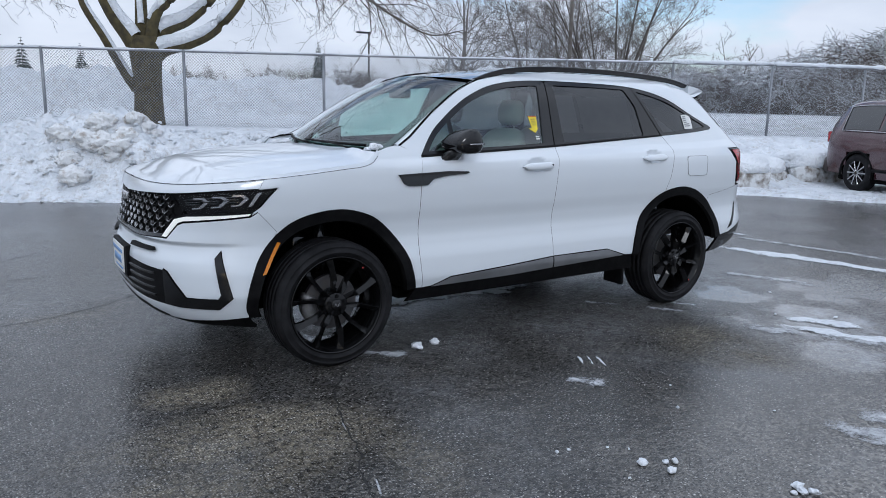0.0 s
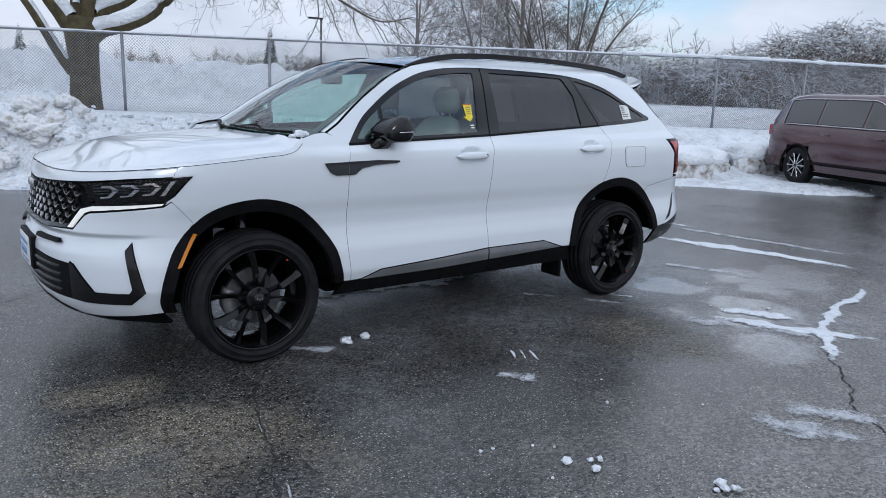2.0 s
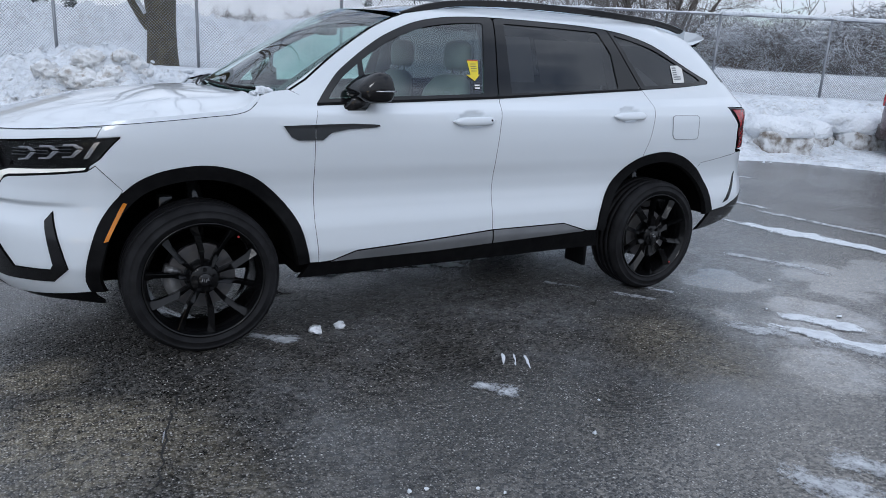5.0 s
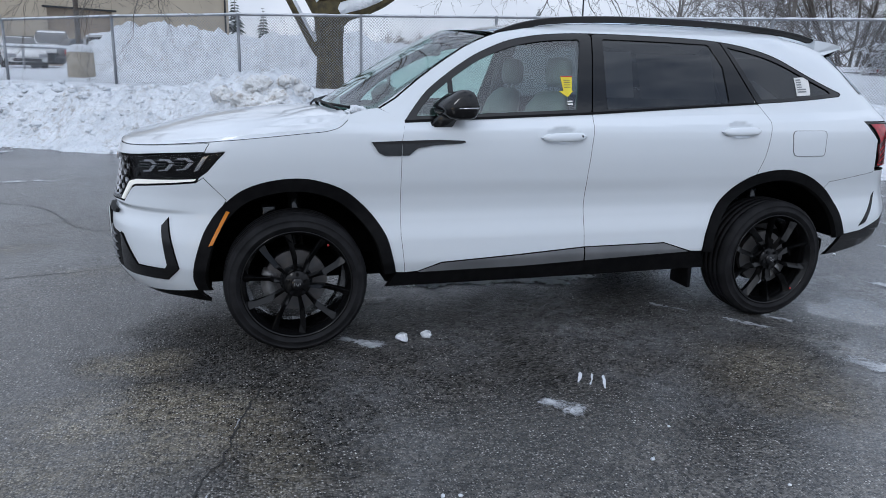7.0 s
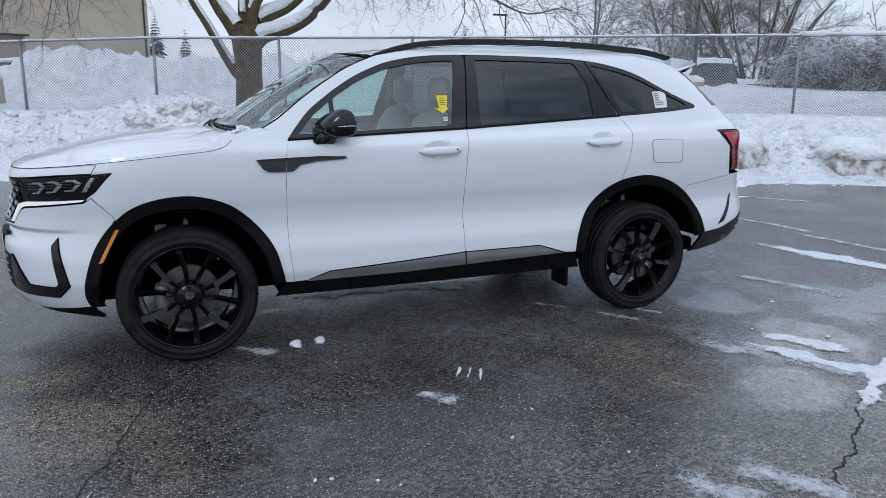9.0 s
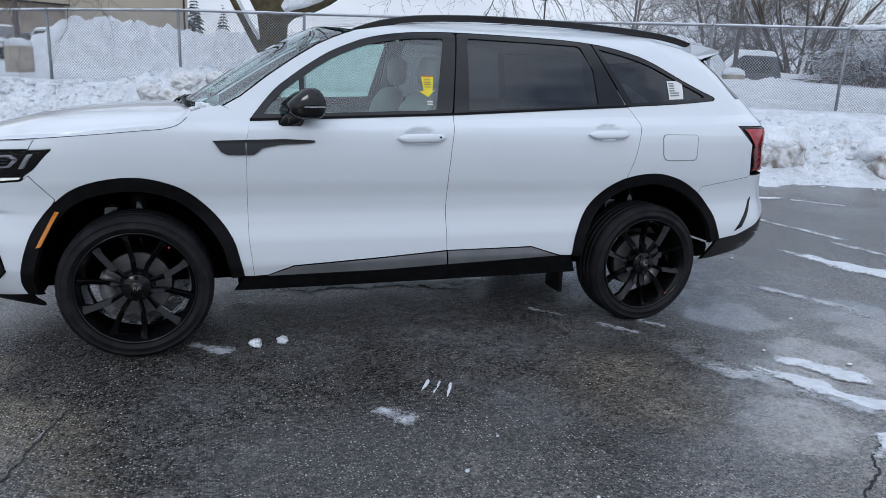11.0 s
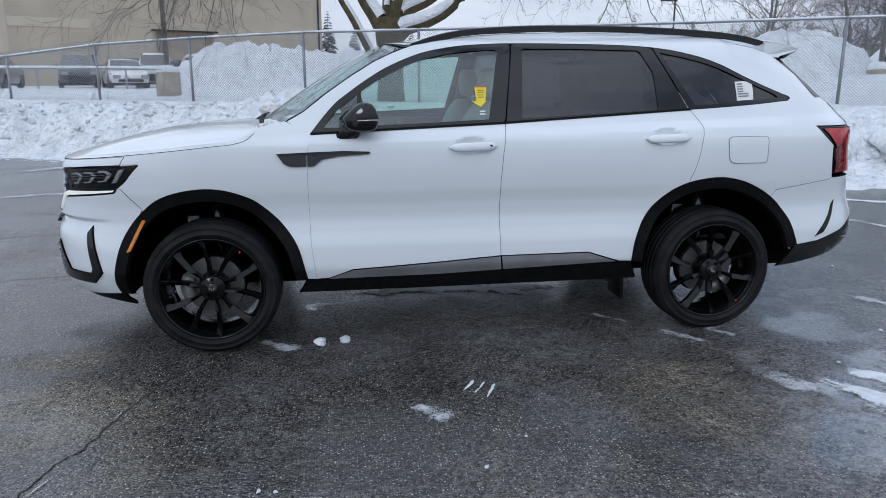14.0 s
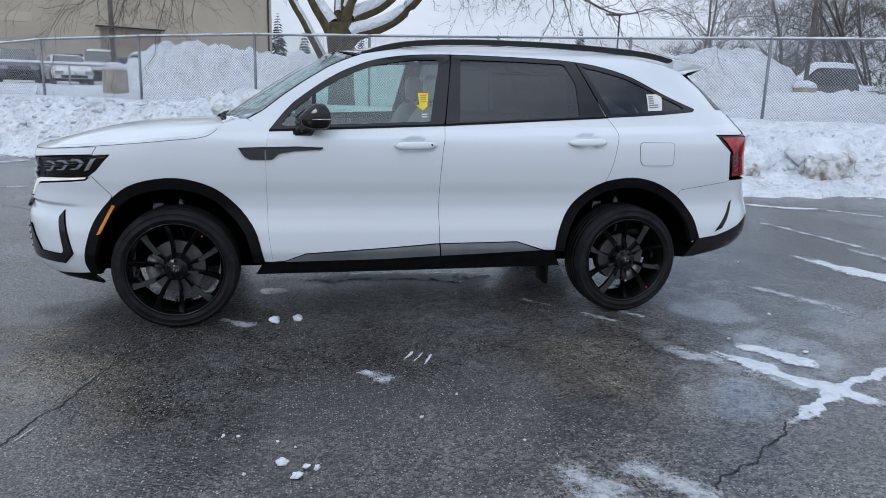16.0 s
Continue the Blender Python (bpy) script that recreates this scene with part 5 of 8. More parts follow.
# ---- mirrors ----
for side in (-1, 1):
    bm = bmesh.new()
    n, m = 22, 14
    rings = []
    for i in range(n + 1):
        t = i / n                                   # inner end to outer end along y
        y = -0.84 - 0.205 * t
        size = (1 - (2 * t - 1) ** 6) ** 0.5 if 0 < t < 1 else 0.02
        grow = 0.78 + 0.30 * t
        ring = []
        for k in range(m):
            a = 2 * math.pi * k / m
            cx, cz = math.cos(a), math.sin(a)
            sx, sz = abs(cx) ** 0.7 * (1 if cx > 0 else -1), abs(cz) ** 0.65 * (1 if cz > 0 else -1)
            back_flat = 0.072 if sx > 0 else 0.108 - 0.045 * max(sz, 0)
            z = 1.243 + (0.078 if sz > 0 else 0.070) * sz * size * grow + 0.006 * t
            x = -0.60 + back_flat * sx * size * (1.0 - 0.25 * max(sz, 0)) - 0.02 * (1 - t) + 0.022 * t
            ring.append(bm.verts.new((x, y * -side, z)))
        rings.append(ring)
    for a, b in zip(rings, rings[1:]):
        for k in range(m):
            bm.faces.new((a[k], a[(k + 1) % m], b[(k + 1) % m], b[k]))
    bm.faces.new(rings[0])
    bm.faces.new(rings[-1])
    bmesh.ops.recalc_face_normals(bm, faces=bm.faces[:])
    mirror = part("door_mirror", bm, M_BLACK, suv, "gloss black door mirror")
    bm = bmesh.new()
    legs = [(-0.695, -0.845, 1.128, 0.058), (-0.688, -0.880, 1.130, 0.060), (-0.665, -0.912, 1.160, 0.052), (-0.645, -0.930, 1.20, 0.045)]
    rr = []
    for x, y, z, w in legs:
        rr.append([bm.verts.new((x + dx * w, (y + dy * 0.018) * -side, z + dz * 0.022)) for dx, dy, dz in ((-1, -1, -0.6), (1, -1, -0.6), (1.0, 0, 1), (-1, 0, 1))])
    for a, b in zip(rr, rr[1:]):
        for k in range(4):
            bm.faces.new((a[k], a[(k + 1) % 4], b[(k + 1) % 4], b[k]))
    bm.faces.new(rr[0])
    bm.faces.new(rr[-1])
    bmesh.ops.recalc_face_normals(bm, faces=bm.faces[:])
    bmesh.ops.bevel(bm, geom=bm.edges[:], offset=0.008, segments=2, affect="EDGES")
    part("mirror_stalk", bm, M_BLACK, mirror)
    bm = bmesh.new()
    tube(bm, [(-0.66, -0.96 * -side, 1.232), (-0.62, -1.038 * -side, 1.236), (-0.55, -1.047 * -side, 1.238), (-0.52, -1.04 * -side, 1.238)], 0.0045, 6)
    part("mirror_indicator", bm, M_LED, mirror, "slim silver indicator strip")
    bm = bmesh.new()
    box(bm, (-0.552, -1.015, 1.195), (-0.545, -0.865, 1.285), 0.003)
    if side > 0:
        mirrored(bm)
    part("mirror_glass", bm, M_CHROME, mirror, "mirror glass")


# ---- wheels ----
def wheel(front):
    rim_bm = bmesh.new()
    lathe(rim_bm, [(0.281, -0.108), (0.2845, -0.117), (0.2815, -0.1225), (0.2755, -0.1215), (0.2725, -0.114), (0.265, -0.100), (0.257, -0.088), (0.251, -0.06), (0.240, 0.0), (0.238, 0.09), (0.252, 0.105)], 72)
    ob = part("wheel", rim_bm, M_RIM, suv, "gloss black split-spoke alloy wheel")
    bm = bmesh.new()
    half = [(0.276, -0.104), (0.2835, -0.114), (0.288, -0.1205), (0.2925, -0.1215), (0.2935, -0.1245), (0.304, -0.1275), (0.3055, -0.1295), (0.3085, -0.1295), (0.310, -0.1275), (0.326, -0.1255), (0.336, -0.122), (0.3375, -0.1245), (0.3405, -0.1235), (0.342, -0.1195), (0.3525, -0.112), (0.3605, -0.100), (0.3645, -0.085),
            (0.3655, -0.070), (0.3575, -0.069), (0.3575, -0.061), (0.366, -0.060), (0.3665, -0.028), (0.3585, -0.027), (0.3585, -0.018), (0.3665, -0.017)]
    profile = half + [(r, -y) for r, y in half[::-1]]
    rings = lathe(bm, profile, 96)
    # shoulder blocks: every other pair of columns is set in
    for i in (14, 15, 16, 17):
        for k in range(96):
            if k % 2 == 0:
                for ring in (rings[i], rings[len(profile) - 1 - i]):
                    c = ring[k].co
                    ring[k].co = Vector((c.x * 0.9955, c.y * 0.985, c.z * 0.9955))
    part("tyre", bm, M_TYRE, ob, "black rubber tyre", smooth=True)
    # ten faceted spokes in five mirrored pairs, narrow at the hub and broad at the rim, the ridge crossing over on its way out
    for k in range(10):
        bm = bmesh.new()
        lean = 1 if k % 2 else -1
        stations = [(0.044, 0.0085, -0.094, 0.045, -0.95), (0.120, 0.0125, -0.106, 0.085, -0.9), (0.142, 0.0135, -0.107, 0.090, 0.92), (0.222, 0.0145, -0.110, 0.035, 0.88), (0.269, 0.0220, -0.112, 0.0, 0.80)]
        rows = []
        for r, w, y, bend, ridge in stations:
            a = 2 * math.pi * (k + 0.5) / 10 + (bend - 0.045) * lean + 0.12
            ca, sa = math.cos(a), math.sin(a)
            row = []
            for s, dy in ((-0.8, 0.050), (-1, 0.020), (ridge * lean, -0.004), (1, 0.020), (0.8, 0.050)):
                row.append(bm.verts.new((r * ca - s * w * sa, y + dy, r * sa + s * w * ca)))
            rows.append(row)
        for a, b in zip(rows, rows[1:]):
            for j in range(5):
                bm.faces.new((a[j], b[j], b[(j + 1) % 5], a[(j + 1) % 5]))
        bm.faces.new(rows[0])
        bm.faces.new(rows[-1])
        bmesh.ops.recalc_face_normals(bm, faces=bm.faces[:])
        bmesh.ops.bevel(bm, geom=[e for e in bm.edges if e.calc_face_angle(0) > 0.35], offset=0.0012, segments=1, affect="EDGES")
        part("spoke", bm, M_RIM, ob, smooth=False)
    bm = bmesh.new()
    lathe(bm, [(0.001, -0.100), (0.062, -0.098), (0.070, -0.090), (0.072, -0.05), (0.001, -0.045)], 40)
    part("hub", bm, M_RIM, ob)
    bm = bmesh.new()
    lathe(bm, [(0.001, -0.109), (0.028, -0.1085), (0.033, -0.104), (0.033, -0.095)], 32)
    part("hub_cap", bm, M_BLACK, ob, "black centre cap with a pale emblem")
    for j, (dx, w) in enumerate(((-0.014, 0.004), (-0.004, 0.003), (0.006, 0.004), (0.015, 0.003))):
        bm = bmesh.new()
        box(bm, (dx - w / 2, -0.1115, -0.008), (dx + w / 2, -0.1085, 0.008), 0, Matrix.Rotation(0.25 * (-1) ** j, 4, "Y"))
        part("emblem_bar", bm, M_CHROME, ob, smooth=False)
    for k in range(5):
        a = 2 * math.pi * k / 5 + 0.3
        bm = bmesh.new()
        bmesh.ops.create_cone(bm, cap_ends=True, segments=6, radius1=0.011, radius2=0.010, depth=0.02, matrix=Matrix.Translation((0.052 * math.cos(a), -0.100, 0.052 * math.sin(a))) @ Matrix.Rotation(math.pi / 2, 4, "X"))
        part("wheel_nut", bm, M_RIM, ob, smooth=False)
    bm = bmesh.new()
    lathe(bm, [(0.085, -0.018), (0.160, -0.018), (0.160, 0.012), (0.085, 0.012)], 56, closed=True)
    part("brake_disc", bm, M_STEEL, ob, "bare steel brake disc", smooth=False)
    bm = bmesh.new()
    lathe(bm, [(0.001, -0.03), (0.084, -0.028), (0.088, 0.02)], 40)
    part("disc_bell", bm, M_GUNMETAL, ob, smooth=False)
    bm = bmesh.new()
    lathe(bm, [(0.001, 0.06), (0.168, 0.06)], 40)
    part("dust_shield", bm, M_WELL, ob, smooth=False)
    bm = bmesh.new()
    a0 = math.pi * (1.02 if front else -0.02)
    rows = []
    for i in range(9):
        a = a0 + (i / 8 - 0.5) * 0.95
        r0, r1 = 0.105, 0.180 - 0.01 * abs(i / 8 - 0.5)
        rows.append([bm.verts.new((r * math.cos(a), y, r * math.sin(a))) for r, y in ((r0, -0.045), (r1, -0.045), (r1, 0.03), (r0, 0.03))])
    for a, b in zip(rows, rows[1:]):
        for j in range(4):
            bm.faces.new((a[j], b[j], b[(j + 1) % 4], a[(j + 1) % 4]))
    bm.faces.new(rows[0])
    bm.faces.new(rows[-1])
    bmesh.ops.recalc_face_normals(bm, faces=bm.faces[:])
    bmesh.ops.bevel(bm, geom=bm.edges[:], offset=0.006, segments=2, affect="EDGES")
    part("brake_caliper", bm, M_CALIPER, ob, "pale cast brake caliper")
    bm = bmesh.new()
    bmesh.ops.create_cone(bm, cap_ends=True, segments=14, radius1=0.0055, radius2=0.0055, depth=0.004, matrix=Matrix.Translation((0.158, -0.118, 0.203) if front else (0.25, -0.118, -0.042)) @ Matrix.Rotation(math.pi / 2, 4, "X"))
    part("paint_dot", bm, M_REDINK, ob, "small red dot")
    return ob


w_front, w_rear = wheel(True), wheel(False)
SHRINK = Matrix.Scale(0.975, 4)
w_front.matrix_basis, w_rear.matrix_basis = pose(-1.4075, -0.815, 0.357, 0, 0, 0) @ SHRINK, pose(1.4075, -0.815, 0.357, 0, 40, 0) @ SHRINK
copy_thing(w_front, pose(-1.4075, 0.815, 0.357, 0, 15, 180))
copy_thing(w_rear, pose(1.4075, 0.815, 0.357, 0, 70, 180))

# ---- underside ----
bm = bmesh.new()
box(bm, (-0.93, -0.74, 0.285), (0.95, 0.74, 0.36), 0.02)
box(bm, (-2.15, -0.48, 0.26), (2.2, 0.48, 0.36), 0.02)
box(bm, (-1.95, -0.70, 0.285), (-1.86, 0.70, 0.36), 0.01)
part("underbody", bm, M_WELL, suv, "dark underbody")
for side in (-1, 1):
    bm = bmesh.new()
    box(bm, (0.86, side * 0.80 - 0.09, 0.20), (0.885, side * 0.80 + 0.09, 0.40), 0.006)
    part("mud_flap", bm, M_CLAD, suv, "black mud flap")
    for x in (-1.4075, 1.4075):
        bm = bmesh.new()
        tube(bm, [(x + 0.05, side * 0.52, 0.34), (x + 0.02, side * 0.66, 0.62), (x, side * 0.64, 0.86)], 0.035, 10)
        tube(bm, [(x, side * 0.40, 0.366), (x, side * 0.76, 0.366)], 0.04, 10)
        box(bm, (x - 0.16, side * 0.62 - 0.05, 0.58), (x - 0.08, side * 0.62 + 0.05, 0.72), 0.015)
        part("suspension_strut", bm, M_GUNMETAL, suv)

# ---- cabin ----
bm = bmesh.new()
box(bm, (-0.95, -0.80, 0.42), (0.90, 0.80, 0.50), 0.02)
box(bm, (0.88, -0.42, 0.42), (2.2, 0.42, 0.50), 0.02)
part("cabin_floor", bm, M_CABIN, suv)
for side in (-1, 1):
    bm = bmesh.new()
    box(bm, (-0.95, side * 0.82 - 0.02, 0.48), (0.90, side * 0.82 + 0.02, 1.165), 0.01)
    box(bm, (0.88, side * 0.82 - 0.02, 0.92), (2.15, side * 0.82 + 0.02, 1.165), 0.01)
    part("door_card", bm, M_CABIN, suv)
bm = bmesh.new()
box(bm, (-1.02, -0.72, 0.75), (-0.62, 0.72, 1.12), 0.05)
box(bm, (-0.72, -0.60, 1.06), (-0.56, -0.18, 1.165), 0.04)
box(bm, (-0.70, -0.16, 1.09), (-0.66, 0.22, 1.20), 0.01)
part("dashboard", bm, M_CABIN, suv)
bm = bmesh.new()
pts = [(-0.42 + 0.06 * math.cos(a), -0.38 + 0.185 * math.sin(a), 1.03 + 0.17 * math.cos(a)) for a in (2 * math.pi * k / 28 for k in range(29))]
tube(bm, pts, 0.016, 8, cap=False)
tube(bm, [(-0.42, -0.555, 1.03), (-0.43, -0.38, 1.02), (-0.42, -0.205, 1.03)], 0.02, 8)
tube(bm, [(-0.43, -0.38, 1.02), (-0.66, -0.38, 0.98)], 0.03, 8)
part("steering_wheel", bm, M_CABIN, suv)


def seat(x, y, mat, width=0.26):
    bm = bmesh.new()
    rings = []
    for z, dx, w, d in ((0.78, 0.0, 0.90, 0.10), (0.95, 0.03, 1.0, 0.12), (1.10, 0.07, 0.98, 0.115), (1.22, 0.10, 0.90, 0.10), (1.28, 0.125, 0.72, 0.08), (1.31, 0.135, 0.40, 0.05)):
        rings.append([bm.verts.new((x + dx + math.cos(a) * d * 0.8, y + abs(math.sin(a)) ** 0.75 * (1 if math.sin(a) > 0 else -1) * w * width, z)) for a in (2 * math.pi * k / 20 for k in range(20))])
    for a, b in zip(rings, rings[1:]):
        for k in range(20):
            bm.faces.new((a[k], a[(k + 1) % 20], b[(k + 1) % 20], b[k]))
    bm.faces.new(rings[-1])
    box(bm, (x - 0.46, y - width, 0.62), (x + 0.06, y + width, 0.82), 0.06)
    ob = part("seat", bm, mat, suv, "grey leather seat")
    bm = bmesh.new()
    rings = []
    for z, w, d in ((1.335, 0.75, 0.04), (1.36, 0.95, 0.055), (1.42, 1.0, 0.06), (1.475, 0.92, 0.055), (1.505, 0.6, 0.035)):
        rings.append([bm.verts.new((x + 0.165 + math.cos(a) * d, y + abs(math.sin(a)) ** 0.7 * (1 if math.sin(a) > 0 else -1) * w * 0.125, z)) for a in (2 * math.pi * k / 18 for k in range(18))])
    for a, b in zip(rings, rings[1:]):
        for k in range(18):
            bm.faces.new((a[k], a[(k + 1) % 18], b[(k + 1) % 18], b[k]))
    bm.faces.new(rings[0][::-1])
    bm.faces.new(rings[-1])
    tube(bm, [(x + 0.15, y - 0.05, 1.25), (x + 0.165, y - 0.05, 1.36)], 0.007, 6)
    tube(bm, [(x + 0.15, y + 0.05, 1.25), (x + 0.165, y + 0.05, 1.36)], 0.007, 6)
    part("headrest", bm, mat, ob)


for sx, sy in ((0.02, -0.38), (0.02, 0.38), (0.98, -0.40), (0.98, 0.0), (0.98, 0.40)):
    seat(sx, sy, M_SEAT)
bm = bmesh.new()
box(bm, (-0.52, -0.09, 1.50), (-0.46, 0.13, 1.57), 0.015)
tube(bm, [(-0.50, 0.0, 1.56), (-0.46, 0.0, 1.63)], 0.01, 6)
part("rear_view_mirror", bm, M_CABIN, suv)
for side in (-1, 1):
    bm = bmesh.new()
    tube(bm, [(0.19, side * 0.79, 1.18), (0.215, side * 0.68, 1.45), (0.23, side * 0.58, 1.60)], 0.05, 8)
    part("inner_pillar", bm, M_CABIN, suv)
    bm = bmesh.new()
    tube(bm, [(1.16, side * 0.74, 1.22), (1.09, side * 0.65, 1.46), (1.05, side * 0.56, 1.58)], 0.05, 8)
    part("inner_pillar", bm, M_CABIN, suv)

# ---- stickers on the glass ----
def sticker(name, outline, mat, label="", out=-0.006):
    panel(name, outline, mat, suv, label, both=False, out=out, depth=0.001, back=False, gap=0, step=0.2)


sticker("window_sticker", [(0.017, 1.400), (0.085, 1.401), (0.073, 1.325), (0.083, 1.327), (0.045, 1.293), (-0.002, 1.322), (0.024, 1.324)], M_YELLOW, "yellow arrow sticker")
sticker("sticker_bar", [(0.0175, 1.401), (0.0845, 1.402), (0.084, 1.397), (0.018, 1.396)], M_REDINK, out=-0.004)
for z in (1.381, 1.369, 1.357, 1.345):
    sticker("sticker_bar", [(0.032, z), (0.068, z + 0.001), (0.068, z - 0.002), (0.032, z - 0.003)], M_INK, out=-0.004)
for z in (1.274, 1.260):
    sticker("sticker_bar", [(0.037, z), (0.068, z + 0.001), (0.067, z - 0.007), (0.037, z - 0.008)], M_PAPER, out=-0.004)
sticker("price_sticker", [(1.613, 1.425), (1.822, 1.432), (1.720, 1.326), (1.575, 1.320)], M_PAPER, "white printed sticker", out=-0.005)
for k in range(6):
    a, b = 0.10 + 0.13 * k, 0.17 + 0.13 * k
    left, right = (lambda t: (1.613 - 0.038 * t, 1.425 - 0.105 * t)), (lambda t: (1.822 - 0.102 * t, 1.432 - 0.106 * t))
    row = [tuple(np.array(left(t)) * (1 - f) + np.array(right(t)) * f) for t, f in ((a, 0.08), (a, 0.40 if k < 4 else 0.7), (b, 0.40 if k < 4 else 0.7), (b, 0.08))]
    sticker("sticker_bar", row, M_GREYTRIM, out=-0.003)
# trim and paper behind the dark panes
panel("cargo_trim", [(1.178, 1.403), (1.255, 1.400), (1.420, 1.293), (1.239, 1.270)], M_PAPER, suv, "pale cargo trim", both=False, out=-0.016, depth=0.004, back=False, gap=0)
panel("paper_sheet", [(0.300, 1.539), (0.481, 1.543), (0.456, 1.295), (0.278, 1.293)], M_PAPER, suv, "white paper sheet inside the window", both=False, out=-0.030, depth=0.002, back=False, gap=0)
panel("paper_sheet", [(0.513, 1.531), (1.000, 1.538), (0.985, 1.290), (0.500, 1.290)], M_LINING, suv, "grey printed sheet inside the window", both=False, out=-0.030, depth=0.002, back=False, gap=0)
# ---- ice, lumps and cracks on the asphalt ----
def strip(name, line, width, height, mat, label, category, seed=1, group="", edge=0.35, z=0.003):
    """A low ragged mound along a line."""
    pts = smooth_line(line, 8)
    bm, rows, rnd = bmesh.new(), [], random.Random(seed)
    uv = bm.loops.layers.uv.new("across")
    n = len(pts)
    for i, p in enumerate(pts):
        a, b = pts[max(i - 1, 0)], pts[min(i + 1, n - 1)]
        d = Vector((b[0] - a[0], b[1] - a[1], 0)).normalized()
        side = Vector((-d.y, d.x, 0))
        t = i / (n - 1)
        taper = min(1, 4.5 * t + 0.12, 4.5 * (1 - t) + 0.12)
        l = width / 2 * taper * (1 + edge * fbm(p[0] * 9, p[1] * 9, seed, 3) * 1.6)
        r = width / 2 * taper * (1 + edge * fbm(p[0] * 9, p[1] * 9, seed + 7, 3) * 1.6)
        c = Vector((p[0], p[1], z))
        h = height * taper * (1 + 0.6 * rnd.uniform(-1, 1))
        rows.append([bm.verts.new(q) for q in (c - side * r, c - side * r * 0.6 + Vector((0, 0, h * 0.8)), c + Vector((0, 0, h)), c + side * l * 0.6 + Vector((0, 0, h * 0.75)), c + side * l)])
    for a, b in zip(rows, rows[1:]):
        for k in range(4):
            bm.faces.new((a[k], b[k], b[k + 1], a[k + 1]))
    bmesh.ops.recalc_face_normals(bm, faces=bm.faces[:])
    place = {v: (min(1, 5 * i / (n - 1), 5 * (n - 1 - i) / (n - 1)), (0, 0.75, 1, 0.75, 0)[k]) for i, row in enumerate(rows) for k, v in enumerate(row)}
    for f in bm.faces:
        for l in f.loops:
            l[uv].uv = place[l.vert]
    return tagged(link_mesh(name, bm, mat, smooth=True), label, category, group)


def ice_material(name, pale, dark, cover, scale):
    """Thin ice that wears out into flecks towards its rim; cover 0 to 1 says how much is left."""
    m = material(name, pale, 0.42, second=dark, scale=22, detail=9, bump=0.004, bump_scale=80, cut=(0.40, 0.70))
    nt = m.node_tree
    n, big, r, co, sep, rim, both, mixed = (nt.nodes.new("ShaderNode" + k) for k in ("TexNoise", "TexNoise", "MapRange", "TexCoord", "SeparateXYZ", "Math", "Math", "Math"))
    n.inputs["Scale"].default_value, n.inputs["Detail"].default_value, n.inputs["Roughness"].default_value = scale, 9.0, 0.78
    big.inputs["Scale"].default_value, big.inputs["Detail"].default_value = 7.0, 4.0
    nt.links.new(co.outputs["Object"], n.inputs["Vector"])
    nt.links.new(co.outputs["Object"], big.inputs["Vector"])
    nt.links.new(co.outputs["UV"], sep.inputs["Vector"])
    rim.operation = "MULTIPLY"
    nt.links.new(sep.outputs["X"], rim.inputs[0])
    nt.links.new(sep.outputs["Y"], rim.inputs[1])
    both.operation, both.inputs[1].default_value = "MULTIPLY_ADD", 0.42
    nt.links.new(rim.outputs["Value"], both.inputs[0])
    nt.links.new(n.outputs["Fac"], both.inputs[2])
    mixed.operation, mixed.inputs[1].default_value = "MULTIPLY_ADD", 0.55
    nt.links.new(big.outputs["Fac"], mixed.inputs[0])
    nt.links.new(both.outputs["Value"], mixed.inputs[2])
    r.inputs["From Min"].default_value, r.inputs["From Max"].default_value = 1.18 - 0.4 * cover, 1.42 - 0.4 * cover
    r.inputs["To Max"].default_value = 0.9
    nt.links.new(mixed.outputs["Value"], r.inputs["Value"])
    nt.links.new(r.outputs["Result"], nt.nodes["Principled BSDF"].inputs["Alpha"])
    return m


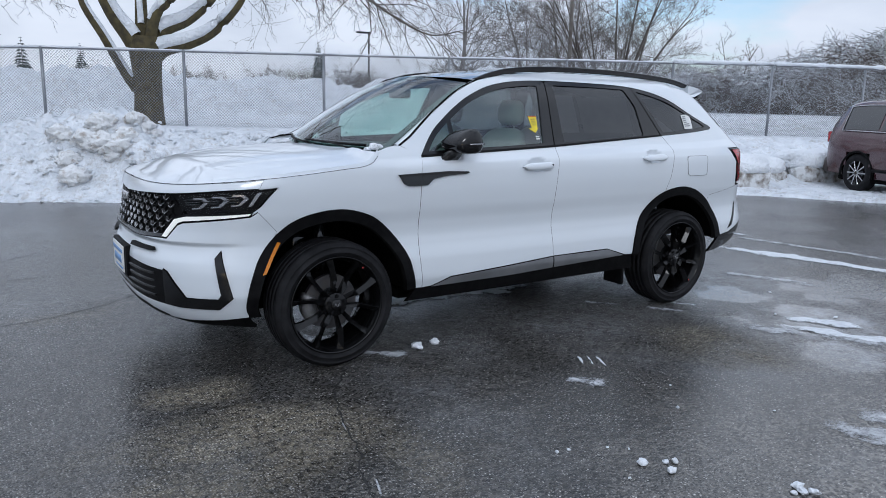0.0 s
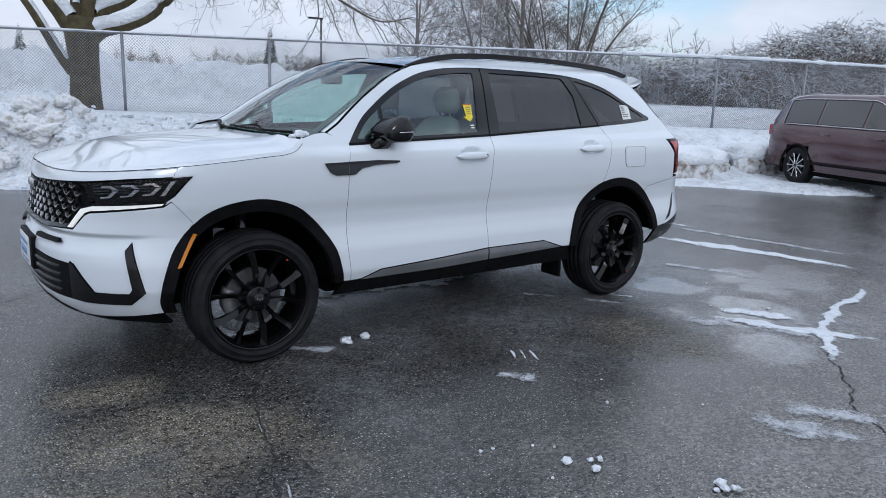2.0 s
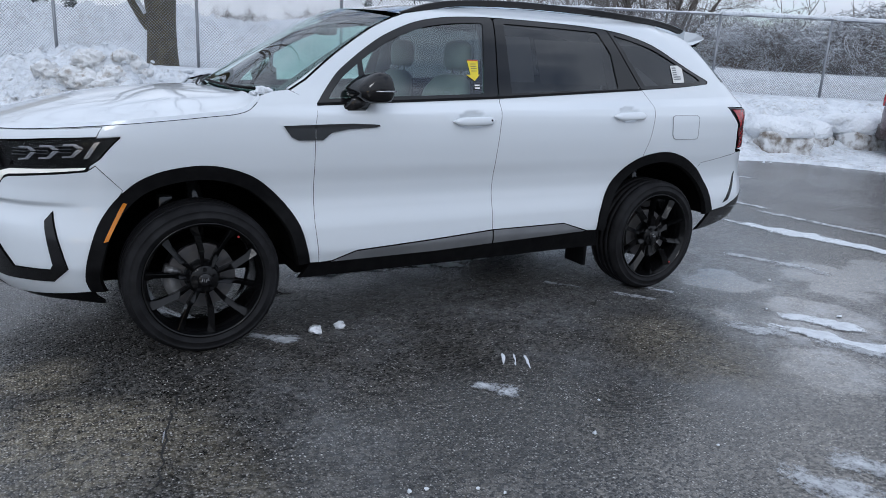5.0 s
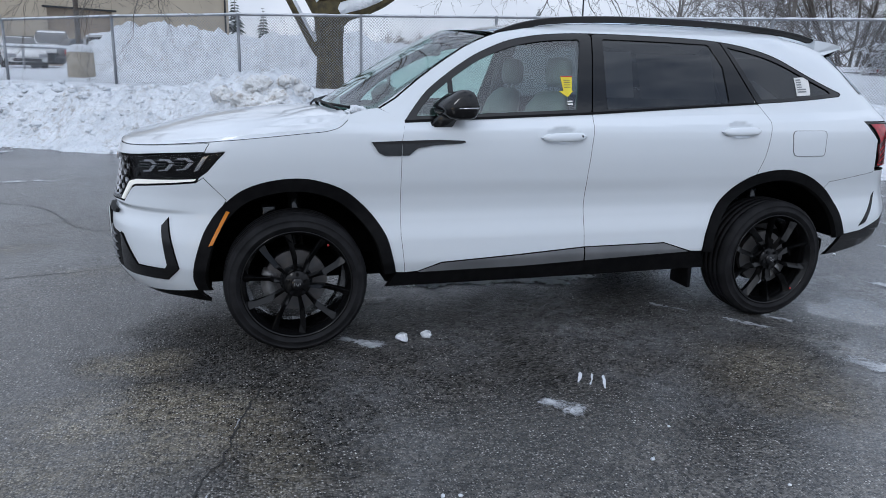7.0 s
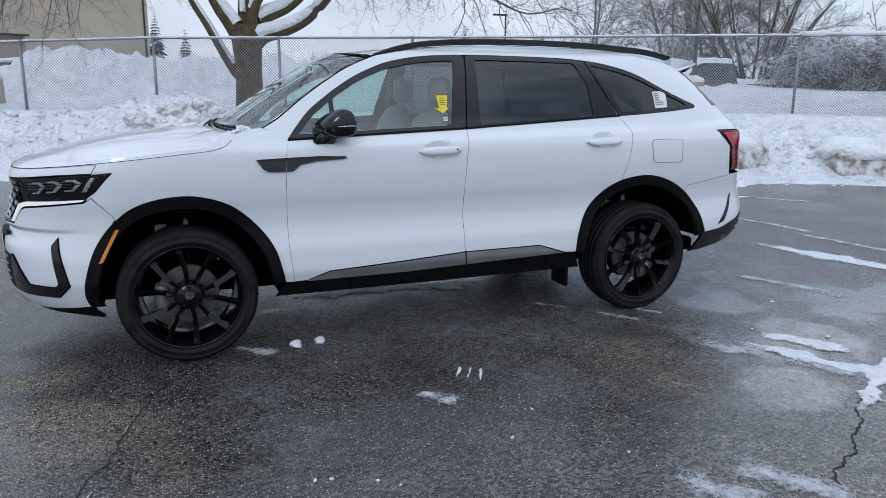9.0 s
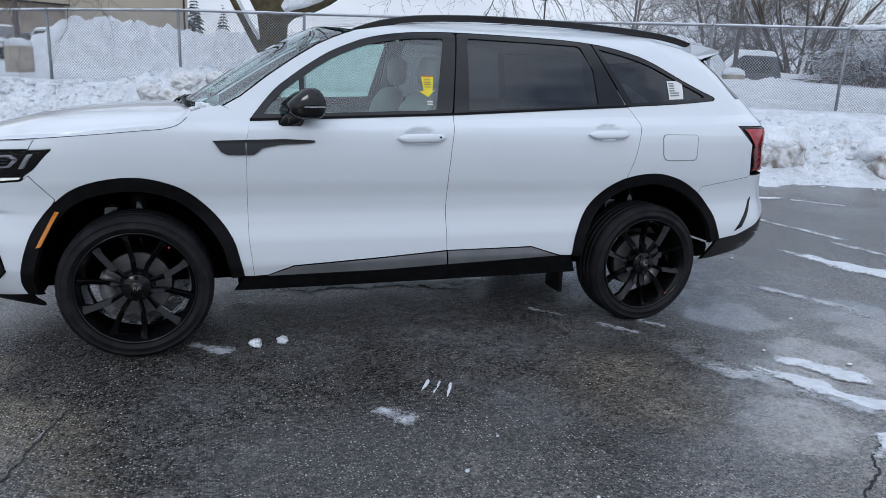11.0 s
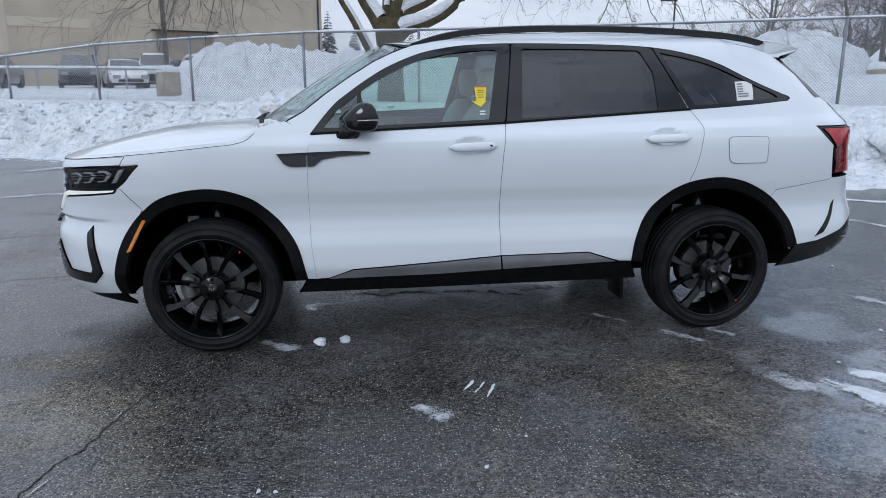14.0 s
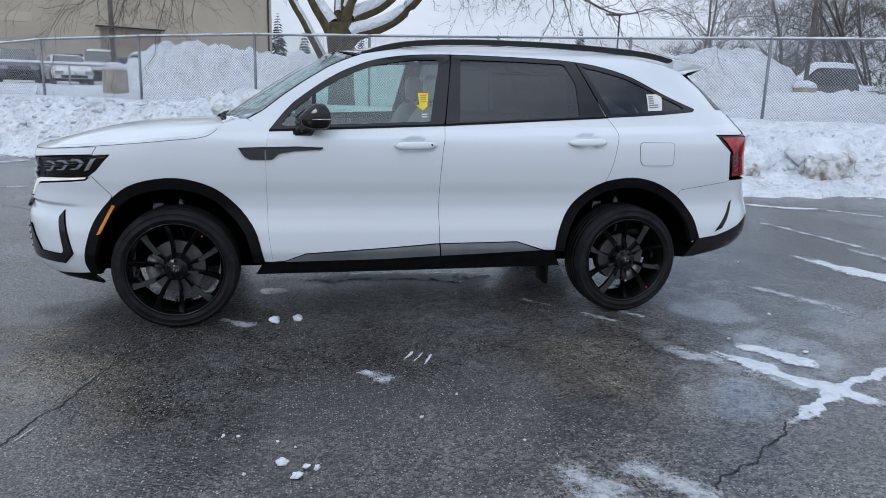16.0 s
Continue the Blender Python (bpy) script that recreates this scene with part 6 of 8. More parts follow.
M_FILM = ice_material("packed_ice_film", (0.56, 0.58, 0.61), (0.32, 0.33, 0.35), 0.44, 44.0)
M_ICE = ice_material("packed_ice_streak", (0.74, 0.77, 0.81), (0.56, 0.585, 0.62), 0.90, 34.0)
M_CRACK = material("open_crack", (0.006, 0.006, 0.006), 0.8, second=(0.014, 0.014, 0.014), scale=30)
ICE = "streak of packed white ice on wet asphalt"
for k, (line, w, h, mat) in enumerate((
        ([(1.82, -1.58), (1.93, -1.80), (2.08, -2.06)], 0.10, 0.012, M_ICE), ([(1.57, -1.65), (1.73, -1.98), (1.89, -2.28), (2.12, -2.58)], 0.10, 0.010, M_ICE),
        ([(0.20, -2.70), (0.34, -2.95), (0.52, -3.28)], 0.13, 0.007, M_FILM), ([(0.50, -2.74), (0.62, -2.93), (0.78, -3.20)], 0.14, 0.007, M_FILM),
        ([(-0.42, -1.68), (-0.35, -1.79), (-0.26, -1.91)], 0.085, 0.006, M_FILM),
        ([(0.80, -0.53), (0.9, -0.66), (1.02, -0.79)], 0.05, 0.005, M_FILM), ([(1.08, -0.86), (1.2, -1.02), (1.31, -1.18)], 0.06, 0.006, M_FILM), ([(1.38, -0.87), (1.44, -0.98), (1.51, -1.11)], 0.06, 0.006, M_FILM),
        ([(-0.75, 0.10), (-0.2, 0.13), (0.3, 0.11), (0.86, 0.07)], 0.13, 0.008, M_ICE), ([(0.19, 0.17), (0.35, 0.04), (0.51, -0.10)], 0.09, 0.008, M_ICE),
        ([(-1.22, -0.75), (-1.08, -0.86), (-0.93, -0.97)], 0.075, 0.008, M_FILM),
        ([(4.54, 0.95), (4.68, 0.0), (4.90, -1.5)], 0.10, 0.005, M_FILM), ([(3.76, 0.62), (3.98, -0.2), (4.10, -0.7), (4.25, -1.6)], 0.15, 0.008, M_ICE),
        ([(6.02, 3.1), (6.3, 2.7), (6.7, 2.2)], 0.10, 0.005, M_FILM), ([(4.55, 2.4), (4.7, 1.5), (4.84, 0.4)], 0.09, 0.005, M_FILM),
        ([(5.2, 3.5), (5.7, 3.1), (6.2, 3.0)], 0.12, 0.01, M_ICE), ([(-5.9, 7.4), (-5.4, 8.2), (-5.1, 8.7)], 0.25, 0.006, M_FILM), ([(-5.2, 4.8), (-4.4, 5.1), (-3.6, 5.2)], 0.12, 0.004, M_FILM),
        ([(1.30, -1.55), (1.45, -1.75), (1.66, -1.86)], 0.13, 0.004, M_FILM), ([(1.55, -1.95), (1.68, -2.1), (1.80, -2.36)], 0.10, 0.004, M_FILM), ([(2.6, -0.3), (2.9, -0.8), (3.0, -1.3)], 0.12, 0.003, M_FILM))):
    strip("ice_streak", line, w * 1.7, h * 0.6, mat, ICE, "ice", seed=k + 3, group="ice streaks on the asphalt", edge=0.5)
for k, (a, b) in enumerate((((-0.10, -1.47), (-0.18, -1.60)), ((-0.05, -1.49), (-0.13, -1.64)), ((-0.005, -1.52), (-0.08, -1.69)))):
    strip("ice_scratch", [a, ((a[0] + b[0]) / 2 + 0.006, (a[1] + b[1]) / 2), b], 0.013, 0.002, M_ICE, "short scratch of white ice on wet asphalt", "ice", seed=k + 40, group="ice scratches", edge=1.0)
strip("frozen_crack", [(3.6, -1.80), (3.2, -1.96), (2.75, -2.02), (2.36, -2.135), (2.13, -2.19), (1.914, -2.296), (1.661, -2.457), (1.48, -2.56), (1.40, -2.63)], 0.085, 0.008, M_ICE, "asphalt crack filled with white ice", "crack", seed=71, edge=0.9)


def crack(line, width, seed):
    pts = smooth_line(line, 10)
    bm, rows = bmesh.new(), []
    for i, p in enumerate(pts):
        a, b = pts[max(i - 1, 0)], pts[min(i + 1, len(pts) - 1)]
        d = Vector((b[0] - a[0], b[1] - a[1], 0)).normalized()
        side = Vector((-d.y, d.x, 0))
        c = Vector((p[0], p[1], 0.0025)) + side * 0.020 * fbm(p[0] * 16, p[1] * 16, seed, 4)
        w = width * (0.55 + 0.6 * abs(fbm(p[0] * 22, p[1] * 22, seed + 3, 3)))
        rows.append([bm.verts.new(c - side * w), bm.verts.new(c + side * w)])
    for a, b in zip(rows, rows[1:]):
        bm.faces.new((a[0], b[0], b[1], a[1]))
    return tagged(link_mesh("asphalt_crack", bm, M_CRACK), "jagged dark crack in worn asphalt", "crack", "cracks in the asphalt")


crack([(-1.36, -0.90), (-1.46, -1.09), (-1.57, -1.24), (-1.66, -1.49), (-1.71, -1.66), (-1.745, -1.86), (-1.83, -2.07), (-1.89, -2.29), (-2.02, -2.75), (-2.1, -3.3)], 0.0055, 5)
crack([(1.62, -2.50), (1.469, -2.549), (1.326, -2.682), (1.162, -2.784), (1.10, -2.85), (0.91, -2.93), (0.775, -3.04), (0.62, -3.25)], 0.006, 9)
crack([(-3.9, 0.3), (-3.2, 0.75), (-2.6, 0.9), (-2.0, 1.3)], 0.005, 14)
crack([(-4.6, 3.9), (-3.6, 3.4), (-3.0, 2.3), (-2.4, 2.2)], 0.006, 17)
crack([(-5.5, 1.2), (-4.3, 2.2), (-3.4, 2.5), (-2.6, 3.3)], 0.006, 21)
# a snow rim lies in stretches of the long crack
for k, (a, b) in enumerate((((-1.80, -2.12), (-1.86, -2.30)), ((-1.70, -1.60), (-1.73, -1.72)))):
    strip("ice_in_crack", [a, ((a[0] + b[0]) / 2, (a[1] + b[1]) / 2), b], 0.010, 0.003, M_FILM, "sliver of ice in an asphalt crack", "ice", seed=60 + k, edge=0.9)


def lump(bm, at, size, rnd):
    made = bmesh.ops.create_icosphere(bm, subdivisions=3, radius=1.0)["verts"]
    o = rnd.uniform(0, 50)
    s = Vector((size * rnd.uniform(0.8, 1.4), size * rnd.uniform(0.7, 1.1), size * rnd.uniform(0.5, 0.8)))
    turn = Matrix.Rotation(rnd.uniform(0, 6.3), 3, "Z")
    for v in made:
        k = 0.95 + 0.45 * noise.noise(v.co * 1.5 + Vector((o, 0, 0))) + 0.30 * (0.35 - abs(noise.noise(v.co * 3 + Vector((o, 0, 0)))))
        c = turn @ Vector([a * b * k for a, b in zip(v.co, s)])
        v.co = c + Vector(at) + Vector((0, 0, s.z * 0.55))
    for v in made:
        v.co.z = max(v.co.z, at[2])


rnd = random.Random(11)
for x, y, s in ((-0.80, -2.60, 0.030), (-0.71, -2.645, 0.022), (-0.67, -2.66, 0.022), (-0.745, -2.705, 0.024), (-0.98, -2.35, 0.012), (-0.94, -2.66, 0.012), (-0.42, -3.05, 0.030), (-0.44, -3.085, 0.022), (-0.475, -3.07, 0.02), (-0.405, -3.11, 0.022),
                (-0.855, -0.87, 0.045), (-0.72, -0.855, 0.036), (-0.82, -2.42, 0.009), (-0.75, -2.48, 0.010), (-0.20, -2.29, 0.014), (0.01, -2.07, 0.010), (-1.04, -2.34, 0.012), (2.14, -1.79, 0.018), (1.82, -1.52, 0.014), (0.19, -2.56, 0.010), (2.4, -1.1, 0.012), (3.1, 0.3, 0.014)):
    bm = bmesh.new()
    lump(bm, (x, y, 0.001), s * (0.72 if y < -1.2 else 0.85), rnd)
    tagged(link_mesh("snow_lump", bm, M_SNOW, smooth=True), "small lump of white snow on wet asphalt", "snow lump", "snow lumps on the asphalt")

for x, y, z, size in ((-1.085, -0.735, 1.196, 0.030), (-1.055, -0.742, 1.204, 0.022), (-1.12, -0.72, 1.188, 0.022)):
    bm = bmesh.new()
    lump(bm, (x, y, z), size, rnd)
    tagged(link_mesh("snow_lump", bm, M_SNOW, smooth=True), "small lump of white snow lying on the car cowl", "snow lump", "snow lumps on the car")

# ---- clods on the ploughed bank ----
def clods(n, x0, x1, seed, small, big):
    rnd = random.Random(seed)
    verts, faces = [], []
    base = bmesh.new()
    bmesh.ops.create_icosphere(base, subdivisions=2, radius=1.0)
    bv, bf = [v.co.copy() for v in base.verts], [[v.index for v in f.verts] for f in base.faces]
    base.free()
    for _ in range(n):
        x = rnd.uniform(x0, x1)
        y = bank_edge(x) + (rnd.random() ** 1.3) * 3.2 - 0.1
        z = snow_height(x, y)
        if z < 0:
            z = 0.0
        s = small + (big - small) * rnd.random() ** 3.5
        if z < 0.25:
            s *= 0.5
        o, k0 = rnd.uniform(0, 90), len(verts)
        sc = (rnd.uniform(0.8, 1.4), rnd.uniform(0.7, 1.2), rnd.uniform(0.6, 0.9))
        for c in bv:
            k = s * (0.9 + 0.7 * noise.noise(c * 1.1 + Vector((o, 0, 0))) + 0.55 * (0.4 - abs(noise.noise(c * 2.3 + Vector((0, o, 0))))))
            verts.append((x + c.x * k * sc[0], y + c.y * k * sc[1], z + s * 0.02 + c.z * k * sc[2]))
        faces += [[i + k0 for i in f] for f in bf]
    me = bpy.data.meshes.new("snow_clods")
    me.from_pydata(verts, [], faces)
    me.polygons.foreach_set("use_smooth", [True] * len(faces))
    me.materials.append(M_BANK)
    return tagged(new("snow_clods", me), "broken white snow clods thrown up on the bank", "snow", kind="stuff")


clods(3200, -9, 5.0, 3, 0.010, 0.065)
clods(700, 4.5, 12, 4, 0.012, 0.075)
M_DIRTYSNOW = dull(material("dirty_snow", (0.74, 0.75, 0.76), 0.85, second=(0.42, 0.385, 0.35), scale=11, detail=9, bump=0.05, bump_scale=16, cut=(0.54, 0.72)), 0.2)
M_ROCK = material("frosted_rubble_stone", (0.19, 0.165, 0.14), 0.9, second=(0.66, 0.67, 0.68), scale=7.0, detail=9, bump=0.03, bump_scale=12, bump_detail=8, cut=(0.36, 0.60))
rnd = random.Random(23)
for k in range(18):
    t = (k + 0.5) / 18
    x, y = -1.95 + 1.4 * t + rnd.uniform(-0.08, 0.08), 7.95 + rnd.uniform(-0.42, 0.3) - 0.25 * t
    s = rnd.uniform(0.09, 0.16) + 0.09 * math.sin(math.pi * t) * rnd.random()
    bm = bmesh.new()
    made = bmesh.ops.create_icosphere(bm, subdivisions=4, radius=1.0)["verts"]
    for v in made:
        c = v.co.copy()
        q = 0.95 + 0.40 * noise.noise(c * 1.2 + Vector((k * 9, 0, 0))) + 0.30 * crag(c.x * 2.2 + k, c.y * 2.2, c.z * 2.2) + 0.10 * noise.noise(c * 11)
        v.co = Vector((x + c.x * s * q * 1.3, y + c.y * s * q, snow_height(x, y) + 0.01 + c.z * s * q * 0.9))
    tagged(link_mesh("dirty_clod", bm, M_DIRTYSNOW, smooth=True), "large clod of grit-stained snow on the bank", "snow clod", "dirty clods")

# ---- boulders set along the bank, capped with snow ----
for k, (x, y, lx, ly, h, turn) in enumerate(((9.45, 4.15, 0.62, 0.38, 0.50, -18), (10.75, 4.5, 0.45, 0.40, 0.40, 10), (12.1, 4.25, 0.75, 0.5, 0.62, -12), (7.75, 5.05, 0.45, 0.35, 0.36, -20), (6.5, 5.6, 0.5, 0.4, 0.36, -24))):
    block = thing("boulder", (x, y, 0.2 if k == 3 else 0.0), "rough frosted stone block half buried in snow", "boulder", "boulders along the bank", turn)
    bm = bmesh.new()
    made = bmesh.ops.create_icosphere(bm, subdivisions=4, radius=1.0)["verts"]
    for v in made:
        c = v.co.copy()
        box_c = Vector([math.copysign(abs(a) ** 0.6, a) for a in c])
        q = 1 + 0.20 * noise.noise(c * 1.4 + Vector((k * 5, 2, 0))) + 0.08 * noise.noise(c * 4)
        q += 0.12 * crag(c.x * 1.8 + k, c.y * 1.8, c.z * 1.8)
        v.co = Vector((box_c.x * lx * 0.86 * q, box_c.y * ly * 0.9 * q, 0.14 + box_c.z * h * 0.68 * q))
    part("stone", bm, M_ROCK, block)
    bm = bmesh.new()
    made = bmesh.ops.create_icosphere(bm, subdivisions=3, radius=1.0)["verts"]
    for v in made:
        c = v.co.copy()
        q = 1 + 0.30 * noise.noise(c * 1.6 + Vector((k, 7, 0))) + 0.10 * noise.noise(c * 5)
        v.co = Vector((c.x * lx * 1.12 * q, c.y * ly * 1.15 * q + 0.10, 0.14 + h * 0.62 + c.z * 0.26 * q))
    part("snow_cap", bm, M_SNOW, block, "thick cap of snow")

# ---- chain-link fence ----
fence = thing("chain_link_fence", (POSTS[4][0], POSTS[4][1], 0.9), "galvanised chain-link fence with snow on its top rail", "fence")
inv = fence.matrix_basis.inverted()
for x, y, z in POSTS:
    bm = bmesh.new()
    low = snow_height(x, y) - 0.25
    tube(bm, [inv @ Vector((x, y, low)), inv @ Vector((x, y, z - 0.01))], 0.034, 10)
    bmesh.ops.create_uvsphere(bm, u_segments=10, v_segments=6, radius=0.042, matrix=Matrix.Translation(inv @ Vector((x, y, z))))
    part("post", bm, M_GALV, fence)
for k, (a, b) in enumerate(zip(POSTS, POSTS[1:])):
    A, B = Vector(a), Vector(b)
    bm = bmesh.new()
    tube(bm, [inv @ A, inv @ B], 0.024, 8)
    part("top_rail", bm, M_GALV, fence)
    bm = bmesh.new()
    heavy = 2.2 if k >= 9 else 1.0
    pts = [A.lerp(B, t) + Vector((0, 0, 0.022 + 0.006 * fbm(k * 3 + t * 9, 0, 0, 3) + 0.02 * (heavy - 1))) for t in np.linspace(0, 1, 25)]
    tube(bm, [inv @ p for p in pts], [max(0.006, (0.022 + 0.014 * fbm(k * 5 + t * 14, 2, 0, 3)) * heavy) for t in np.linspace(0, 1, 25)], 7)
    part("rail_snow", bm, M_SNOW, fence, "snow lying on the rail")
    bm = bmesh.new()
    d = B - A
    flat = Vector((d.x, d.y, 0))
    width, along = flat.length, flat.normalized()
    out = Vector((along.y, -along.x, 0))
    low = min(snow_height(a[0], a[1]), snow_height(b[0], b[1])) - 0.12
    tall = (a[2] + b[2]) / 2 - low
    pitch_w, wire = 0.068, 0.0040
    n = int((width + tall) / pitch_w)
    for lean in (1, -1):
        for i in range(-1, n + 1):
            s0 = i * pitch_w if lean > 0 else i * pitch_w
            p0, p1 = (s0 - tall, 0.0), (s0, tall)
            if lean < 0:
                p0, p1 = (s0, 0.0), (s0 - tall, tall)
            (xa, za), (xb, zb) = p0, p1
            pts = []
            lo_t, hi_t = 0.0, 1.0
            dx = xb - xa
            t0, t1 = sorted(((0 - xa) / dx, (width - xa) / dx))
            lo_t, hi_t = max(0.0, t0), min(1.0, t1)
            if hi_t - lo_t < 0.01:
                continue
            ends = []
            for t in (lo_t, hi_t):
                xx, zz = xa + dx * t, za + (zb - za) * t
                ends.append(A + along * xx + Vector((0, 0, low - A.z + zz + (d.z * xx / width if zz > 0.5 else 0))) + out * (0.004 * lean))
            e0, e1 = (inv @ e for e in ends)
            up = (e1 - e0).normalized().cross(out).normalized() * wire
            o = out * wire
            v = [bm.verts.new(q) for q in (e0 + up, e0 - up * 0.5 + o, e0 - up * 0.5 - o, e1 + up, e1 - up * 0.5 + o, e1 - up * 0.5 - o)]
            for j in range(3):
                bm.faces.new((v[j], v[(j + 1) % 3], v[3 + (j + 1) % 3], v[3 + j]))
    part("mesh_bay", bm, M_GALV, fence, "woven wire mesh", smooth=False)


# ---- trees ----
def fast_tube(V, F, pts, radii, sides):
    base, n = len(V), len(pts)
    for i in range(n):
        a, b = pts[max(i - 1, 0)], pts[min(i + 1, n - 1)]
        d = (b - a).normalized()
        s = d.orthogonal().normalized()
        o = d.cross(s)
        for k in range(sides):
            ang = 2 * math.pi * k / sides
            V.append(pts[i] + (s * math.cos(ang) + o * math.sin(ang)) * radii[i])
    for i in range(n - 1):
        for k in range(sides):
            F.append((base + i * sides + k, base + i * sides + (k + 1) % sides, base + (i + 1) * sides + (k + 1) % sides, base + (i + 1) * sides + k))


def wander(rnd, start, way, length, steps, bend, droop=0.0):
    pts, d, p = [start], way.normalized(), start
    for _ in range(steps):
        d = (d + Vector((rnd.gauss(0, bend), rnd.gauss(0, bend), rnd.gauss(0, bend) - droop))).normalized()
        p = p + d * (length / steps)
        pts.append(p)
    return pts


def sprout(rnd, V, F, S, pts, r0, r1, level, deepest, many, droop, snow=0.0, sides=(8, 6, 4, 3, 3), least=0.004, ratio=0.55):
    """A limb and all that grows from it. S takes (points, radii) of limbs that carry snow."""
    n = len(pts)
    radii = [r0 + (r1 - r0) * i / (n - 1) for i in range(n)]
    fast_tube(V, F, pts, radii, sides[min(level, len(sides) - 1)])
    if S is not None and r0 > snow:
        S.append((pts, radii))
    if level >= deepest:
        return
    length = sum((b - a).length for a, b in zip(pts, pts[1:]))
    for k in range(many[level]):
        t = rnd.uniform(0.22, 1.0) if k else 1.0
        i = min(int(t * (n - 1)), n - 2)
        p = pts[i].lerp(pts[i + 1], t * (n - 1) - i)
        d = (pts[i + 1] - pts[i]).normalized()
        side = d.orthogonal().normalized()
        side = Matrix.Rotation(rnd.uniform(0, 6.283), 3, d) @ side
        way = (d * rnd.uniform(0.5, 1.0) + side * rnd.uniform(0.5, 1.0) + Vector((0, 0, 0.12 if level == 0 else -droop))).normalized()
        ll = length * rnd.uniform(0.22, 0.5)
        rr = max(least, (r0 + (r1 - r0) * t) * ratio)
        sprout(rnd, V, F, S, wander(rnd, p, way, ll, 5 if level < 2 else 4, 0.24, droop * 0.3), rr, max(least * 0.6, rr * 0.35), level + 1, deepest, many, droop, snow, sides, least, ratio)


def raw(name, V, F, mats, parent=None, index=None, label=""):
    me = bpy.data.meshes.new(name)
    me.from_pydata(V, [], F)
    me.polygons.foreach_set("use_smooth", [True] * len(F))
    for m in mats:
        me.materials.append(m)
    if index:
        me.polygons.foreach_set("material_index", index)
    ob = new(name, me)
    ob.parent = parent
    if label:
        ob["label"] = label
    return ob


M_BARK = material("mossy_bark", (0.098, 0.080, 0.034), 0.9, second=(0.050, 0.040, 0.022), scale=7, detail=8, bump=0.02, bump_scale=26)
M_TWIG = material("bare_twigs", (0.075, 0.060, 0.050), 0.85, second=(0.17, 0.155, 0.14), scale=3)
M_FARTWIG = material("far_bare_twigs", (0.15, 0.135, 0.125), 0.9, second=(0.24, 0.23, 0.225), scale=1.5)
M_NEEDLE = material("snow_dusted_needles", (0.030, 0.042, 0.034), 0.85, second=(0.55, 0.58, 0.60), scale=2.4, detail=6, cut=(0.52, 0.66))


def snow_on(limbs, V, F):
    for pts, radii in limbs:
        lifted, rr = [], []
        for i, (p, r) in enumerate(zip(pts, radii)):
            d = (pts[min(i + 1, len(pts) - 1)] - pts[max(i - 1, 0)]).normalized()
            flat = 1 - abs(d.z)
            up = (Vector((0, 0, 1)) - d * d.z)
            up = up.normalized() if up.length > 1e-3 else Vector((0, 1, 0))
            lifted.append(p + up * r * 0.62 + Vector((-0.20, -0.42, 0)) * r)
            rr.append(r * (0.50 + 0.45 * min(1, flat * 2.2)))
        fast_tube(V, F, lifted, rr, 7)


tree = thing("pruned_tree", (0.60, 14.0, 0.9), "large bare tree with mossy trunk and snow along its limbs", "tree")
rnd = random.Random(5)
R = Vector((0.98, -0.18, 0.0))
A = Vector((0.18, 0.98, 0.0))


def tp(dx, z, dep=0.0):
    return R * dx + A * dep + Vector((0, 0, z - 0.9))


V, F, S = [], [], []
fast_tube(V, F, [tp(0, 0.6), tp(0, 0.95), tp(0.0, 1.15), tp(0.01, 1.6), tp(0.0, 2.1), tp(-0.02, 2.55), tp(-0.02, 2.95)], [0.37, 0.355, 0.34, 0.325, 0.325, 0.36, 0.30], 22)
for i, v in enumerate(V):
    v += Vector((v.x, v.y, 0)) * (0.10 * noise.noise(Vector((v.x * 3, v.y * 3, v.z * 0.8))))
limbs = [([(-0.25, 1.75, 0), (-0.47, 2.10, -0.1), (-0.88, 2.9, -0.2), (-1.24, 3.55, -0.3), (-1.42, 4.3, -0.3), (-1.9, 5.6, -0.5), (-2.8, 6.8, -0.6)], 0.13, 0.05),
         ([(-0.12, 2.6, 0), (-0.36, 3.0, 0.05), (-0.66, 3.45, 0.1), (-1.0, 4.2, 0.2), (-1.5, 5.4, 0.4), (-2.4, 6.7, 0.6), (-3.6, 7.6, 0.8)], 0.24, 0.06),
         ([(-0.05, 2.8, 0.1), (-0.06, 3.4, 0.2), (-0.03, 4.3, 0.3), (0.1, 5.6, 0.5), (0.0, 7.2, 0.6)], 0.17, 0.06),
         ([(0.08, 2.8, 0), (0.25, 3.45, -0.1), (0.58, 3.8, -0.2), (0.98, 4.25, -0.4), (1.6, 5.3, -0.7), (2.2, 6.8, -0.9)], 0.14, 0.05),
         ([(0.12, 2.8, 0.1), (0.42, 3.15, 0.2), (0.95, 3.42, 0.4), (1.46, 3.86, 0.5), (1.80, 4.3, 0.6), (2.8, 5.5, 0.9), (4.2, 6.6, 1.2)], 0.19, 0.06),
         ([(0.12, 2.45, 0), (0.42, 2.70, 0), (0.90, 2.84, -0.1), (1.46, 3.12, -0.2), (2.04, 3.72, -0.2), (2.40, 4.3, -0.2), (3.2, 5.3, -0.3), (4.8, 6.2, -0.4)], 0.20, 0.06)]
for line, r0, r1 in limbs:
    pts = [tp(a, b, c) for a, b, c in smooth_line([(p[0], p[1], p[2]) for p in line], 4)]
    radii = [r0 + (r1 - r0) * i / (len(pts) - 1) for i in range(len(pts))]
    fast_tube(V, F, pts, radii, 12)
    S.append((pts[3:], radii[3:]))
raw("trunk", V, F, [M_BARK], tree, label="mossy brown trunk and limbs")
VS, FS = [], []
snow_on(S, VS, FS)
raw("limb_snow", VS, FS, [M_SNOW], tree, label="snow lying on the limbs")
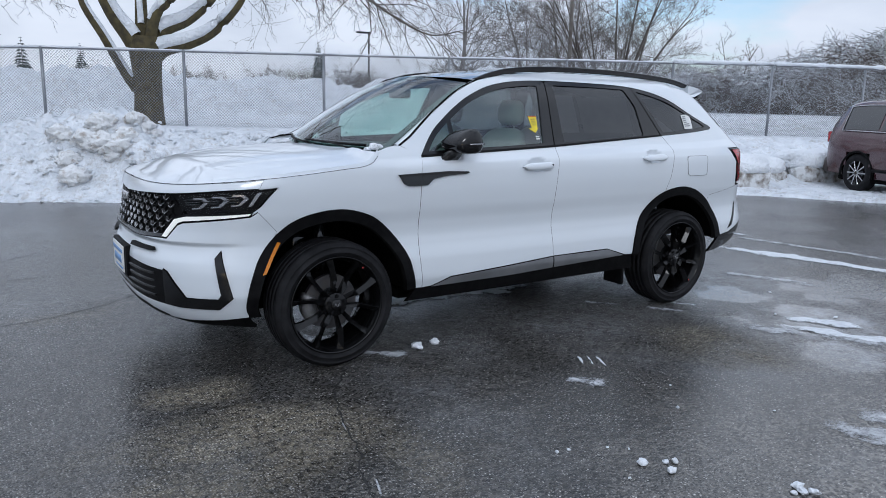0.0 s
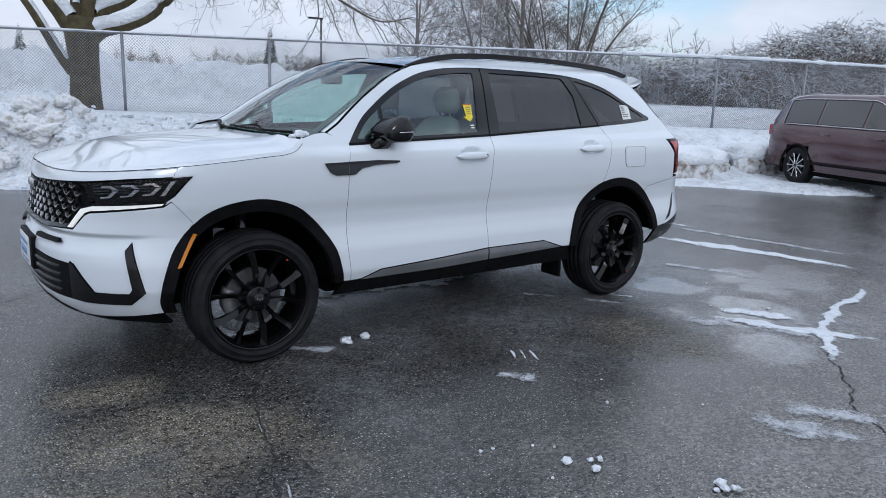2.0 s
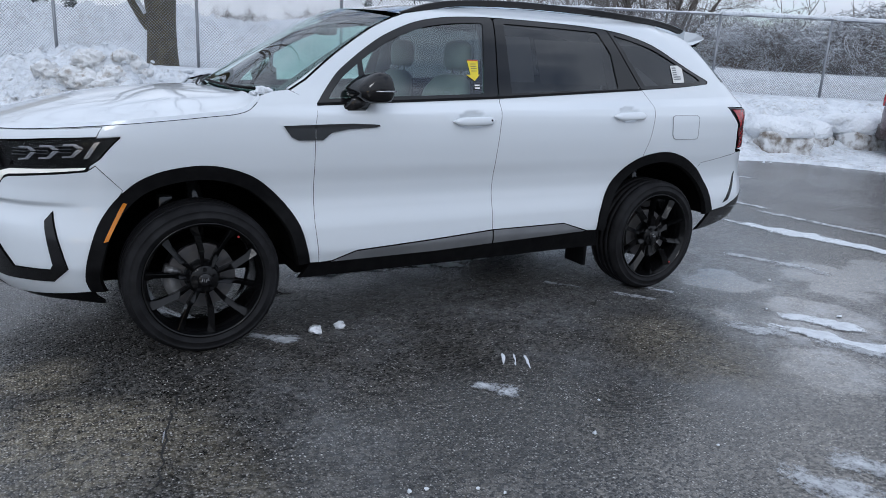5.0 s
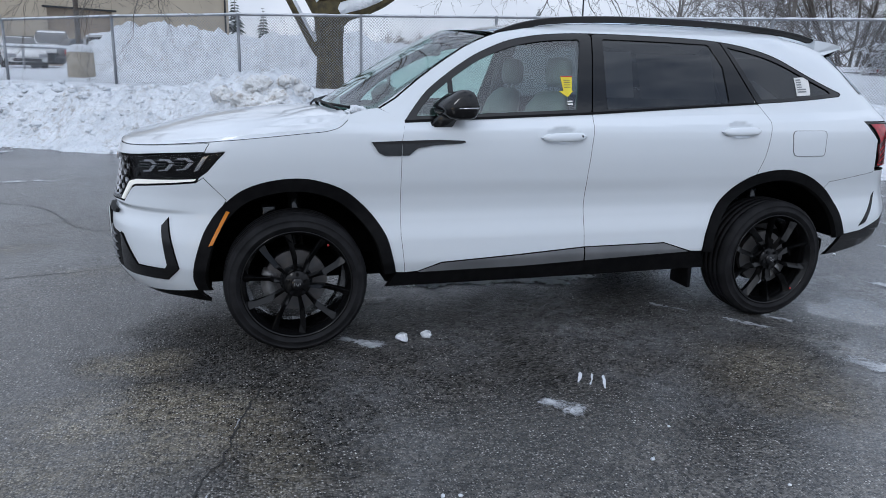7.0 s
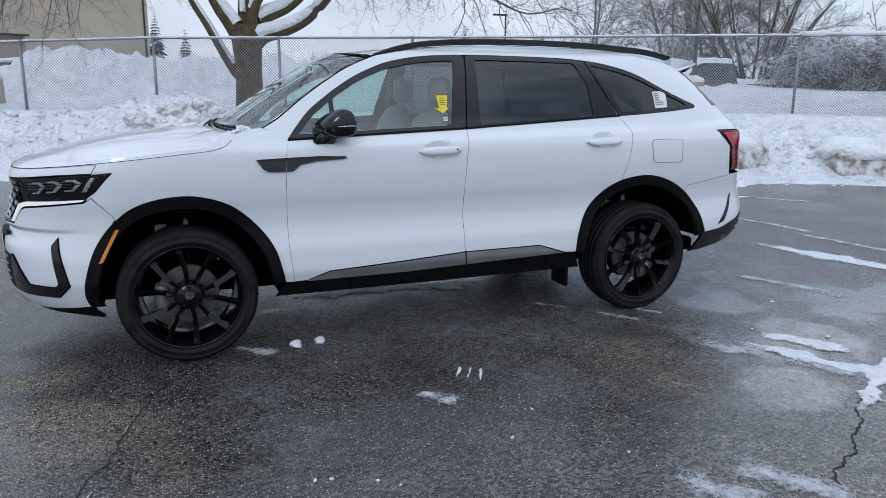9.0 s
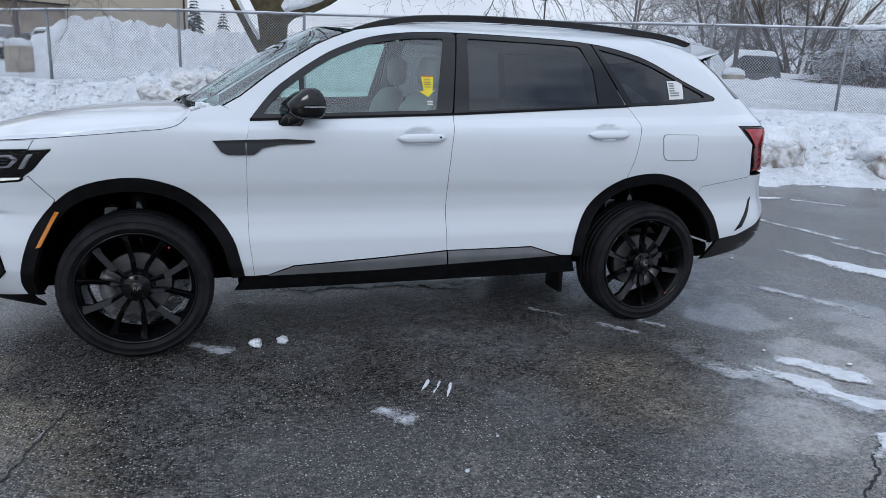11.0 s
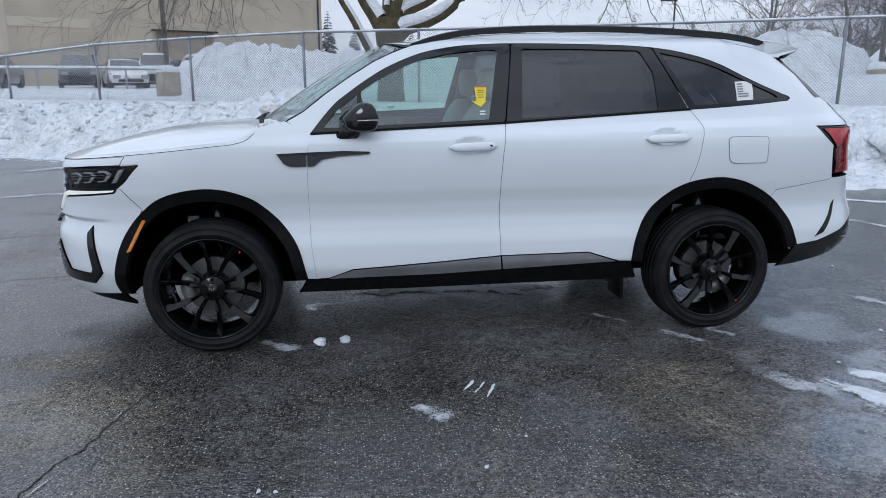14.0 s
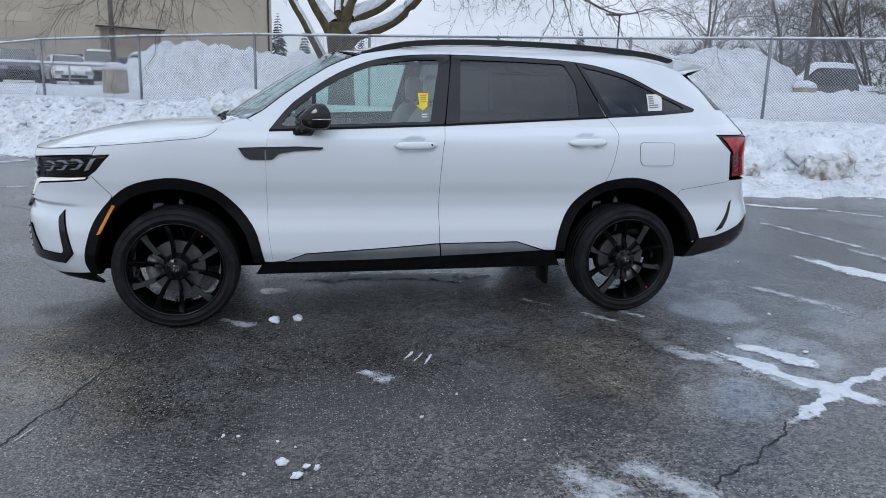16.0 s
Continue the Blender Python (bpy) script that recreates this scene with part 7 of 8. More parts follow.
# long outer boughs that hang down into drooping twigs
V, F, S = [], [], []
boughs = [[(2.2, 5.2, -0.3), (3.6, 4.7, -0.6), (5.0, 4.15, -0.8), (5.9, 3.65, -0.9), (6.8, 3.28, -1.0), (7.7, 3.45, -1.0)], [(2.0, 5.6, 0.5), (3.6, 5.2, 0.2), (5.2, 4.6, 0.0), (6.6, 4.3, -0.3), (8.2, 4.5, -0.4)],
          [(1.8, 5.0, -0.8), (2.8, 4.6, -1.8), (3.6, 4.3, -2.4), (4.6, 4.0, -2.8)], [(-1.9, 5.2, -0.4), (-3.0, 4.6, -0.7), (-4.2, 4.0, -1.0), (-5.2, 3.5, -1.2), (-6.2, 3.25, -1.2)],
          [(-1.6, 5.4, 0.4), (-3.0, 5.0, 0.8), (-4.6, 4.4, 1.0), (-5.8, 4.0, 1.0), (-6.8, 4.1, 1.1)], [(-1.2, 4.8, -0.6), (-2.2, 4.5, -1.6), (-3.2, 4.0, -2.2), (-4.0, 3.6, -2.4)],
          [(-1.0, 5.2, 0.8), (-1.8, 4.8, 2.0), (-2.6, 4.4, 3.0)], [(1.0, 5.6, 1.0), (2.0, 5.0, 2.2), (3.2, 4.6, 3.0)], [(0.2, 6.0, -0.4), (0.5, 5.6, -2.0), (0.8, 5.0, -3.4)], [(-0.4, 6.4, 0), (-1.4, 6.4, -2.0), (-2.0, 6.0, -3.4)],
          [(2.4, 6.2, 0), (4.2, 6.4, -1.0), (6.0, 6.2, -1.6)], [(-2.4, 6.4, 0), (-4.2, 6.6, -0.8), (-6.0, 6.2, -1.4)], [(3.4, 5.6, 1.0), (5.4, 5.6, 2.2), (7.6, 5.2, 3.0)], [(-3.4, 5.8, 1.0), (-5.4, 5.6, 1.6), (-7.4, 5.0, 2.0)]]
# the upper crown, out of sight but mirrored in the windscreen
boughs += [[(0.3 * i, 5.6, 0.2 * j), (0.9 * i, 7.4, 0.7 * j), (1.7 * i, 9.2, 1.4 * j), (2.7 * i, 10.8, 2.0 * j), (3.6 * i, 11.8, 2.6 * j)] for i, j in ((-1.3, 1), (-0.8, -1), (-0.2, 0.3), (0.4, -1.1), (0.9, 0.8), (1.5, -0.3), (-1.6, -0.2), (2.0, 0.9))]
for line in boughs:
    pts = [tp(a, b, c) for a, b, c in smooth_line(line, 4)]
    sprout(rnd, V, F, S, pts, 0.050, 0.012, 1, 4, (0, 15, 6, 3), 0.10, snow=0.03, sides=(8, 6, 4, 3, 3), least=0.0042)
ob = raw("crown", V, F, [M_TWIG], tree, label="fine drooping bare twigs")


def bare_tree(name, at, tall, spread, seed, label, mat, levels=4, many=(9, 7, 5, 4), stems=1, lean=0.35, group="bare trees beyond the fence", least=0.008):
    rnd = random.Random(seed)
    ob = thing(name, at, label, "tree", group)
    V, F, S = [], [], []
    W, G = [], []
    for s in range(stems):
        a = 2 * math.pi * s / stems + rnd.uniform(0, 1)
        way = Vector((math.cos(a) * lean * (stems > 1), math.sin(a) * lean * (stems > 1), 1))
        pts = wander(rnd, Vector((0.1 * math.cos(a) * (stems > 1), 0.1 * math.sin(a) * (stems > 1), -0.3)), way, tall * rnd.uniform(0.75, 1.0), 9, 0.06)
        r0 = tall * 0.014 if stems == 1 else tall * 0.0085
        radii = [r0 * (1 - 0.8 * i / 9) for i in range(10)]
        fast_tube(V, F, pts, radii, 9)
        for k in range(many[0]):
            t = 0.18 + 0.8 * (k + rnd.random()) / many[0]
            i = min(int(t * 9), 8)
            p = pts[i].lerp(pts[i + 1], t * 9 - i)
            a2 = rnd.uniform(0, 6.283)
            up = rnd.uniform(0.35, 1.0)
            way = Vector((math.cos(a2), math.sin(a2), up))
            ll = spread * (1.15 - 0.75 * t) * rnd.uniform(0.7, 1.1)
            sprout(rnd, W, G, None, wander(rnd, p, way, ll, 6, 0.14, -0.04), max(least * 1.5, r0 * 0.45 * (1.1 - t)), least, 1, levels, many, -0.1, 9, (8, 5, 3, 3, 3), least)
    raw("trunk", V, F, [mat], ob)
    raw("crown", W, G, [mat], ob, label="bare fine branches")
    return ob


BARE = "tall bare tree with fine frosted branches behind the fence"
bare_tree("bare_tree", (24.0, 21.9, 0.9), 9.0, 3.8, 21, "dense many-stemmed bare tree with upswept branches", M_TWIG, stems=15, lean=0.48, many=(9, 8, 5, 2), least=0.0055)
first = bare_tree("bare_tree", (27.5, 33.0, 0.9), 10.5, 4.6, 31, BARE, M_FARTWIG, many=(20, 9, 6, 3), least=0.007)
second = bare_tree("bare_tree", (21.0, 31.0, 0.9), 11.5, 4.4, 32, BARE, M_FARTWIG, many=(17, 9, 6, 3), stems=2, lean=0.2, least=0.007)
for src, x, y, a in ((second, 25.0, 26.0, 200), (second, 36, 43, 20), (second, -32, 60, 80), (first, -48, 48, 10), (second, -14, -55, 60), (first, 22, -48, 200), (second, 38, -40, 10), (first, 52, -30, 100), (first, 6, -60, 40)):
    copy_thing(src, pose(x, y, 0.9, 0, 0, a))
bush = bare_tree("bare_bush", (13.0, 38.0, 0.9), 3.4, 2.0, 41, "round leafless bush standing in the snow", M_TWIG, stems=11, lean=0.6, many=(6, 7, 5, 3), least=0.006, group="bushes beyond the fence")
for x, y, a in ((20, 42, 60), (24, 40, 130), (5, 48, 200), (17, 36, 80), (9.5, 45, 300), (-14, 62, 45), (28, 36, 190), (22, 25, 15), (26, 20.5, 90), (29, 18, 220), (24, 17.5, 310), (17.5, 24.5, 130), (19.5, 27, 10)):
    copy_thing(bush, pose(x, y, 0.9, 0, 0, a))


def spruce(at, tall, seed):
    rnd = random.Random(seed)
    ob = thing("spruce", at, "dark green spruce dusted with snow", "tree", "spruces beyond the fence")
    bm = bmesh.new()
    tube(bm, [(0, 0, -0.3), (0, 0, tall * 0.95)], [tall * 0.018, 0.01], 7)
    part("trunk", bm, M_TWIG, ob)
    V, F = [], []
    layers = int(tall * 4.2)
    for k in range(layers):
        t = k / layers
        z = tall * (0.08 + 0.92 * t)
        reach = tall * 0.24 * (1 - t) ** 0.9 + 0.08
        for j in range(int(7 + 9 * (1 - t))):
            a = rnd.uniform(0, 6.283)
            l = reach * rnd.uniform(0.7, 1.1)
            d, s = Vector((math.cos(a), math.sin(a), 0)), Vector((-math.sin(a), math.cos(a), 0))
            w = l * 0.22
            tip, mid, root = Vector((0, 0, z - l * 0.35)) + d * l, Vector((0, 0, z - l * 0.10)) + d * l * 0.55, Vector((0, 0, z))
            b = len(V)
            V += [root, mid + s * w, mid - s * w, mid + Vector((0, 0, w * 0.7)), tip, mid - Vector((0, 0, w * 0.5))]
            F += [(b, b + 1, b + 3), (b, b + 3, b + 2), (b + 1, b + 4, b + 3), (b + 3, b + 4, b + 2), (b, b + 5, b + 1), (b, b + 2, b + 5), (b + 1, b + 5, b + 4), (b + 5, b + 2, b + 4)]
    raw("crown", V, F, [M_NEEDLE], ob, label="snow-dusted needles")
    return ob


spruce((-1.5, 62.0, 0.9), 6.6, 1)
spruce((0.75, 60.0, 0.9), 5.4, 2)
spruce((44.0, 104.5, 0.9), 10.6, 3)
spruce((-11.5, 66.0, 0.9), 6.5, 4)
spruce((9.0, 95.0, 0.9), 7.6, 5)

# ---- thicket behind the fence, under snow ----
rnd = random.Random(8)
V, F, W, G = [], [], [], []
for _ in range(23000):
    t = rnd.random()
    x, y = 16.4 + 12.0 * t + rnd.uniform(-0.4, 0.4), 12.3 - 6.9 * t + rnd.uniform(-1.5, 1.5)
    top = 2.75 + 1.2 * min(max((t - 0.26) / 0.2, 0), 1) + 0.6 * fbm(x * 0.7, y * 0.7, 3, 3)
    z = 1.35 + (top - 1.35) * rnd.random() ** 0.9
    p = Vector((x, y, z))
    way = Vector((rnd.gauss(0, 1), rnd.gauss(0, 1), rnd.gauss(0.25, 0.6)))
    pts = wander(rnd, p, way, rnd.uniform(0.20, 0.60), 3, 0.35, 0.16)
    fast_tube(V, F, pts, [0.0065, 0.006, 0.0045, 0.003], 3)
    if rnd.random() < 0.20 + 0.75 * fbm(x * 1.3, y * 1.3, z * 1.6, 3) + 0.40 * (z > top - 0.40):
        fast_tube(W, G, [q + Vector((0, 0, 0.010)) for q in pts], [0.006, 0.011, 0.010, 0.004], 4)
        if rnd.random() < 0.55:
            b = len(W)
            s = rnd.uniform(0.018, 0.060) * (1.5 if z > top - 0.35 else 0.9)
            q = pts[1] + Vector((0, 0, 0.02))
            W += [q + Vector(c) * s for c in ((1.5, 0.2, 0), (0.3, 1, 0.1), (-1.4, 0.3, 0), (-0.2, -1, 0.05), (0.1, 0.05, 0.6), (0, 0, -0.35))]
            G += [(b, b + 1, b + 4), (b + 1, b + 2, b + 4), (b + 2, b + 3, b + 4), (b + 3, b, b + 4), (b + 1, b, b + 5), (b + 2, b + 1, b + 5), (b + 3, b + 2, b + 5), (b, b + 3, b + 5)]
M_BRUSH = material("brown_brushwood", (0.062, 0.043, 0.030), 0.9, second=(0.15, 0.11, 0.08), scale=2.2)
n_twig = len(F)
offset = len(V)
thicket = raw("thicket", V + W, F + [tuple(i + offset for i in f) for f in G], [M_BRUSH, M_SNOW], None, [0] * n_twig + [1] * len(G))
tagged(thicket, "tangled brown brushwood heaped with snow behind the fence", "thicket", kind="stuff")
bare_tree("sapling", (18.9, 11.2, 1.3), 3.4, 1.3, 51, "thin bare sapling rising out of the thicket", M_TWIG, many=(6, 4, 3, 2), levels=3, stems=3, lean=0.3, group="saplings", least=0.006)
copy_thing(bpy.data.objects["sapling"], pose(23.5, 9.0, 1.9, 0, 0, 120))

# ---- poles ----
for x, y, zb, zt, r, tag in ((-6.1, 19.9, 1.06, 8.5, 0.075, "brown steel light pole on a snow-capped concrete base"), (16.22, 16.55, 1.15, 9.0, 0.075, "grey steel light pole on a snow-capped concrete base")):
    pole = thing("light_pole", (x, y, zb - 0.3), tag, "light pole")
    bm = bmesh.new()
    tube(bm, [(0, 0, 0.9), (0, 0, zt - zb)], [r, r * 0.8], 12)
    part("shaft", bm, M_TWIG, pole)
    bm = bmesh.new()
    tube(bm, [(0, 0, -0.5), (0, 0, 0.30), (0, 0, 0.92)], [0.38, 0.38, 0.37], 20)
    part("concrete_base", bm, M_CONCRETE, pole, "stained concrete base")
    bm = bmesh.new()
    made = bmesh.ops.create_icosphere(bm, subdivisions=3, radius=1.0)["verts"]
    for v in made:
        q = 1 + 0.15 * noise.noise(v.co * 2 + Vector((x, 0, 0)))
        v.co = Vector((v.co.x * 0.37 * q, v.co.y * 0.37 * q, 0.93 + max(v.co.z, -0.1) * 0.24 * q))
    part("snow_cap", bm, M_SNOW, pole, "rounded cap of snow")
    bm = bmesh.new()
    box(bm, (-0.5, -0.12, zt - zb - 0.05), (0.1, 0.12, zt - zb + 0.08), 0.02)
    part("lamp_head", bm, M_GUNMETAL, pole)
for x, y, z in ((24.7, 49.6, 7.4), ):
    pole = thing("far_lamp", (x, y, 0.6), "slim grey lamp post with a short arm", "lamp post", "far lamp posts")
    bm = bmesh.new()
    tube(bm, [(0, 0, 0), (0, 0, z - 0.6)], 0.07, 8)
    part("shaft", bm, M_GUNMETAL, pole)
    bm = bmesh.new()
    box(bm, (-1.1, -0.1, z - 0.75), (0.15, 0.1, z - 0.6), 0.02)
    part("arm", bm, M_GUNMETAL, pole)

# ---- the building ----
M_WALL = material("tan_painted_wall", (0.40, 0.345, 0.265), 0.85, second=(0.345, 0.30, 0.235), scale=0.35, detail=7, bump=0.006, bump_scale=12)
M_SHUTTER = material("brown_door_paint", (0.30, 0.245, 0.185), 0.7, second=(0.26, 0.21, 0.16), scale=1.2)
M_PALE = material("faded_pale_band", (0.435, 0.385, 0.305), 0.85, second=(0.41, 0.36, 0.28), scale=0.8)
hall = thing("warehouse", (-2.0, 61.0, 0.7), "large plain tan warehouse with a roller door", "building", turn=180 + math.degrees(math.atan2(12.0, 20.5)) - 0)
# local x runs along the front from the far corner, local y points out of the front
LEN, TALL, DEEP = 23.8, 8.0, 30.0


def slab(name, lo, hi, mat, label="", bevel=0.02):
    bm = bmesh.new()
    box(bm, lo, hi, bevel)
    return part(name, bm, mat, hall, label, smooth=False)


slab("wall", (0, -DEEP, -0.5), (9.6, 0, TALL), M_WALL)
slab("wall", (14.1, -DEEP, -0.5), (LEN, 0, TALL), M_WALL)
slab("wall", (9.603, -DEEP, 4.36), (14.097, 0, TALL), M_WALL)
slab("roller_door", (9.603, -1.0, -0.4), (14.097, -0.45, 4.357), M_SHUTTER, "brown roller door")
slab("coping", (-0.1, -DEEP, TALL + 0.003), (LEN + 0.1, 0.1, TALL + 0.22), M_GUNMETAL, "dark metal coping")
slab("pale_band", (18.5, 0.003, 4.3), (LEN - 0.05, 0.03, 4.95), M_PALE, "faded pale band")
slab("door_lintel", (9.3, 0.003, 4.33), (14.4, 0.10, 4.45), M_GUNMETAL, "dark lintel")
slab("window", (14.6, 0.003, 1.0), (16.6, 0.06, 2.3), M_GUNMETAL, "dark grey hatch")
slab("window", (18.6, 0.003, 1.2), (20.6, 0.06, 2.5), M_GUNMETAL, "dark grey hatch")
slab("vent", (6.3, 0.003, 2.5), (6.55, 0.25, 2.9), M_GUNMETAL, "dark vent hood")
slab("downpipe", (0.3, 0.003, -0.4), (0.42, 0.12, TALL), M_GUNMETAL, "dark downpipe")


# ---- parked vehicles ----
def vehicle(name, at, turn, paint, label, length=4.75, width=1.88, tall=1.72, truck=False, snowy=0.0, group="", detail=1):
    """A parked car: local x runs forward, the wheels' feet at z 0."""
    car = thing(name, at, label, "car", group, turn)
    f, r = length / 2, -length / 2
    wb = length * 0.29
    hood, base = tall * (0.635 if detail > 1 else 0.60), 0.28
    if truck:
        top_line = [(r, 0.98), (-0.35 * f, 1.0), (-0.30 * f, tall - 0.02), (0.15 * f, tall), (0.45 * f, hood + 0.08), (0.92 * f, hood - 0.02), (f, hood - 0.2)]
    else:
        top_line = [(r, tall * 0.62), (r + 0.10, tall * 0.72), (r + 0.42, tall * 0.97), (r + 1.0, tall), (0.02 * f, tall * 0.99), (0.48 * f, hood + 0.06), (0.90 * f, hood - 0.06), (f, hood - 0.24)]
    roof = pchip([p[0] for p in top_line], [p[1] for p in top_line])
    belt = pchip([r, 0, 0.5 * f, f], [hood + 0.03, hood, hood - 0.02, hood - 0.22])
    plan = pchip([r, r + 0.12, r + 0.5, 0, f - 0.6, f - 0.15, f], [0.80, 0.92, 0.99, 1.0, 0.98, 0.88, 0.66])

    def ring(x):
        w, zt, zb = width / 2 * plan(x), roof(x), min(belt(x), roof(x) - 0.03)
        lo = base + 0.05 * (abs(x) > wb + 0.5)
        return [(w * 0.93, lo), (w * 0.99, lo + 0.22), (w, (lo + zb) / 2 + 0.05), (w * 0.965, zb - 0.06), (w * 0.93, zb), (w * (0.93 - 0.20 * max(0, (zt - zb)) / 0.65), zb + (zt - zb) * 0.86), (w * (0.86 - 0.22 * max(0, zt - zb) / 0.65), zt - 0.012), (w * 0.45, zt), (0, zt + 0.012)]

    xs = sorted(set([r + 0.0, r + 0.05, r + 0.1, f - 0.05, f] + [r + length * k / 40 for k in range(1, 40)]))
    bm = bmesh.new()
    rows = []
    for x in xs:
        half = ring(x)
        rows.append([bm.verts.new((x, -y, z)) for y, z in half] + [bm.verts.new((x, y, z)) for y, z in half[-2::-1]])
    for a, b in zip(rows, rows[1:]):
        for k in range(len(a) - 1):
            xm = (a[0].co.x + b[0].co.x) / 2
            low = k < 2 or k > len(a) - 4
            if low and min(abs(xm - wb), abs(xm + wb)) < 0.40 and (k in (0, len(a) - 2) or min(abs(xm - wb), abs(xm + wb)) < 0.33):
                continue
            bm.faces.new((a[k], b[k], b[k + 1], a[k + 1]))
    bm.faces.new(rows[0][::-1])
    bm.faces.new(rows[-1])
    bmesh.ops.recalc_face_normals(bm, faces=bm.faces[:])
    part("body", bm, paint, car)
    # glass: side panes and both screens, laid just over the shell
    glass_x = [x for x in xs if (r + 0.45 < x < 0.40 * f if not truck else -0.24 * f < x < 0.33 * f)]
    cuts = [-0.42 * f, 0.03 * f] if not truck else [0.05 * f]
    for side in (-1, 1):
        spans, last = [], glass_x[0]
        for c in cuts + [glass_x[-1]]:
            spans.append((last, c - 0.03))
            last = c + 0.03
        for x0, x1 in spans:
            if x1 - x0 < 0.12:
                continue
            bm = bmesh.new()
            cols = []
            for x in np.linspace(x0, x1, 8):
                h = ring(x)
                (ya, za), (yb, zb) = h[4], h[5]
                lo_f, hi_f = 0.10, 1.0
                cols.append([bm.verts.new((x, side * (ya + (yb - ya) * t + 0.008), za + (zb - za) * t)) for t in (lo_f, 0.55, hi_f - 0.06)])
            for a, b in zip(cols, cols[1:]):
                for k in range(2):
                    bm.faces.new((a[k], b[k], b[k + 1], a[k + 1]))
            bmesh.ops.recalc_face_normals(bm, faces=bm.faces[:])
            part("side_window", bm, M_ROOFGLASS, car, "dark window")
        if detail > 1:
            bm = bmesh.new()
            line = [Vector((x, side * (ring(x)[4][0] + 0.012), ring(x)[4][1] + 0.03)) for x in glass_x] + [Vector((x, side * (ring(x)[5][0] + 0.016), ring(x)[5][1] - 0.01)) for x in glass_x[::-1]]
            tube(bm, line + [line[0]], 0.011, 6)
            part("window_trim", bm, M_CHROME, car, "chrome window trim")
            for x in (-0.30 * f, 0.20 * f):
                h = ring(x)
                bm = bmesh.new()
                box(bm, (x - 0.10, side * h[3][0] - 0.03, h[3][1] - 0.09), (x + 0.10, side * h[3][0] + 0.03, h[3][1] - 0.05), 0.012)
                part("door_handle", bm, paint, car)
            bm = bmesh.new()
            pts = [Vector((x, side * (ring(x)[1][0] + 0.004), ring(x)[1][1] - 0.06)) for x in np.linspace(-wb + 0.42, wb - 0.42, 8)]
            tube(bm, pts, 0.03, 6)
            part("sill_trim", bm, M_CLAD, car, "dark sill strip")
        bm = bmesh.new()
        h = ring(0.36 * f)
        box(bm, (0.33 * f, side * (h[4][0] + 0.02) - 0.005, h[4][1] + 0.02), (0.42 * f, side * (h[4][0] + 0.02) + side * 0.19, h[4][1] + 0.17), 0.03) if side > 0 else box(bm, (0.33 * f, -(h[4][0] + 0.21), h[4][1] + 0.02), (0.42 * f, -(h[4][0] + 0.015), h[4][1] + 0.17), 0.03)
        part("door_mirror", bm, paint, car)
        bm = bmesh.new()
        h = ring(r + 0.06)
        box(bm, (r - 0.015, min(side * h[3][0] * 0.72, side * (h[3][0] + 0.015)), hood - 0.20), (r + 0.16, max(side * h[3][0] * 0.72, side * (h[3][0] + 0.015)), hood + 0.02), 0.02)
        part("tail_lamp", bm, M_RED, car, "red tail lamp")
        bm = bmesh.new()
        h = ring(f - 0.12)
        box(bm, (f - 0.22, min(side * h[3][0] * 0.58, side * (h[3][0] + 0.012)), hood - 0.36), (f + 0.005, max(side * h[3][0] * 0.58, side * (h[3][0] + 0.012)), hood - 0.20), 0.02)
        part("headlamp", bm, M_LED, car, "clear headlamp")
        for x in (-wb, wb):
            bm = bmesh.new()
            rings = lathe(bm, [(0.23, -0.10), (0.25, -0.112), (0.30, -0.12), (0.345, -0.105), (0.365, -0.08), (0.366, 0.08), (0.345, 0.105), (0.25, 0.112)], 36)
            wheel_ob = part("wheel", bm, M_TYRE, car, "black tyre")
            wheel_ob.matrix_basis = pose(x, side * (width / 2 - 0.13), 0.366, 0, 0, 0 if side < 0 else 180)
            bm = bmesh.new()
            lathe(bm, [(0.001, -0.085), (0.05, -0.088), (0.055, -0.07), (0.22, -0.05), (0.235, -0.10), (0.245, -0.104)], 36)
            part("rim", bm, M_GUNMETAL, wheel_ob, "dark wheel face")
            for k in range(10 if detail > 1 else 5):
                a = 2 * math.pi * k / (10 if detail > 1 else 5)
                bm = bmesh.new()
                w = 0.013 if detail > 1 else 0.03
                box(bm, (0.03, -0.104, -w), (0.236, -0.075, w), 0.004, Matrix.Rotation(a, 4, "Y"))
                part("spoke", bm, M_CHROME if detail > 1 else M_LED, wheel_ob, "bright silver spoke", smooth=False)
            if detail > 1:
                bm = bmesh.new()
                tube(bm, [(x + 0.41 * math.cos(a), side * (width / 2 * 0.985), 0.366 + 0.41 * math.sin(a)) for a in np.linspace(-0.25, math.pi + 0.25, 22)], 0.022, 6)
                part("arch_trim", bm, M_CLAD, car, "dark wheel arch trim")
    bm = bmesh.new()
    box(bm, (r + 0.5, -width / 2 + 0.07, 0.2), (f - 0.35, width / 2 - 0.06, 0.9 if truck else hood - 0.12), 0.03)
    part("inner_shell", bm, M_WELL, car, "dark underside")
    bm = bmesh.new()
    box(bm, (r - 0.10, -width / 2 * 0.86, 0.30), (r + 0.30, width / 2 * 0.86, 0.62), 0.09)
    part("rear_bumper", bm, paint if detail < 2 else P_SLUSH, car)
    bm = bmesh.new()
    box(bm, (f - 0.2, -width / 2 * 0.62, 0.34), (f + 0.04, width / 2 * 0.62, hood - 0.38), 0.06)
    part("grille", bm, M_CLAD, car, "black grille and bumper")
    bm = bmesh.new()
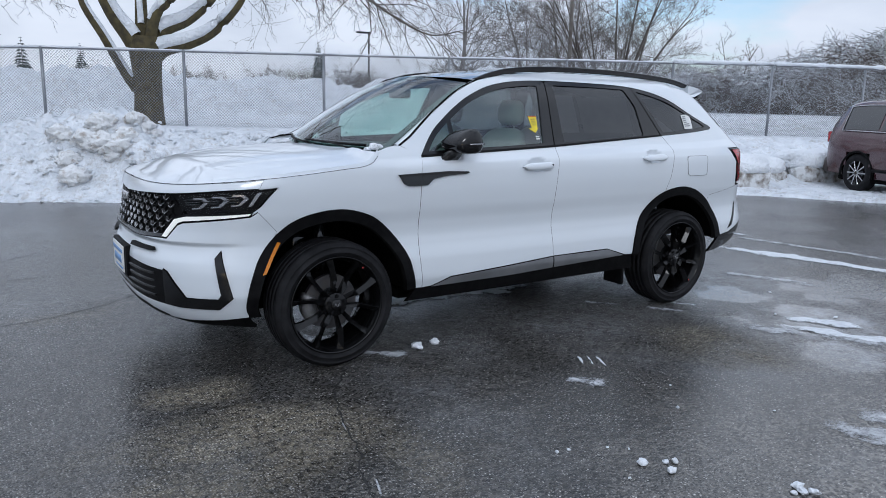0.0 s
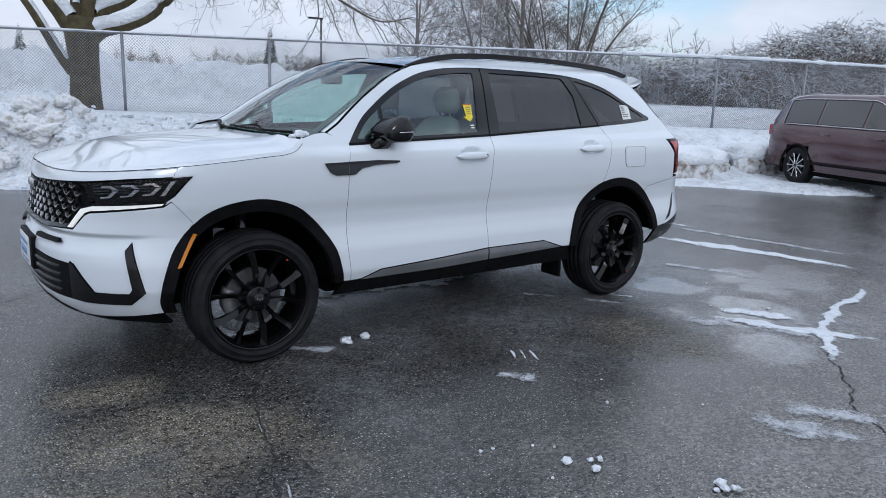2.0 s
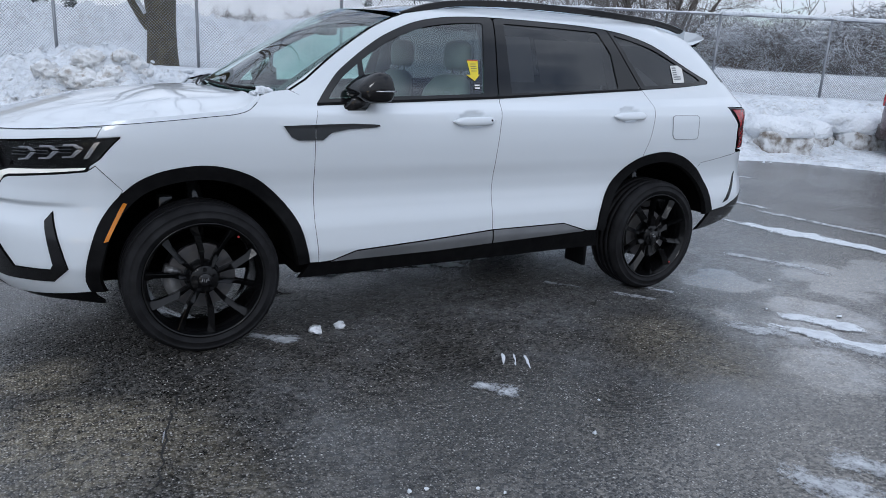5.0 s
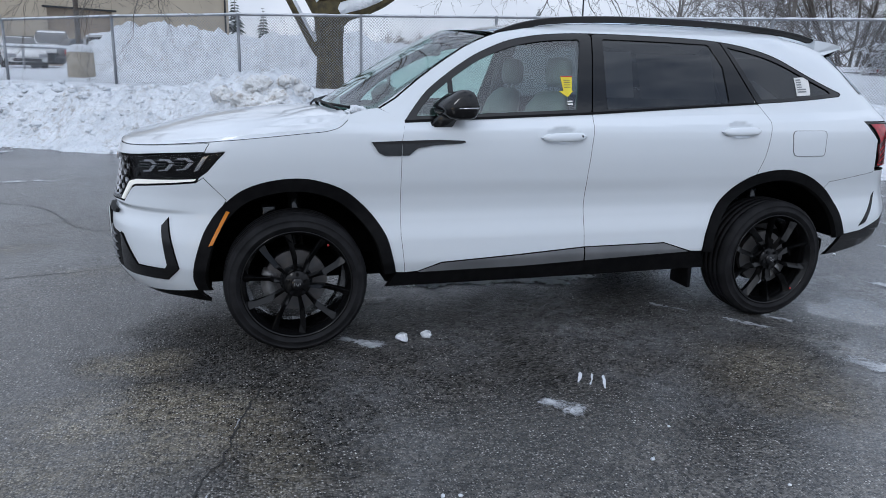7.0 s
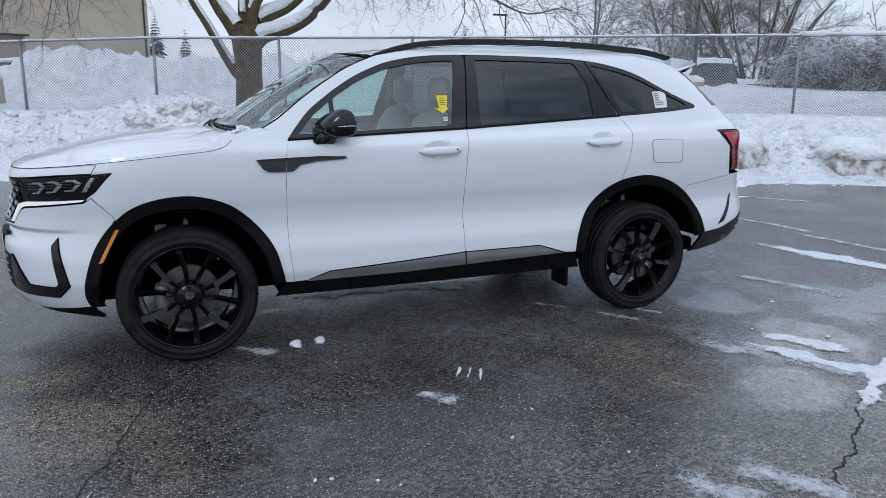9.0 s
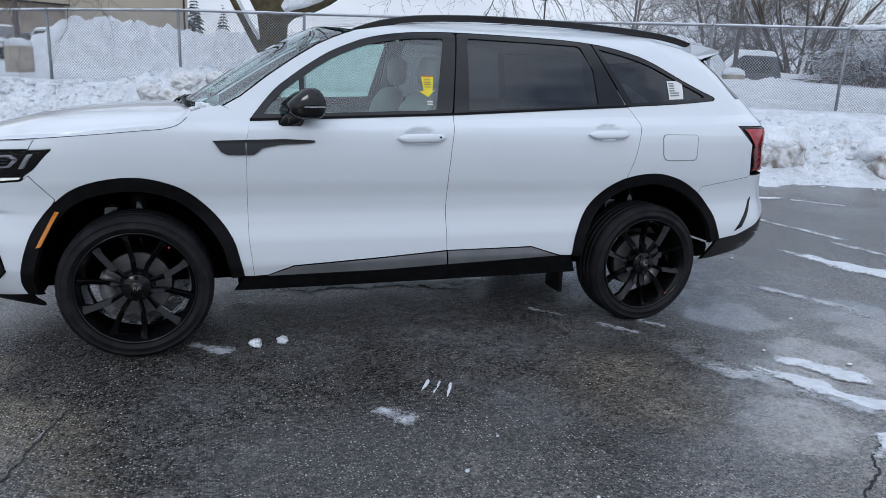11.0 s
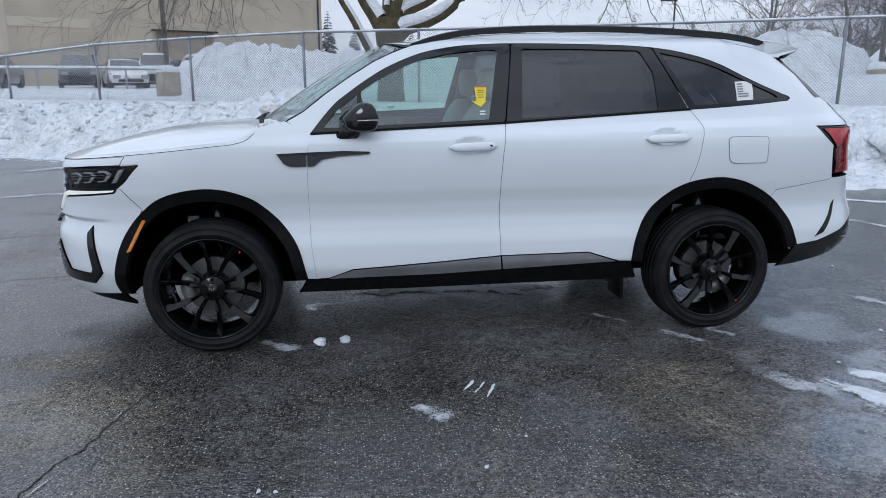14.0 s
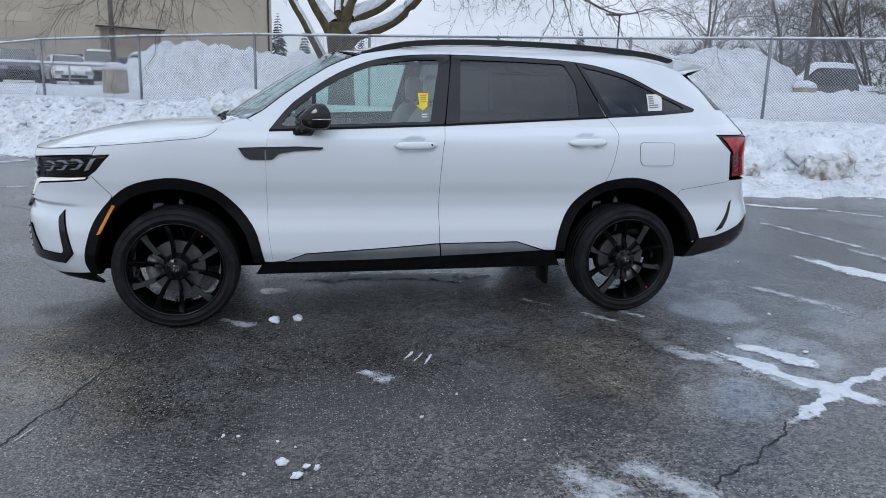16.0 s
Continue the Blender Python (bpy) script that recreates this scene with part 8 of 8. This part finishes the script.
    rows = [[bm.verts.new((x, fr * (width / 2) * (0.80 - 0.13 * t), roof(x) + 0.012 + 0.01 * (1 - fr * fr))) for fr in np.linspace(-1, 1, 9)] for x, t in ((0.46 * f, 0), (0.36 * f, 0.3), (0.24 * f, 0.65), (0.12 * f, 1.0))]
    for a, b in zip(rows, rows[1:]):
        for k in range(8):
            bm.faces.new((a[k], a[k + 1], b[k + 1], b[k]))
    part("windscreen", bm, M_ROOFGLASS, car, "dark windscreen")
    if snowy:
        bm = bmesh.new()
        rows = []
        for x in np.linspace(r + 0.12, f - 0.2, 26):
            h = ring(x)
            rows.append([bm.verts.new((x, fr * h[6][0] * 1.03, roof(x) - (0.10 if abs(fr) > 0.95 else 0) + snowy * (1 - abs(fr) ** 4) * (1 + 0.35 * fbm(x * 2, fr * 2, 1, 3)))) for fr in np.linspace(-1, 1, 11)])
        for a, b in zip(rows, rows[1:]):
            for k in range(10):
                bm.faces.new((a[k], b[k], b[k + 1], a[k + 1]))
        bmesh.ops.recalc_face_normals(bm, faces=bm.faces[:])
        part("snow_cover", bm, M_SNOW, car, "thick blanket of snow")
    return car


P_MAROON = material("maroon_paint", (0.050, 0.012, 0.019), 0.25, 0.25, 0.9, second=(0.085, 0.045, 0.048), scale=1.6, detail=6, cut=(0.46, 0.8))
P_SLUSH = material("slush_crusted_bumper", (0.075, 0.062, 0.060), 0.8, second=(0.24, 0.23, 0.23), scale=6, detail=8, bump=0.01, bump_scale=30, cut=(0.42, 0.7))
P_DARK = material("dark_blue_paint", (0.018, 0.024, 0.034), 0.35, 0.2, 0.7, second=(0.06, 0.06, 0.062), scale=1.5)
P_WHITE = material("plain_white_paint", (0.72, 0.72, 0.72), 0.35, 0.0, 0.6, second=(0.62, 0.62, 0.62), scale=1.5)
P_SILVER = material("silver_paint", (0.36, 0.37, 0.37), 0.35, 0.5, 0.6, second=(0.28, 0.28, 0.28), scale=1.5)
P_RED = material("red_paint", (0.24, 0.015, 0.02), 0.35, 0.1, 0.7, second=(0.17, 0.02, 0.02), scale=1.5)
P_BEIGE = material("tan_metallic_paint", (0.19, 0.17, 0.14), 0.4, 0.4, 0.6, second=(0.28, 0.26, 0.23), scale=1.5)
HEAD = math.degrees(math.atan2(-0.92, -0.38))
cz, sz = math.cos(radians(HEAD)), math.sin(radians(HEAD))
# the maroon one: rear wheel on the near side stands on the snow's edge
half_w, back_w = 1.95 / 2 - 0.13, 4.9 * 0.29
cx, cy = 11.35 + cz * back_w - sz * half_w * -1 * -1, 2.85 + sz * back_w + cz * half_w * -1 * -1
vehicle("parked_suv", (cx, cy, 0.02), HEAD, P_MAROON, "dirty maroon SUV parked at the edge of the snow", 4.9, 1.95, 1.75, detail=2)
vehicle("parked_car", (-11.2, 33.8, 1.0), -68, P_WHITE, "white saloon car parked nose out in the snow", 4.6, 1.83, 1.45, group="cars by the warehouse")
vehicle("parked_car", (-14.0, 35.8, 1.0), -71, P_DARK, "dark blue SUV parked nose out in the snow", 4.8, 1.92, 1.75, group="cars by the warehouse")
vehicle("parked_pickup", (-10.8, 38.8, 1.05), -80, P_WHITE, "white pickup truck parked by the warehouse", 5.6, 2.0, 1.85, truck=True, group="cars by the warehouse")
vehicle("parked_car", (-17.2, 33.6, 1.0), 98, P_BEIGE, "tan estate car parked tail out in the snow", 4.8, 1.9, 1.7, group="cars by the warehouse")
vehicle("parked_car", (-7.9, 36.8, 1.0), 30, P_DARK, "dark saloon car parked by the warehouse", 4.5, 1.83, 1.5, group="cars by the warehouse")
vehicle("parked_car", (-6.6, 35.5, 1.2), -20, P_SILVER, "silver car half hidden by heaped snow", 4.6, 1.83, 1.5, snowy=0.12, group="cars by the warehouse")
vehicle("parked_pickup", (20.5, 20.8, 0.78), 155, P_DARK, "dark pickup truck buried under thick snow", 5.6, 2.0, 1.85, truck=True, snowy=0.22)

# low snowy cable rail in front of the far cars
rail = thing("guard_rail", (-9.0, 29.0, 1.0), "low pipe rail with snow along its top", "rail")
bm = bmesh.new()
tube(bm, [(-14, 3.5, 1.0), (-2, 0.8, 0.95), (9, -1.2, 0.8)], 0.05, 8)
part("pipe", bm, M_GALV, rail)
bm = bmesh.new()
tube(bm, [(-14, 3.5, 1.05), (-2, 0.8, 1.0), (9, -1.2, 0.85)], 0.06, 8)
part("rail_snow", bm, M_SNOW, rail, "snow lying on the pipe")
for t in (-13, -9, -5, -1, 3, 7):
    bm = bmesh.new()
    y = 0.8 + (t + 2) * (-0.225 if t < -2 else -0.182)
    tube(bm, [(t, y, -0.4), (t, y, 1.0)], 0.045, 8)
    part("post", bm, M_GALV, rail)
